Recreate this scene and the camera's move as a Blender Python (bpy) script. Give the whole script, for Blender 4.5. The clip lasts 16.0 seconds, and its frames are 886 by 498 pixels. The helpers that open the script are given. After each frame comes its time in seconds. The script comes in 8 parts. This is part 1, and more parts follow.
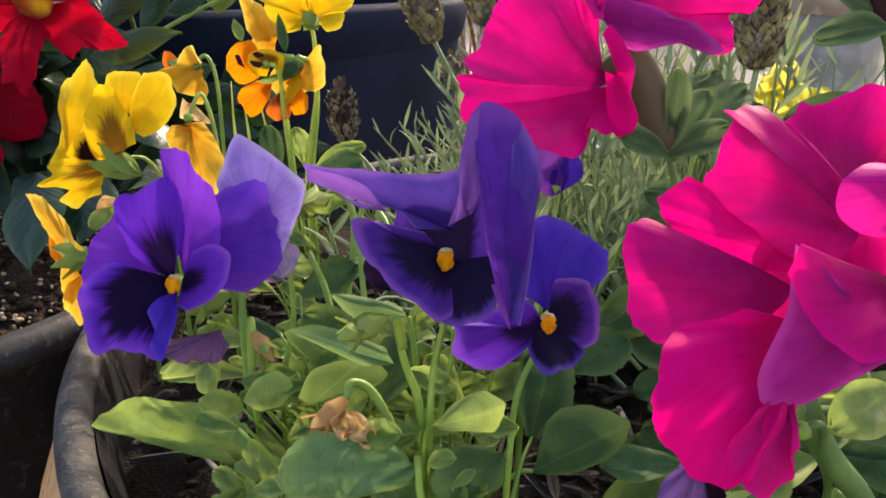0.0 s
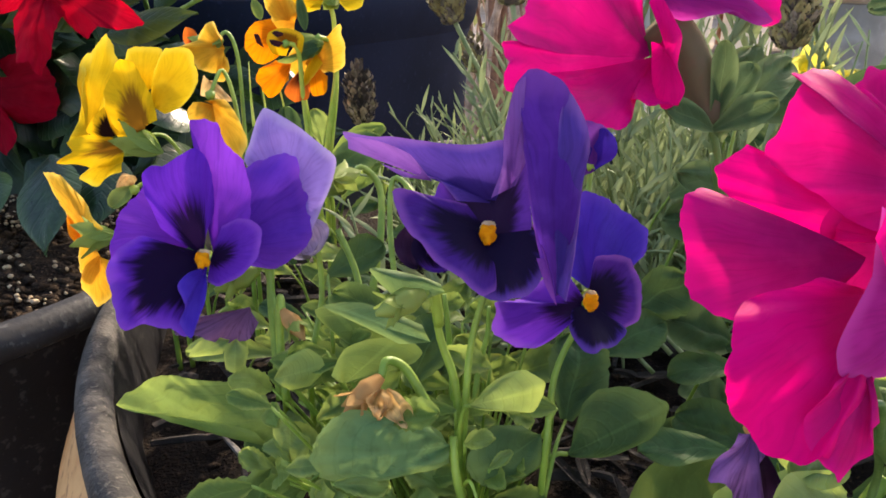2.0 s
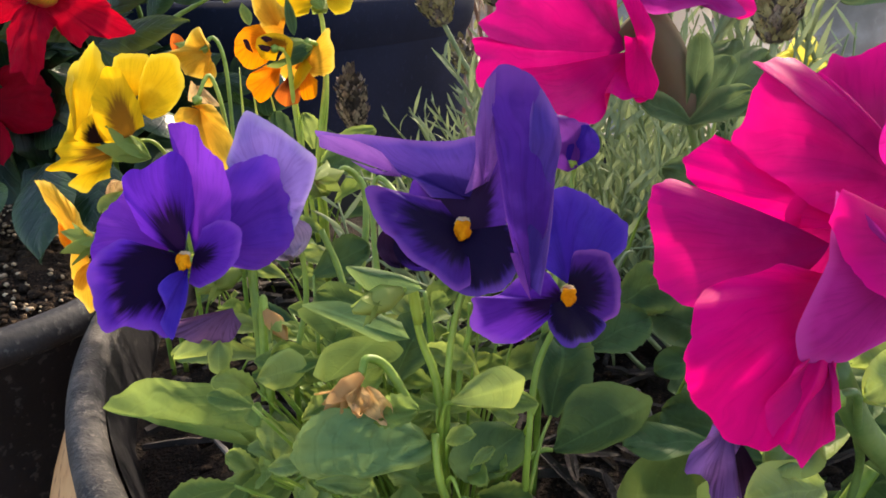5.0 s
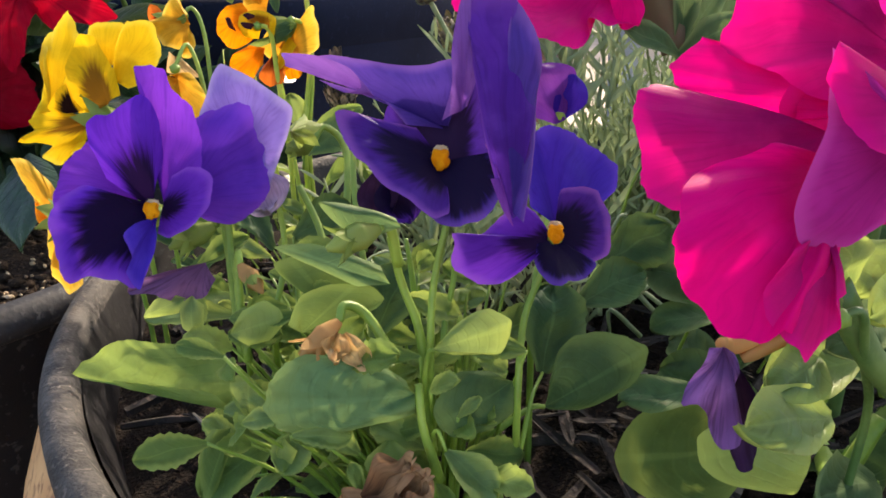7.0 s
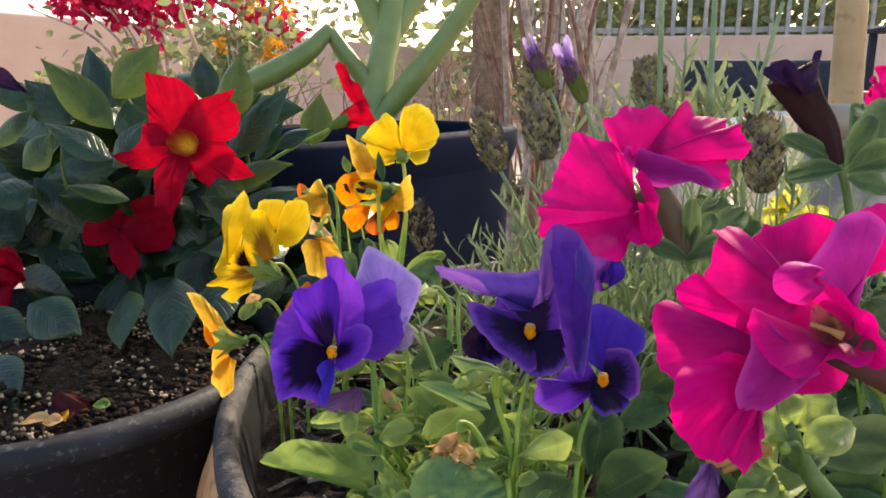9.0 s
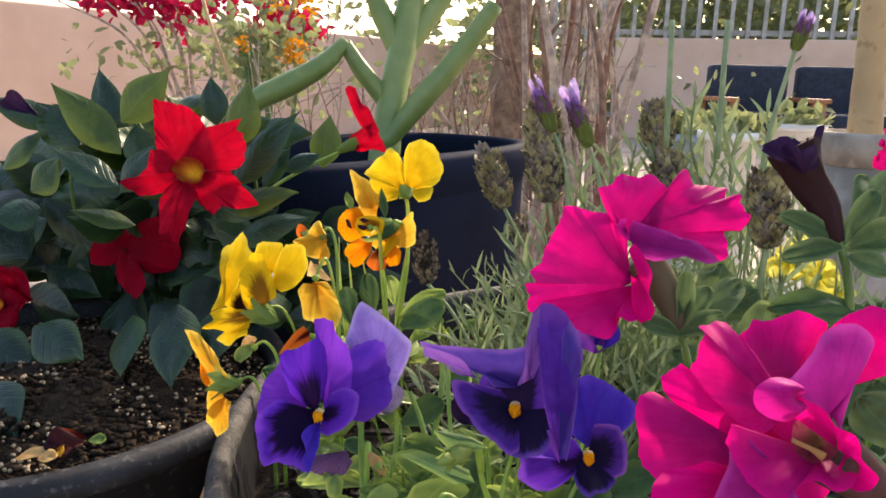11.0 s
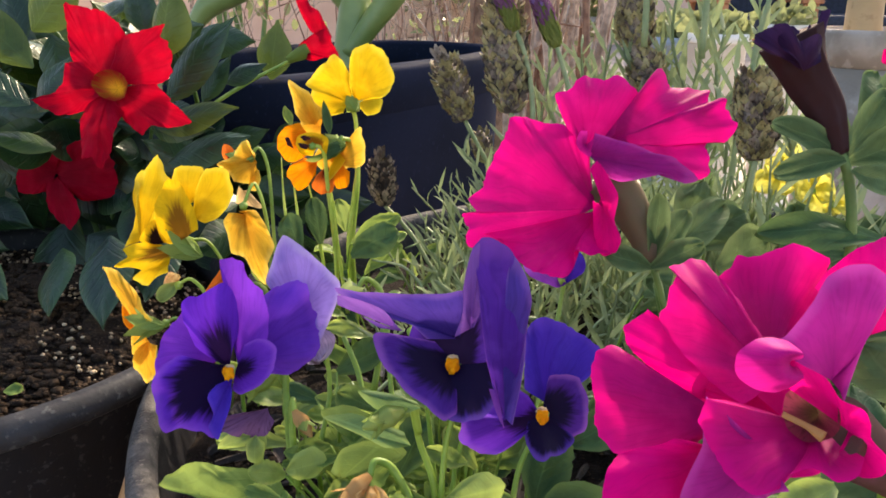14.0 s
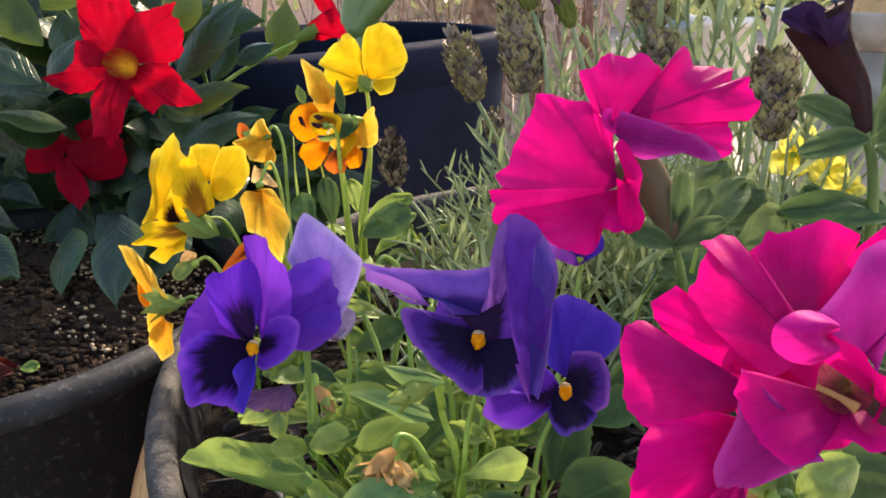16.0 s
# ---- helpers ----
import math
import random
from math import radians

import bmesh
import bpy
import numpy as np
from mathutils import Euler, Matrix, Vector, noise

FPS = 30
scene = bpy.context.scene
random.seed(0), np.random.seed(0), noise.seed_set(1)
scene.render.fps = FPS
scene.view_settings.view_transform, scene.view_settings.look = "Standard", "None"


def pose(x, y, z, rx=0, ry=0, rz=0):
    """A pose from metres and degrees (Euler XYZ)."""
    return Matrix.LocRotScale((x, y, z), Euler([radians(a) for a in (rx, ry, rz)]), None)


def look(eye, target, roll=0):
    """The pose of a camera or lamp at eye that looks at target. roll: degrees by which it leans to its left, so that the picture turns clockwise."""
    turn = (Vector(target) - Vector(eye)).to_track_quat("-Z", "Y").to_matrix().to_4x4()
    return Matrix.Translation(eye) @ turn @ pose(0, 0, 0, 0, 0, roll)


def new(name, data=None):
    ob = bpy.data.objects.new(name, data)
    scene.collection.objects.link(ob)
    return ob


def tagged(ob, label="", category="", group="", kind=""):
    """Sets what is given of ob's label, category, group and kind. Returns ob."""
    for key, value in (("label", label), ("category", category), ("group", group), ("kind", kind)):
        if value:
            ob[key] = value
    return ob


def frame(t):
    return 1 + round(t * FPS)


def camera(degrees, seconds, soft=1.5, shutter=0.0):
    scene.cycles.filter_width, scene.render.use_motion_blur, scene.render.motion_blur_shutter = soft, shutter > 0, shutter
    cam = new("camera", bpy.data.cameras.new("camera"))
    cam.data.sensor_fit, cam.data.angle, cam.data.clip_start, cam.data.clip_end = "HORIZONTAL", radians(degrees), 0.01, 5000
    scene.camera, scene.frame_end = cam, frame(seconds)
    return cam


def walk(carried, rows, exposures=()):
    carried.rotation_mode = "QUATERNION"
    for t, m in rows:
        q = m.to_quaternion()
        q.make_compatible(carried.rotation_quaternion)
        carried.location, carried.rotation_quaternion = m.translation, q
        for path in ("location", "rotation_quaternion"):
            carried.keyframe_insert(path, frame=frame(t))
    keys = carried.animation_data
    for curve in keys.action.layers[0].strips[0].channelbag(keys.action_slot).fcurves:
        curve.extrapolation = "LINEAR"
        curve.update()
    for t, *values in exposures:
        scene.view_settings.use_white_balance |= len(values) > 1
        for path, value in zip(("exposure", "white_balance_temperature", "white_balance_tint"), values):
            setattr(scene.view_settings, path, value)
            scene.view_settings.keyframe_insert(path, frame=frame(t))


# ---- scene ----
cam = camera(62.0, 16.0, 1.7)
METRES, EYE, TILT, LEAN, TURN = 0.35, 0.55, -21.0, -1.0, 0.0
ROWS = [
    (0.0, 0.0, 0.0, 0.0, 0.0, 0.0, -0.0),
    (0.5, -0.0507, 0.0186, -0.0194, -0.02, -0.14, -0.71),
    (1.0, -0.0166, 0.0079, -0.0091, 0.04, -0.29, -0.26),
    (1.5, -0.0491, 0.0162, -0.0212, 0.04, -0.38, -1.26),
    (2.0, -0.0233, 0.0141, -0.0119, 0.21, -0.55, -0.37),
    (2.5, -0.0243, 0.0127, -0.0125, 0.14, -0.53, -0.63),
    (3.0, 0.0088, 0.0139, -0.0008, 0.23, -0.56, 0.31),
    (3.5, 0.0009, 0.0166, -0.0035, 0.36, -0.74, 0.51),
    (4.0, -0.0164, 0.0197, -0.0098, 0.39, -0.81, 0.23),
    (6.5, 0.0169, -0.0016, -0.0267, 1.06, 1.1, 1.76),
    (7.0, 0.0066, 0.0372, -0.0657, 0.76, 1.13, 1.81),
    (7.5, -0.0038, 0.0529, -0.0739, 0.63, 0.26, 1.24),
    (8.0, -0.0377, 0.0316, -0.0895, 0.6, 1.52, -0.32),
    (8.5, -0.0638, -0.1265, -0.0764, 1.63, 5.85, -0.62),
    (9.0, -0.0366, -0.2079, -0.0306, 3.37, 8.46, -0.22),
    (9.5, -0.0092, -0.1835, 0.0096, 4.3, 8.43, -0.5),
    (12.0, -0.0117, -0.218, 0.0426, 4.4, 7.24, -2.26),
    (12.5, -0.0061, -0.2058, 0.045, 4.38, 6.13, -1.78),
    (13.0, -0.0066, -0.1495, 0.0514, 4.23, 4.52, -1.25),
    (13.5, 0.0283, -0.1002, 0.0641, 3.96, 2.87, -0.75),
    (14.0, 0.0291, -0.0899, 0.0641, 3.71, 1.47, -0.53),
    (14.5, 0.0113, -0.0939, 0.059, 3.62, 0.65, -0.5),
    (15.0, 0.0081, -0.0945, 0.0583, 3.57, 0.31, -0.61),
    (15.5, 0.009, -0.0945, 0.0587, 3.57, 0.27, -0.73),
    (16.0, 0.0091, -0.0939, 0.0584, 3.6, 0.21, -0.74),
]
walk(cam, [(t, pose(0, 0, EYE, TILT, LEAN, TURN) @ pose(METRES * x, METRES * y, METRES * z, 90 + pitch, roll, yaw)) for t, x, y, z, yaw, pitch, roll in ROWS], [(0.0, 1.45, 7200, 14), (0.5, 1.53, 7200, 14), (2.0, 1.53, 7200, 14), (3.0, 1.49, 7200, 14), (6.5, 1.49, 7200, 14), (7.0, 1.52, 7200, 14), (7.5, 1.63, 7200, 14), (8.0, 1.69, 7200, 14), (8.5, 1.53, 7200, 14), (9.2, 1.35, 7200, 14), (12.5, 1.35, 7200, 14), (13.5, 1.53, 7200, 14), (16.0, 1.54, 7200, 14)])

# ---- light ----
SUN_AZ, SUN_EL = radians(22), radians(33)
world = bpy.data.worlds.new("sky")
scene.world = world
world.use_nodes = True
wn = world.node_tree.nodes
sky = wn.new("ShaderNodeTexSky")
sky.sky_type, sky.sun_disc = "NISHITA", False
sky.sun_elevation, sky.sun_rotation = SUN_EL, SUN_AZ
sky.dust_density = 3.0
world.node_tree.links.new(sky.outputs[0], wn["Background"].inputs[0])
wn["Background"].inputs[1].default_value = 0.18
sun = new("sun", bpy.data.lights.new("sun", "SUN"))
sun.data.energy, sun.data.angle, sun.data.color = 2.8, radians(1.5), (1.0, 0.88, 0.70)
sd = Vector((math.sin(SUN_AZ) * math.cos(SUN_EL), math.cos(SUN_AZ) * math.cos(SUN_EL), math.sin(SUN_EL)))
sun.matrix_world = look(sd * 20, (0, 0, 0))


# ---- materials ----
class Nodes:
    """A small helper round one material's node tree."""

    def __init__(self, name):
        self.mat = bpy.data.materials.new(name)
        self.mat.use_nodes = True
        self.t = self.mat.node_tree
        self.bsdf = self.t.nodes["Principled BSDF"]
        self.out = self.t.nodes["Material Output"]

    def put(self, sock, v):
        if isinstance(v, bpy.types.NodeSocket):
            self.t.links.new(v, sock)
        elif isinstance(v, tuple) and len(v) == 3 and sock.type == "RGBA":
            sock.default_value = (*v, 1)
        else:
            sock.default_value = v

    def add(self, kind, ins=()):
        n = self.t.nodes.new("ShaderNode" + kind)
        for k, v in dict(ins).items():
            self.put(n.inputs[k], v)
        return n

    def math(self, op, a, b=0.0, c=0.0, clamp=False):
        n = self.add("Math", {0: a, 1: b, 2: c})
        n.operation, n.use_clamp = op, clamp
        return n.outputs[0]

    def mix(self, f, a, b, blend="MIX"):
        n = self.add("Mix")
        n.data_type, n.blend_type = "RGBA", blend
        self.put(n.inputs[0], f)
        self.put(n.inputs[6], a)
        self.put(n.inputs[7], b)
        return n.outputs[2]

    def noise(self, vec, scale, detail=3.0, rough=0.55):
        return self.add("TexNoise", {"Vector": vec, "Scale": scale, "Detail": detail, "Roughness": rough}).outputs[0]

    def step(self, x, lo, hi):
        n = self.add("MapRange", {0: x, 1: lo, 2: hi, 3: 0.0, 4: 1.0})
        n.interpolation_type = "SMOOTHSTEP"
        return n.outputs[0]

    def coords(self):
        return self.add("TexCoord").outputs["Object"]

    def uv(self):
        s = self.add("SeparateXYZ", {0: self.add("TexCoord").outputs["UV"]})
        return s.outputs[0], s.outputs[1]

    def bump(self, h, strength=0.3, dist=0.001):
        self.put(self.bsdf.inputs["Normal"], self.add("Bump", {"Height": h, "Strength": strength, "Distance": dist}).outputs[0])

    def glow_through(self, colour, share):
        """Lets light pass through a thin leaf or petal."""
        tr = self.add("BsdfTranslucent", {0: colour})
        m = self.add("MixShader", {0: share, 1: self.bsdf.outputs[0], 2: tr.outputs[0]})
        self.t.links.new(m.outputs[0], self.out.inputs[0])


def petal_mat(name, inner, outer, blotch=None, reach=0.4, share=0.45, rough=0.5, veins=0.25, patch=None, pass_colour=None, fan_n=26.0, rim=None):
    """Petal: colour from base to rim, fanning veins, a ragged dark blotch at the base."""
    n = Nodes(name)
    u, v = n.uv()
    co = n.coords()
    wander = n.math("MULTIPLY", n.math("SUBTRACT", n.noise(co, 60.0, 2.0), 0.5), 0.22)
    v = n.math("ADD", v, n.math("MULTIPLY", wander, u))
    fan = n.add("CombineXYZ", {0: n.math("MULTIPLY", v, fan_n), 1: n.math("MULTIPLY", u, 1.6), 2: 0.0}).outputs[0]
    vein = n.noise(fan, 1.0, 2.0)
    spots = n.noise(co, 160.0, 3.0)
    fine = n.noise(n.add("CombineXYZ", {0: n.math("MULTIPLY", v, fan_n * 3.2), 1: n.math("MULTIPLY", u, 3.5), 2: 3.0}).outputs[0], 1.0, 3.0)
    col = n.mix(n.step(u, 0.1, 0.95), inner, outer)
    col = n.mix(n.math("MULTIPLY", n.step(vein, 0.45, 0.75), veins), col, tuple(q * 0.35 for q in inner))
    col = n.mix(n.math("MULTIPLY", n.step(fine, 0.5, 0.8), 0.32), col, tuple(q * 0.45 for q in inner))
    col = n.mix(n.math("MULTIPLY", n.step(spots, 0.45, 0.8), 0.25), col, tuple(min(1, q * 1.5 + 0.02) for q in outer))
    if patch:
        col = n.mix(n.math("MULTIPLY", n.step(n.noise(co, 90.0, 1.0), 0.56, 0.6), 0.75), col, patch)
    if blotch:
        edge = n.math("ADD", u, n.math("MULTIPLY", n.math("SUBTRACT", vein, 0.5), 0.55))
        side = n.math("ABSOLUTE", n.math("SUBTRACT", v, 0.5))
        edge = n.math("ADD", edge, n.math("MULTIPLY", side, 0.35))
        col = n.mix(n.step(edge, reach + 0.15, reach - 0.15), col, blotch)
    if rim:
        brim = n.math("ADD", u, n.math("MULTIPLY", n.math("SUBTRACT", n.noise(co, 140.0, 2.0), 0.5), 0.16))
        col = n.mix(n.math("MULTIPLY", n.step(brim, 0.84, 1.0), 0.85), col, rim)
    n.put(n.bsdf.inputs["Base Color"], col)
    n.put(n.bsdf.inputs["Roughness"], rough)
    n.put(n.bsdf.inputs["Specular IOR Level"], 0.04)
    n.put(n.bsdf.inputs["Sheen Weight"], 0.01)
    n.put(n.bsdf.inputs["Sheen Roughness"], 0.4)
    n.bump(n.math("ADD", n.math("ADD", vein, n.math("MULTIPLY", fine, 0.7)), n.math("MULTIPLY", spots, 0.6)), 0.16, 0.0006)
    n.glow_through(n.mix(0.5, col, pass_colour) if pass_colour else col, share)
    return n.mat


def leaf_mat(name, dark, light, rim=None, rough=0.45, share=0.3, rib=0.5, spec=0.4):
    """Leaf: mottled green, pale midrib, side veins, paler rim."""
    n = Nodes(name)
    u, v = n.uv()
    co = n.coords()
    side = n.math("ABSOLUTE", n.math("SUBTRACT", v, 0.5))
    rnd = n.add("ObjectInfo").outputs["Random"]
    f = n.math("ADD", n.noise(co, 45.0, 3.0), n.math("MULTIPLY", n.math("SUBTRACT", rnd, 0.5), 0.5))
    col = n.mix(n.step(f, 0.36, 0.70), dark, light)
    col = n.mix(n.math("MULTIPLY", n.step(n.noise(co, 260.0, 4.0), 0.42, 0.72), 0.40), col, tuple(q * 0.55 for q in dark))
    col = n.mix(n.math("MULTIPLY", n.step(n.noise(co, 700.0, 2.0), 0.55, 0.75), 0.25), col, light)
    wave = n.math("SINE", n.math("MULTIPLY", n.math("SUBTRACT", u, n.math("MULTIPLY", side, 0.5)), 48.0))
    col = n.mix(n.math("MULTIPLY", n.step(wave, 0.8, 1.0), rib * 0.4), col, light)
    col = n.mix(n.math("MULTIPLY", n.step(side, 0.03, 0.01), rib), col, tuple(min(1, q * 1.5 + 0.02) for q in light))
    if rim:
        edge = n.math("MAXIMUM", n.step(side, 0.24, 0.5), n.step(u, 0.72, 1.0))
        col = n.mix(n.math("MULTIPLY", edge, 0.6), col, rim)
    n.put(n.bsdf.inputs["Base Color"], col)
    n.put(n.bsdf.inputs["Roughness"], n.math("ADD", rough - 0.1, n.math("MULTIPLY", n.noise(co, 120.0), 0.2)))
    n.put(n.bsdf.inputs["Specular IOR Level"], spec)
    h = n.math("ADD", n.math("MULTIPLY", n.step(wave, 0.6, 1.0), -0.6), n.noise(co, 300.0, 2.0))
    n.bump(n.math("ADD", h, n.noise(co, 150.0, 3.0)), 0.4, 0.0008)
    n.glow_through(n.mix(0.5, col, rim or light), share)
    return n.mat


def solid_mat(name, a, b, scale=40.0, rough=0.6, bump=0.3, metal=0.0, c=None, fine=6.0, dist=0.002, spec=0.5):
    """Mottled solid: two tones at a coarse scale, a third in fine flecks, bump from both."""
    n = Nodes(name)
    co = n.coords()
    big, small = n.noise(co, scale, 4.0), n.noise(co, scale * fine, 3.0)
    col = n.mix(n.step(big, 0.35, 0.68), a, b)
    if c:
        col = n.mix(n.step(small, 0.58, 0.68), col, c)
    n.put(n.bsdf.inputs["Base Color"], col)
    n.put(n.bsdf.inputs["Roughness"], n.math("ADD", rough - 0.12, n.math("MULTIPLY", small, 0.24)))
    n.put(n.bsdf.inputs["Metallic"], metal)
    n.put(n.bsdf.inputs["Specular IOR Level"], spec)
    n.bump(n.math("ADD", big, n.math("MULTIPLY", small, 0.6)), bump, dist)
    return n.mat


VIOLET = petal_mat("violet_petal", (0.075, 0.010, 0.30), (0.125, 0.022, 0.46), (0.012, 0.004, 0.032), 0.56, 0.33)
VIOLET_PLAIN = petal_mat("violet_petal_plain", (0.075, 0.016, 0.31), (0.11, 0.030, 0.42), None, share=0.33, rim=(0.17, 0.05, 0.48))
INDIGO = petal_mat("indigo_petal", (0.035, 0.012, 0.27), (0.055, 0.024, 0.40), None, share=0.33, rim=(0.10, 0.045, 0.46))
NAVY = petal_mat("dark_blotched_petal", (0.035, 0.010, 0.14), (0.09, 0.026, 0.31), (0.012, 0.006, 0.030), 0.78, 0.25)
# light passing through the petal is put into this brighter violet
VIOLET_LIT = petal_mat("lit_violet_petal", (0.10, 0.014, 0.32), (0.19, 0.036, 0.50), None, share=0.40, veins=0.2)
VIOLET_SIDE = petal_mat("violet_side_petal", (0.07, 0.010, 0.27), (0.125, 0.025, 0.42), (0.012, 0.004, 0.032), 0.48, 0.33, rim=(0.20, 0.06, 0.48))
VIOLET_LIP = petal_mat("violet_lip_petal", (0.06, 0.010, 0.27), (0.12, 0.024, 0.47), (0.010, 0.004, 0.028), 0.84, 0.33, rim=(0.20, 0.06, 0.52))
WING_BLUE = petal_mat("blue_violet_wing", (0.036, 0.018, 0.17), (0.085, 0.042, 0.30), None, share=0.32, veins=0.25, rim=(0.20, 0.09, 0.38))
PURPLE_DEEP = petal_mat("deep_purple_petal", (0.05, 0.012, 0.19), (0.095, 0.024, 0.32), None, share=0.35, veins=0.3, rim=(0.17, 0.055, 0.36))
NAVY_SIDE = petal_mat("dark_side_petal", (0.025, 0.008, 0.11), (0.062, 0.018, 0.21), (0.010, 0.006, 0.028), 0.70, 0.25, rim=(0.20, 0.07, 0.36))
NAVY_LIP = petal_mat("black_lip_petal", (0.025, 0.009, 0.11), (0.055, 0.022, 0.25), (0.010, 0.006, 0.028), 0.98, 0.22, rim=(0.11, 0.05, 0.30))
MAUVE_PALE = petal_mat("pale_mauve_fold", (0.12, 0.04, 0.25), (0.22, 0.085, 0.37), None, share=0.35, veins=0.2)
LILAC = petal_mat("lilac_underside", (0.16, 0.09, 0.40), (0.23, 0.15, 0.50), None, share=0.35, veins=0.3, rim=(0.40, 0.30, 0.60))
MAUVE = petal_mat("mauve_edge", (0.15, 0.03, 0.30), (0.24, 0.06, 0.38), None, share=0.4)
PALE = petal_mat("faded_petal", (0.35, 0.25, 0.45), (0.5, 0.4, 0.55), None, share=0.4, veins=0.6)
# paler rim is an edge highlight put into the colour, as on AMBER
YELLOW = petal_mat("yellow_petal", (0.60, 0.32, 0.006), (0.74, 0.48, 0.014), None, share=0.38, veins=0.15, rim=(0.80, 0.60, 0.05))
# brown patch paints the shadow of a petal behind, seen through this one
YELLOW_BROWN = petal_mat("yellow_petal_shadow_patch", (0.62, 0.33, 0.006), (0.74, 0.46, 0.012), (0.22, 0.095, 0.008), 0.62, 0.38, veins=0.15)
YELLOW_EYE = petal_mat("yellow_petal_dark_eye", (0.70, 0.30, 0.006), (0.86, 0.48, 0.010), (0.012, 0.003, 0.002), 0.74, 0.40)
AMBER = petal_mat("amber_petal", (0.60, 0.24, 0.015), (0.74, 0.42, 0.035), None, share=0.40, veins=0.35, rim=(0.80, 0.55, 0.10))
ORANGE = petal_mat("orange_petal", (0.70, 0.14, 0.005), (0.85, 0.27, 0.006), None, share=0.45, veins=0.4)
RUST = petal_mat("rust_petal", (0.40, 0.05, 0.01), (0.70, 0.16, 0.02), (0.05, 0.005, 0.005), 0.45, 0.4)
MAGENTA = petal_mat("magenta_petal", (0.44, 0.004, 0.13), (0.85, 0.006, 0.19), (0.22, 0.002, 0.13), 0.10, 0.45, veins=0.3, pass_colour=(0.85, 0.004, 0.20))
MAGENTA_LIMB = petal_mat("magenta_limb", (0.22, 0.003, 0.090), (0.58, 0.007, 0.180), None, share=0.37, veins=0.2, pass_colour=(0.74, 0.002, 0.18), fan_n=24.0, rim=(0.70, 0.006, 0.22))
# lit copy of the limb magenta: light on these lobes is in the colour
MAGENTA_LIT = petal_mat("lit_magenta_limb", (0.44, 0.002, 0.11), (0.80, 0.003, 0.21), None, share=0.42, veins=0.18, pass_colour=(0.88, 0.002, 0.20), fan_n=20.0)
THROAT_TAN = petal_mat("brown_magenta_throat", (0.075, 0.045, 0.022), (0.30, 0.045, 0.085), None, share=0.3, veins=0.6)
MAGENTA_BACK = petal_mat("magenta_underside", (0.20, 0.007, 0.13), (0.34, 0.016, 0.22), None, share=0.40, veins=0.2, rim=(0.46, 0.05, 0.32))
PINK_EDGE = petal_mat("pink_curled_edge", (0.30, 0.004, 0.13), (0.54, 0.012, 0.25), None, share=0.36, veins=0.2)
SCARLET = petal_mat("scarlet_petal", (0.20, 0.001, 0.012), (0.38, 0.002, 0.020), None, share=0.36, veins=0.4, pass_colour=(0.60, 0.003, 0.015))
THROAT = petal_mat("orange_throat", (0.72, 0.36, 0.02), (0.34, 0.012, 0.014), None, share=0.3, veins=0.85)
WINE = petal_mat("wilted_dark_petal", (0.035, 0.012, 0.035), (0.022, 0.010, 0.042), None, share=0.2, veins=0.6, rough=0.65)
WINE_BROWN = petal_mat("wilted_brown_tube", (0.07, 0.022, 0.02), (0.03, 0.010, 0.025), None, share=0.2, veins=0.7, rough=0.65)
TAN_DRY = petal_mat("dry_tan_petal", (0.70, 0.44, 0.18), (0.78, 0.53, 0.26), (0.36, 0.18, 0.07), 0.15, 0.48, veins=0.6)
WINE_STRIPE = petal_mat("wilted_striped_tube", (0.040, 0.018, 0.018), (0.016, 0.008, 0.018), None, share=0.12, veins=0.9, rough=0.7, fan_n=14.0)
WILT_PURPLE = petal_mat("wilted_purple_petal", (0.10, 0.045, 0.16), (0.16, 0.075, 0.27), None, share=0.3, veins=0.8, rough=0.7)
WILT_MAUVE = petal_mat("wilted_mauve_petal", (0.11, 0.05, 0.12), (0.17, 0.08, 0.20), None, share=0.25, veins=0.7, rough=0.7)
MAUVE_BROWN = petal_mat("brownish_mauve_tube", (0.12, 0.06, 0.05), (0.16, 0.035, 0.09), None, share=0.25, veins=0.8, rough=0.7, fan_n=14.0)
GREY_BROWN = petal_mat("grey_brown_tube", (0.15, 0.12, 0.07), (0.12, 0.06, 0.06), None, share=0.2, veins=0.9, rough=0.7, fan_n=14.0)
DEAD_BROWN = petal_mat("dead_brown_leaf", (0.25, 0.13, 0.065), (0.42, 0.24, 0.12), (0.09, 0.045, 0.025), 0.25, 0.2, veins=0.5, rough=0.85)
LEMON = petal_mat("lemon_petal", (0.66, 0.58, 0.07), (0.76, 0.72, 0.20), None, share=0.4)
CORAL = petal_mat("coral_bract", (0.42, 0.012, 0.06), (0.58, 0.03, 0.10), None, share=0.4)
PANSY_LEAF = leaf_mat("pansy_leaf", (0.062, 0.130, 0.036), (0.145, 0.235, 0.055), (0.30, 0.39, 0.09), 0.55, 0.38, 0.22, 0.16)
PANSY_PALE = leaf_mat("pale_young_leaf", (0.11, 0.20, 0.06), (0.22, 0.32, 0.08), (0.44, 0.53, 0.12), 0.5, 0.42, 0.2)
PANSY_BLUE = leaf_mat("blue_green_leaf", (0.05, 0.12, 0.055), (0.11, 0.22, 0.095), (0.24, 0.34, 0.10), 0.55, 0.30, 0.25, 0.14)
# shaded copy of the leaf green: shade low and behind is in the colour
PANSY_SHADED = leaf_mat("shaded_green_leaf", (0.030, 0.075, 0.032), (0.065, 0.13, 0.050), (0.14, 0.21, 0.06), 0.6, 0.22, 0.25, 0.12)
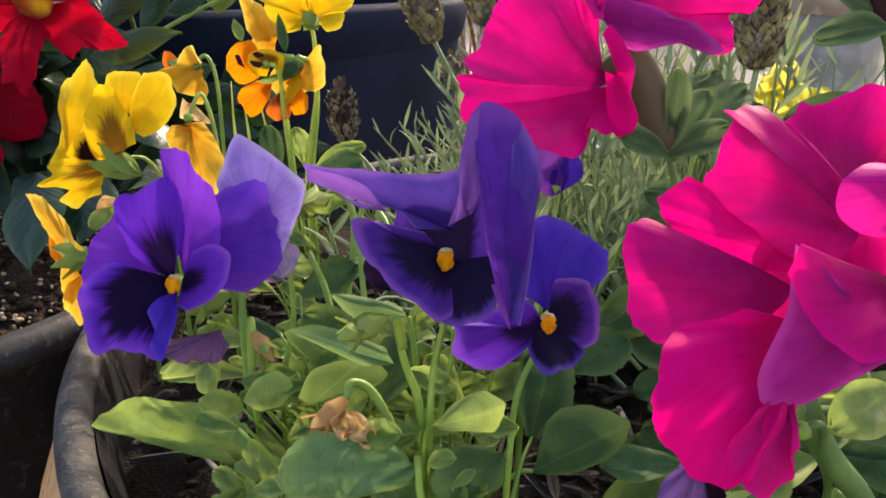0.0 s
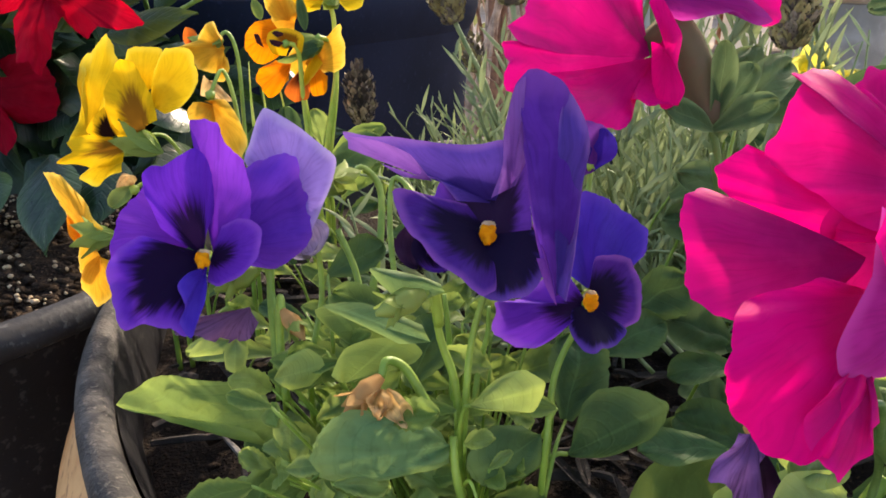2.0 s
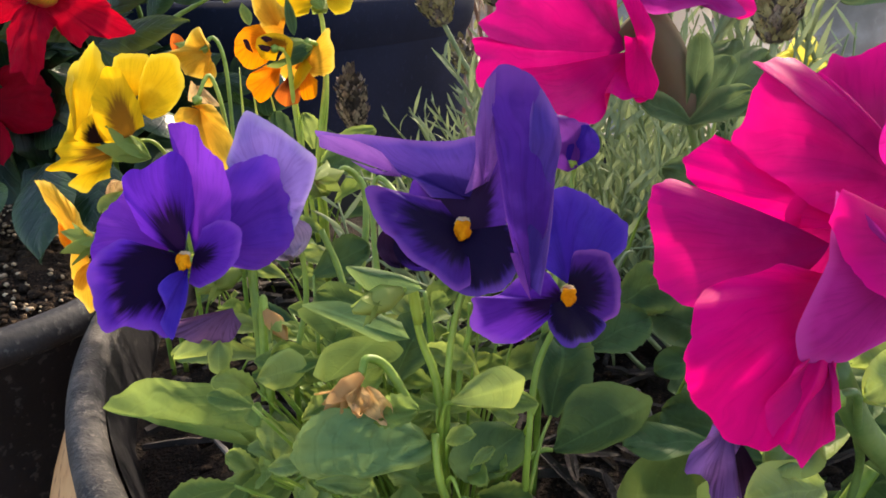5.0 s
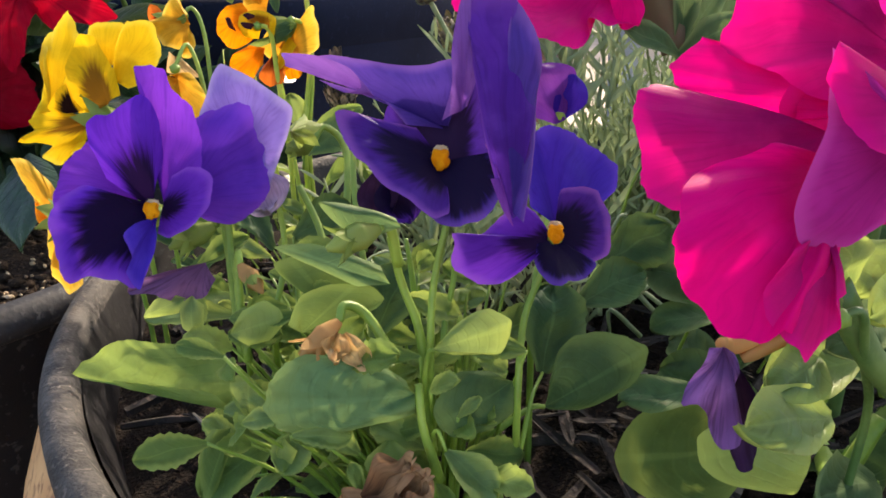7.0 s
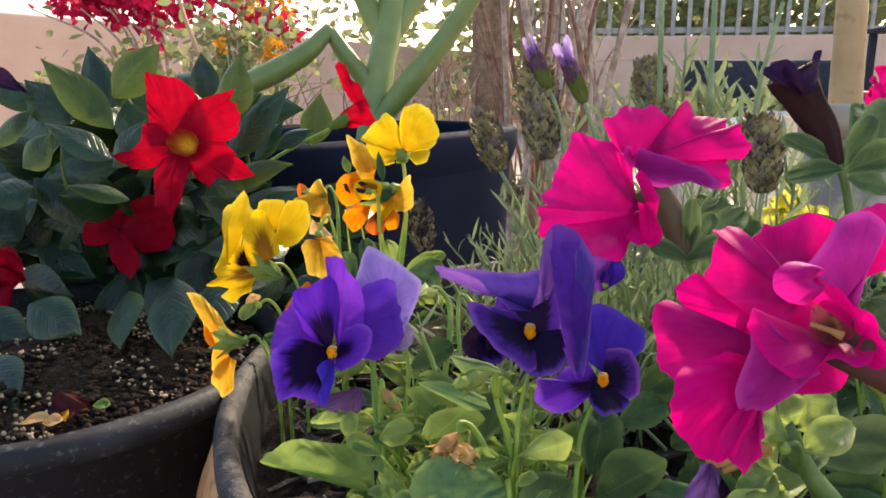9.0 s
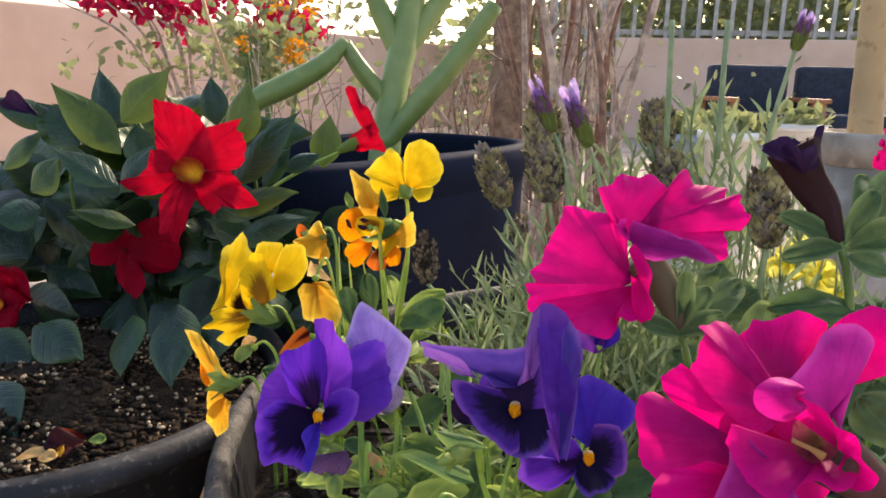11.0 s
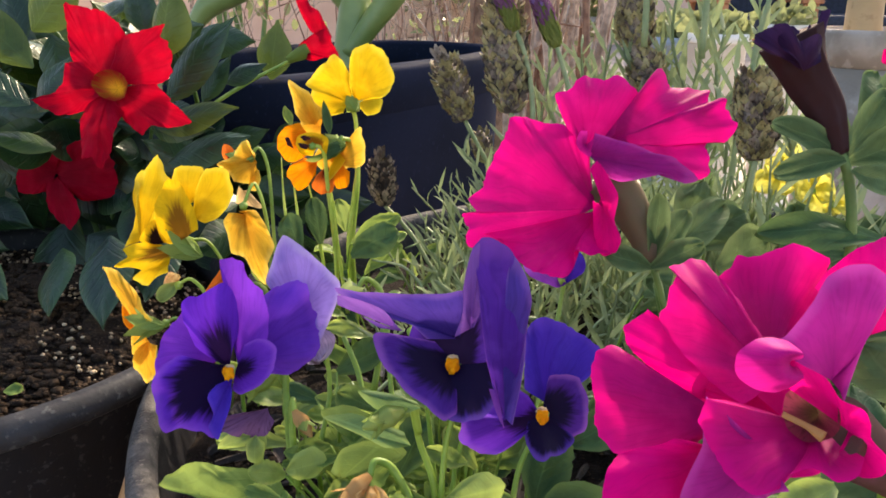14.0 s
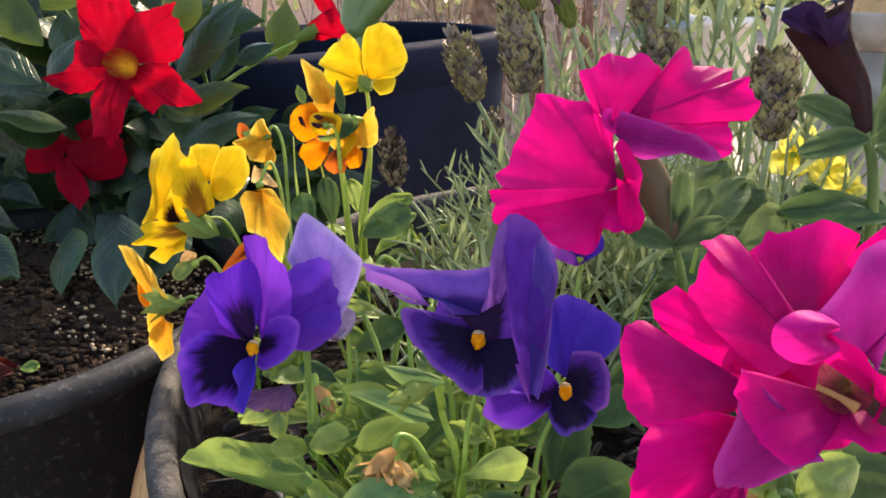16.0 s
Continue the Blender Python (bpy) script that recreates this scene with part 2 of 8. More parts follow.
# shade is put into the first green, light into the second
MAND_LEAF = leaf_mat("glossy_shaded_leaf", (0.005, 0.022, 0.012), (0.014, 0.045, 0.016), (0.035, 0.075, 0.02), 0.32, 0.10, 0.14, 0.40)
MAND_LIGHT = leaf_mat("glossy_lit_leaf", (0.016, 0.045, 0.009), (0.038, 0.075, 0.013), (0.09, 0.125, 0.024), 0.34, 0.30, 0.2, 0.34)
PET_BROAD = leaf_mat("broad_petunia_leaf", (0.060, 0.115, 0.028), (0.13, 0.195, 0.05), (0.27, 0.34, 0.08), 0.65, 0.35, 0.3, 0.12)
# shade between the blooms is in this green, rim light in its rim
PET_LEAF = leaf_mat("petunia_leaf", (0.042, 0.085, 0.034), (0.085, 0.14, 0.060), (0.20, 0.27, 0.11), 0.7, 0.28, 0.25, 0.10)
# back light on the needle edges is painted as a paler rim
LAV_LEAF = leaf_mat("grey_green_needle", (0.036, 0.066, 0.030), (0.14, 0.20, 0.085), (0.30, 0.36, 0.18), 0.6, 0.28, 0.2, 0.3)
STEM = solid_mat("green_stem", (0.14, 0.25, 0.03), (0.26, 0.38, 0.05), 90.0, 0.5, 0.15)
# lit copy of the stem green: sun on the viola stems is painted in
STEM_LIT = solid_mat("lit_green_stem", (0.34, 0.46, 0.05), (0.50, 0.60, 0.10), 90.0, 0.5, 0.15)
STEM_DARK = solid_mat("dark_green_stem", (0.06, 0.13, 0.03), (0.12, 0.20, 0.05), 90.0, 0.5, 0.2)
STEM_GREY = solid_mat("grey_green_stem", (0.16, 0.22, 0.10), (0.28, 0.33, 0.16), 90.0, 0.6, 0.2)
EYE_YELLOW = solid_mat("yellow_eye", (0.62, 0.20, 0.003), (0.74, 0.29, 0.006), 400.0, 0.8, 0.4, spec=0.1)
EYE_WHITE = solid_mat("white_beard", (0.44, 0.30, 0.18), (0.56, 0.42, 0.28), 400.0, 0.8, 0.4, spec=0.1)
SEED = solid_mat("dry_lavender_bract", (0.20, 0.165, 0.075), (0.44, 0.38, 0.18), 120.0, 0.75, 0.4, c=(0.03, 0.02, 0.015))
SEED_DARK = solid_mat("withered_lavender_bract", (0.08, 0.060, 0.050), (0.32, 0.26, 0.20), 120.0, 0.8, 0.4, c=(0.02, 0.014, 0.012))
SEED_PALE = solid_mat("pale_lavender_bract", (0.26, 0.22, 0.10), (0.42, 0.38, 0.20), 120.0, 0.75, 0.4)
SEED_TAN = solid_mat("tan_lavender_bract", (0.30, 0.22, 0.17), (0.42, 0.33, 0.25), 120.0, 0.75, 0.4)
SEED_BLACK = solid_mat("black_lavender_bract", (0.014, 0.010, 0.010), (0.05, 0.035, 0.03), 120.0, 0.8, 0.4)
BRACT = petal_mat("violet_bract", (0.30, 0.16, 0.42), (0.58, 0.46, 0.72), None, share=0.45)
MAUVE_BRACT = petal_mat("mauve_bract", (0.20, 0.085, 0.16), (0.36, 0.20, 0.38), None, share=0.45)
FRESH = petal_mat("fresh_lavender_calyx", (0.17, 0.20, 0.05), (0.30, 0.30, 0.10), None, share=0.35)
BLACK_PLASTIC = solid_mat("black_plastic", (0.004, 0.004, 0.006), (0.008, 0.008, 0.011), 18.0, 0.5, 0.12, c=(0.03, 0.03, 0.03), fine=14.0, spec=0.25)
DUSTY_BLACK = solid_mat("dusty_black_plastic", (0.010, 0.010, 0.012), (0.024, 0.025, 0.028), 30.0, 0.6, 0.3, c=(0.06, 0.06, 0.06), fine=8.0, spec=0.3)
BLUE_PLASTIC = solid_mat("blue_black_plastic", (0.0055, 0.0090, 0.021), (0.0085, 0.0130, 0.031), 10.0, 0.7, 0.08, c=(0.011, 0.016, 0.036), fine=20.0, spec=0.02)
RIM_GREY = solid_mat("scuffed_grey_rim", (0.022, 0.021, 0.021), (0.065, 0.06, 0.056), 90.0, 0.75, 0.6, c=(0.10, 0.09, 0.08), fine=5.0, spec=0.3)
TAN_BODY = solid_mat("tan_pot_side", (0.40, 0.20, 0.075), (0.58, 0.34, 0.15), 25.0, 0.6, 0.3, c=(0.25, 0.12, 0.05))
SOIL = solid_mat("potting_soil", (0.007, 0.005, 0.004), (0.018, 0.012, 0.009), 120.0, 0.97, 1.0, c=(0.045, 0.03, 0.019), dist=0.004, spec=0.15)
# lighter and browner than the planter's soil
BROWN_SOIL = solid_mat("brown_soil", (0.011, 0.007, 0.005), (0.028, 0.018, 0.011), 120.0, 0.97, 1.0, c=(0.07, 0.046, 0.027), dist=0.004, spec=0.15)
BROWN_CLOD = solid_mat("brown_clod", (0.014, 0.009, 0.006), (0.045, 0.029, 0.017), 200.0, 0.97, 0.8, c=(0.11, 0.073, 0.042), spec=0.15)
CLOD = solid_mat("soil_clod", (0.008, 0.005, 0.004), (0.026, 0.016, 0.010), 200.0, 0.97, 0.8, c=(0.07, 0.044, 0.026), spec=0.15)
PERLITE = solid_mat("perlite_grain", (0.22, 0.15, 0.08), (0.50, 0.38, 0.24), 150.0, 0.9, 0.4)
CHIP = solid_mat("wood_chip", (0.010, 0.008, 0.007), (0.034, 0.024, 0.018), 60.0, 0.9, 0.6, c=(0.09, 0.06, 0.045))
CHIP_PALE = solid_mat("bleached_chip", (0.12, 0.10, 0.085), (0.26, 0.23, 0.20), 60.0, 0.9, 0.5)
BARK = solid_mat("bark", (0.16, 0.10, 0.065), (0.30, 0.20, 0.13), 30.0, 0.9, 0.9, c=(0.08, 0.055, 0.04), dist=0.006)
TWIG = solid_mat("dry_twig", (0.22, 0.165, 0.13), (0.48, 0.37, 0.29), 40.0, 0.85, 0.4)
TWIG_RED = solid_mat("reddish_twig", (0.13, 0.07, 0.05), (0.26, 0.15, 0.10), 40.0, 0.85, 0.4)
SUCCULENT = solid_mat("succulent_skin", (0.13, 0.19, 0.045), (0.26, 0.31, 0.10), 9.0, 0.42, 0.2, c=(0.19, 0.245, 0.075), fine=5.0)
WALL = solid_mat("pink_render", (0.60, 0.40, 0.30), (0.68, 0.47, 0.36), 2.5, 0.9, 0.35, fine=20.0, dist=0.004)
PAVING = solid_mat("pale_paving", (0.30, 0.235, 0.19), (0.40, 0.32, 0.26), 3.0, 0.85, 0.3, fine=18.0)
WHITE_PAINT = solid_mat("weathered_white_paint", (0.30, 0.285, 0.25), (0.46, 0.44, 0.40), 9.0, 0.7, 0.3)
WHITE_PLASTIC = solid_mat("white_plastic", (0.66, 0.66, 0.62), (0.76, 0.76, 0.73), 12.0, 0.45, 0.1)
BLUE_BUCKET = solid_mat("pale_blue_plastic", (0.22, 0.30, 0.40), (0.32, 0.40, 0.50), 12.0, 0.45, 0.1)
CONCRETE = solid_mat("stained_concrete", (0.21, 0.175, 0.14), (0.36, 0.31, 0.26), 26.0, 0.85, 0.4, c=(0.32, 0.28, 0.24), fine=4.0)
CUSHION = solid_mat("navy_cushion", (0.010, 0.014, 0.028), (0.020, 0.028, 0.050), 40.0, 0.8, 0.3)
TEAK = solid_mat("oiled_teak", (0.28, 0.10, 0.04), (0.42, 0.18, 0.08), 20.0, 0.55, 0.3)
POLE = solid_mat("peeled_wood", (0.36, 0.24, 0.12), (0.48, 0.33, 0.17), 16.0, 0.7, 0.25, c=(0.34, 0.22, 0.11), fine=4.0)
FAR_LEAF = leaf_mat("far_leaf", (0.055, 0.085, 0.030), (0.15, 0.18, 0.075), (0.26, 0.29, 0.13), 0.45, 0.5)


# ---- shapes ----
V = Vector


def thing(name, at, label, category, group=""):
    ob = new(name)
    ob.matrix_basis = Matrix.Translation(at)
    ob.empty_display_size = 0.02
    return tagged(ob, label, category, group)


def part(name, mesh, mats, parent=None, label="", smooth=True):
    """Links a mesh or bmesh, given in the world's metres, as one object under its thing or part."""
    if isinstance(mesh, bmesh.types.BMesh):
        bm, mesh = mesh, bpy.data.meshes.new(name)
        bm.to_mesh(mesh)
        bm.free()
    for m in mats if isinstance(mats, (list, tuple)) else [mats]:
        mesh.materials.append(m)
    if smooth:
        mesh.polygons.foreach_set("use_smooth", [True] * len(mesh.polygons))
    ob = new(name, mesh)
    if parent:
        ob.parent = parent
        if parent.type == "EMPTY":
            ob.matrix_parent_inverse = parent.matrix_basis.inverted()
    return tagged(ob, label) if label else ob


def grid_mesh(name, nu, nv, fn, back=0.0, close_v=False):
    """A sheet of nu by nv cells from fn(u, v); back: the distance of a second, underside sheet."""
    us, vs = [i / nu for i in range(nu + 1)], [j / nv for j in range(nv + 1)]
    pts = [[fn(u, v) for v in vs] for u in us]
    verts = [p for row in pts for p in row]
    faces, uvs, slot = [], [], []
    w = nv + 1
    for i in range(nu):
        for j in range(nv):
            faces.append((i * w + j, i * w + j + 1, (i + 1) * w + j + 1, (i + 1) * w + j))
            uvs += [(us[i], vs[j]), (us[i], vs[j + 1]), (us[i + 1], vs[j + 1]), (us[i + 1], vs[j])]
            slot.append(0)
    if back:
        off, m = len(verts), len(faces)
        for i in range(nu + 1):
            for j in range(w):
                du = pts[min(i + 1, nu)][j] - pts[max(i - 1, 0)][j]
                dv = pts[i][min(j + 1, nv)] - pts[i][max(j - 1, 0)]
                nrm = dv.cross(du)
                nrm = nrm.normalized() if nrm.length > 1e-12 else Vector((0, 0, 0))
                verts.append(pts[i][j] - nrm * back)
        for k in range(m):
            faces.append(tuple(q + off for q in reversed(faces[k])))
            uvs += list(reversed(uvs[k * 4:k * 4 + 4]))
            slot.append(1)
    me = bpy.data.meshes.new(name)
    me.from_pydata(verts, [], faces)
    me.uv_layers.new(name="UV").data.foreach_set("uv", [q for p in uvs for q in p])
    me.polygons.foreach_set("material_index", slot)
    me.validate()
    return me


def spread(shape, u):
    """Half width of a petal or leaf along its length, 0 to 1."""
    kind, um, b = shape
    if kind == "taper":
        return (b + (1 - b) * (1 - u) ** um) * math.sqrt(max(0.0, 1 - max(0.0, (u - 0.7) / 0.3) ** 2)) * min(1.0, 0.45 + 4 * u)
    if kind == "round":
        return b + (1 - b) * math.sin(0.5 * math.pi * u / um) ** 1.2 if u < um else math.sqrt(max(0.0, 1 - ((u - um) / (1 - um)) ** 2))
    if kind == "acute":
        return max(b * (1 - u), math.sin(math.pi * u ** um) ** 1.12)
    if kind == "point":
        return max(b * (1 - u), math.sin(math.pi * u ** um) ** 0.85)
    if kind == "fan":
        return (b + (1 - b) * u ** um) * (1 if u < 0.86 else math.sqrt(max(0.0, 1 - ((u - 0.86) / 0.14) ** 2 * 0.85)))
    return max(0.0, b + (1 - b) * math.sin(math.pi * min(1, u * um)))


ROUND, FAN, LEAFY, SPOON, NEEDLE = ("round", 0.55, 0.16), ("fan", 0.8, 0.12), ("point", 0.85, 0.1), ("round", 0.62, 0.2), ("point", 0.7, 0.5)


def blade_fn(base, tip, width, face, arch=0.0, cup=0.0, shape=ROUND, ruffle=0.0, waves=3.0, curl=0.0, curl_at=0.6, roll=(0.0, 1.0), teeth=0.0, lean=0.0, seed=0.0, crumple=0.19):
    """The surface of one leaf or petal from base to tip, its upper side towards face. arch bows it along, cup across;
    curl bends the tip back (degrees); roll bends the side beyond a share of the half width (degrees, share; a share below zero takes the other side)."""
    base, tip, face = Vector(base), Vector(tip), Vector(face)
    y = tip - base
    length = y.length
    y.normalize()
    x = y.cross(face)
    x = x.normalized() if x.length > 1e-6 else y.orthogonal().normalized()
    z = x.cross(y)

    def fn(u, v):
        s = 2 * v - 1
        uu = math.sin(0.5 * math.pi * u) if shape[0] == "round" else u
        half = 0.5 * width * spread(shape, uu)
        if teeth:
            half *= 1 + teeth * math.sin(uu * 46 + seed)
        px, py = s * half, uu * length
        pz = arch * length * 4 * uu * (1 - uu) + cup * half * s * s
        pz += ruffle * width * uu * uu * (0.4 + 0.6 * abs(s)) * math.sin(waves * math.pi * s + seed)
        py += ruffle * 0.35 * width * uu ** 3 * math.sin(waves * 1.3 * math.pi * s + 1.3 * seed + 1)
        edge_wave = ruffle * 0.30 * width * max(0.0, max(uu, abs(s)) - 0.45) * 2
        pz += edge_wave * math.sin(9.0 * s + 6.0 * uu + seed * 4.7)
        py += edge_wave * 0.5 * math.sin(13.0 * s + seed * 3.1) * uu
        px += lean * length * uu * uu
        if crumple:
            pz += crumple * width * min(1.0, uu * 2.5) * noise.noise(V((uu * 2.6 + seed * 7.1, s * 1.5, seed * 3.3 + length * 900)))
            px += crumple * 0.6 * width * uu * noise.noise(V((uu * 3.1, s * 1.7 + 9, seed * 2.3 + length * 700)))
        if curl and uu > curl_at:
            a = radians(curl) * (uu - curl_at) / (1 - curl_at)
            r = (1 - curl_at) * length / radians(abs(curl))
            sg = 1 if curl > 0 else -1
            py = curl_at * length + r * math.sin(abs(a))
            pz -= sg * r * (1 - math.cos(a))
        if roll[0]:
            side = 1 if roll[1] >= 0 else -1
            edge = abs(roll[1]) * half
            d = side * px - edge
            if d > 0:
                span = max(1e-6, (1 - abs(roll[1])) * 0.5 * width)
                phi = radians(roll[0]) * min(1.0, d / span)
                r = span / max(1e-6, abs(radians(roll[0])))
                px = side * (edge + r * math.sin(abs(phi)))
                pz += (1 if roll[0] > 0 else -1) * r * (1 - math.cos(phi))
        return base + x * px + y * py + z * pz

    return fn


def blade(name, base, tip, width, face, mats, parent=None, nu=12, nv=10, label="", back=0.0, **kw):
    if isinstance(mats, (list, tuple)) and not back:
        back = 0.0003
    return part(name, grid_mesh(name, nu, nv, blade_fn(base, tip, width, face, **kw), back), mats, parent, label)


def smooth_path(points, n):
    """Points along a soft curve through the given ones."""
    p = [Vector(q) for q in points]
    p = [p[0] * 2 - p[1]] + p + [p[-1] * 2 - p[-2]]
    out = []
    for i in range(1, len(p) - 2):
        for k in range(n):
            t = k / n
            a, b, c, d = p[i - 1], p[i], p[i + 1], p[i + 2]
            out.append(0.5 * (2 * b + (c - a) * t + (2 * a - 5 * b + 4 * c - d) * t * t + (3 * b - a - 3 * c + d) * t ** 3))
    return out + [p[-2]]


def tube_geo(points, radii, sides=8, n=5, wobble=0.0):
    path = smooth_path(points, n)
    m = len(path)
    verts, faces = [], []
    side = None
    for i, q in enumerate(path):
        d = (path[min(i + 1, m - 1)] - path[max(i - 1, 0)]).normalized()
        side = d.orthogonal().normalized() if side is None else (side - d * side.dot(d)).normalized()
        up = d.cross(side)
        f = i / (m - 1) * (len(radii) - 1)
        k = min(int(f), len(radii) - 2)
        r = radii[k] + (radii[k + 1] - radii[k]) * (f - k)
        for j in range(sides):
            a = 2 * math.pi * j / sides
            rr = r * (1 + wobble * noise.noise(q * 60 + Vector((j * 1.7, 0, 0))))
            verts.append(q + (side * math.cos(a) + up * math.sin(a)) * rr)
    for i in range(m - 1):
        for j in range(sides):
            k = (j + 1) % sides
            faces.append((i * sides + j, i * sides + k, (i + 1) * sides + k, (i + 1) * sides + j))
    faces += [tuple(reversed(range(sides))), tuple((m - 1) * sides + j for j in range(sides))]
    return verts, faces


def tube(name, points, radii, mat, parent=None, sides=8, n=5, wobble=0.0, label=""):
    me = bpy.data.meshes.new(name)
    me.from_pydata(*[[tuple(v) for v in tube_geo(points, radii, sides, n, wobble)[0]], [], tube_geo(points, radii, sides, n, wobble)[1]])
    return part(name, me, mat, parent, label)


def heap(name, geos, mats, parent=None, label="", smooth=True, slots=None):
    """Many small pieces joined into one mesh; geos are (verts, faces)."""
    verts, faces, slot = [], [], []
    for gi, (v, f) in enumerate(geos):
        o = len(verts)
        verts += [tuple(q) for q in v]
        faces += [tuple(i + o for i in q) for q in f]
        slot += [slots[gi] if slots else 0] * len(f)
    me = bpy.data.meshes.new(name)
    me.from_pydata(verts, [], faces)
    me.polygons.foreach_set("material_index", slot)
    return part(name, me, mats, parent, label, smooth)


def blade_geo(nu, nv, *a, **kw):
    fn = blade_fn(*a, **kw)
    w = nv + 1
    return ([fn(i / nu, j / nv) for i in range(nu + 1) for j in range(w)],
            [(i * w + j, i * w + j + 1, (i + 1) * w + j + 1, (i + 1) * w + j) for i in range(nu) for j in range(nv)])


def lathe(name, at, profile, mat, parent=None, seg=72, label="", uneven=0.0, close=False):
    """A turned form: profile of (radius, height) round the upright through at."""
    verts, faces, m = [], [], len(profile)
    for i, (r, z) in enumerate(profile):
        for j in range(seg):
            a = 2 * math.pi * j / seg
            k = 1 + uneven * noise.noise(Vector((math.cos(a) * 2, math.sin(a) * 2, z * 3)))
            verts.append((at[0] + r * k * math.cos(a), at[1] + r * k * math.sin(a), at[2] + z))
    for i in range(m - 1):
        for j in range(seg):
            k = (j + 1) % seg
            faces.append((i * seg + j, i * seg + k, (i + 1) * seg + k, (i + 1) * seg + j))
    if close:
        faces += [tuple(range(seg))[::-1], tuple((m - 1) * seg + j for j in range(seg))]
    me = bpy.data.meshes.new(name)
    me.from_pydata(verts, [], faces)
    return part(name, me, mat, parent, label)


def box_geo(centre, size, turn=None, bev=0.0):
    bm = bmesh.new()
    bmesh.ops.create_cube(bm, size=1.0, matrix=Matrix.Translation(centre) @ (turn or Matrix()) @ Matrix.Diagonal((*size, 1)))
    if bev:
        bmesh.ops.bevel(bm, geom=list(bm.edges), offset=bev, segments=3, affect="EDGES", profile=0.6)
    return bm


FACE = Vector((0.0, -0.92, 0.38)).normalized()


def fan(name, at, face, rim, mats, parent, label="", bulge=0.001, pleat=0.0, frill=0.045, seed=0.0, power=2.0):
    """One petal spread from its foot: rim gives, in order, the angle (degrees), the reach and the lift (millimetres) of its edge.
    bulge swells it, pleat folds it along its rays, frill frays the edge."""
    at, z = Vector(at), Vector(face)
    x = Vector((0, 0, 1)).cross(z).normalized()
    y = z.cross(x)
    pts = [Vector((r * math.cos(radians(a)), r * math.sin(radians(a)), h)) * 0.001 for a, r, h in rim]
    run = [0.0]
    for a, b in zip(pts, pts[1:]):
        run.append(run[-1] + max(1e-6, (b - a).length))
    # the plane that the edge follows stays flat to the foot; what departs from it grows outwards
    flat = np.linalg.lstsq(np.array([(p.x, p.y) for p in pts]), np.array([p.z for p in pts]), rcond=None)[0]
    size = max(p.length for p in pts)
    ext = [pts[0] * 2 - pts[1]] + pts + [pts[-1] * 2 - pts[-2]]

    def edge(v):
        d = v * run[-1]
        k = min(max(i for i in range(len(run)) if run[i] <= d + 1e-12), len(pts) - 2)
        t = (d - run[k]) / (run[k + 1] - run[k])
        a, b, c, e = ext[k:k + 4]
        span = run[k + 1] - run[k]
        ta = (c - a) * (0.72 * span / max(1e-6, (b - a).length + (c - b).length))
        tb = (e - b) * (0.72 * span / max(1e-6, (c - b).length + (e - c).length))
        return b * (2 * t ** 3 - 3 * t * t + 1) + ta * (t ** 3 - 2 * t * t + t) + c * (3 * t * t - 2 * t ** 3) + tb * (t ** 3 - t * t)

    def fn(u, v):
        e = edge(min(1.0, max(0.0, v)))
        s = v * run[-1] / 0.004
        w = noise.noise(Vector((s * 0.9, seed * 3.7, 0))) + 0.6 * noise.noise(Vector((s * 2.3, seed * 5.1, 4.0)))
        q = e * u
        r = 1 + frill * w * u ** 5
        soft = (noise.noise(Vector((q.x * 70, q.y * 70, seed * 2.9))) * 0.085 + noise.noise(Vector((q.x * 190, q.y * 190, seed * 4.9))) * 0.022) * size * min(1.0, 1.6 * u)
        plane = e.x * flat[0] + e.y * flat[1]
        h = plane * u + (e.z - plane) * u ** power + bulge * math.sin(math.pi * u ** 0.9) + pleat * u * u * math.sin(9.0 * v * max(1.0, run[-1] / size) + seed) + soft
        h += frill * 0.6 * size * u ** 4 * noise.noise(Vector((s * 1.3, seed * 1.9, 9.0)))
        return at + x * q.x * r + y * q.y * r + z * h

    return part(name, grid_mesh(name, 20, max(16, min(90, int(run[-1] / 0.0009))), fn), mats, parent, label)


def blob_geo(centre, size, seed, rough=0.35, fine=1):
    """A lumpy grain: a jittered icosahedron."""
    bm = bmesh.new()
    bmesh.ops.create_icosphere(bm, subdivisions=fine, radius=1.0)
    v = []
    for q in bm.verts:
        k = 1 + rough * noise.noise(q.co * 1.7 + Vector((seed * 3.1, seed * 1.3, 0)))
        v.append(Vector(centre) + Vector((q.co.x * size[0], q.co.y * size[1], q.co.z * size[2])) * k)
    bm.verts.ensure_lookup_table()
    f = [tuple(x.index for x in p.verts) for p in bm.faces]
    bm.free()
    return v, f


CAMSIDE = V((0.0, -0.92, 0.38))

# ---- setting ----
def sheet(name, corners, mat, thick=0.0):
    bm = bmesh.new()
    f = bm.faces.new([bm.verts.new(c) for c in corners])
    if thick:
        r = bmesh.ops.extrude_face_region(bm, geom=[f])
        bmesh.ops.translate(bm, verts=[g for g in r["geom"] if isinstance(g, bmesh.types.BMVert)], vec=f.normal * -thick)
        bmesh.ops.recalc_face_normals(bm, faces=bm.faces)
    return tagged(part(name, bm, mat, smooth=False), kind="structure")


tagged(sheet("ground", [(-300, -300, 0), (300, -300, 0), (300, 300, 0), (-300, 300, 0)], PAVING), "pale pinkish paved patio ground", "ground")
wall = part("wall_north", box_geo((-1.23, 9.02, 0.515), (17.0, 0.22, 1.03), Matrix.Rotation(1.121, 4, "Z"), 0.02), WALL, smooth=False)
tagged(wall, "pink rendered garden wall behind the plants", "wall", kind="structure")
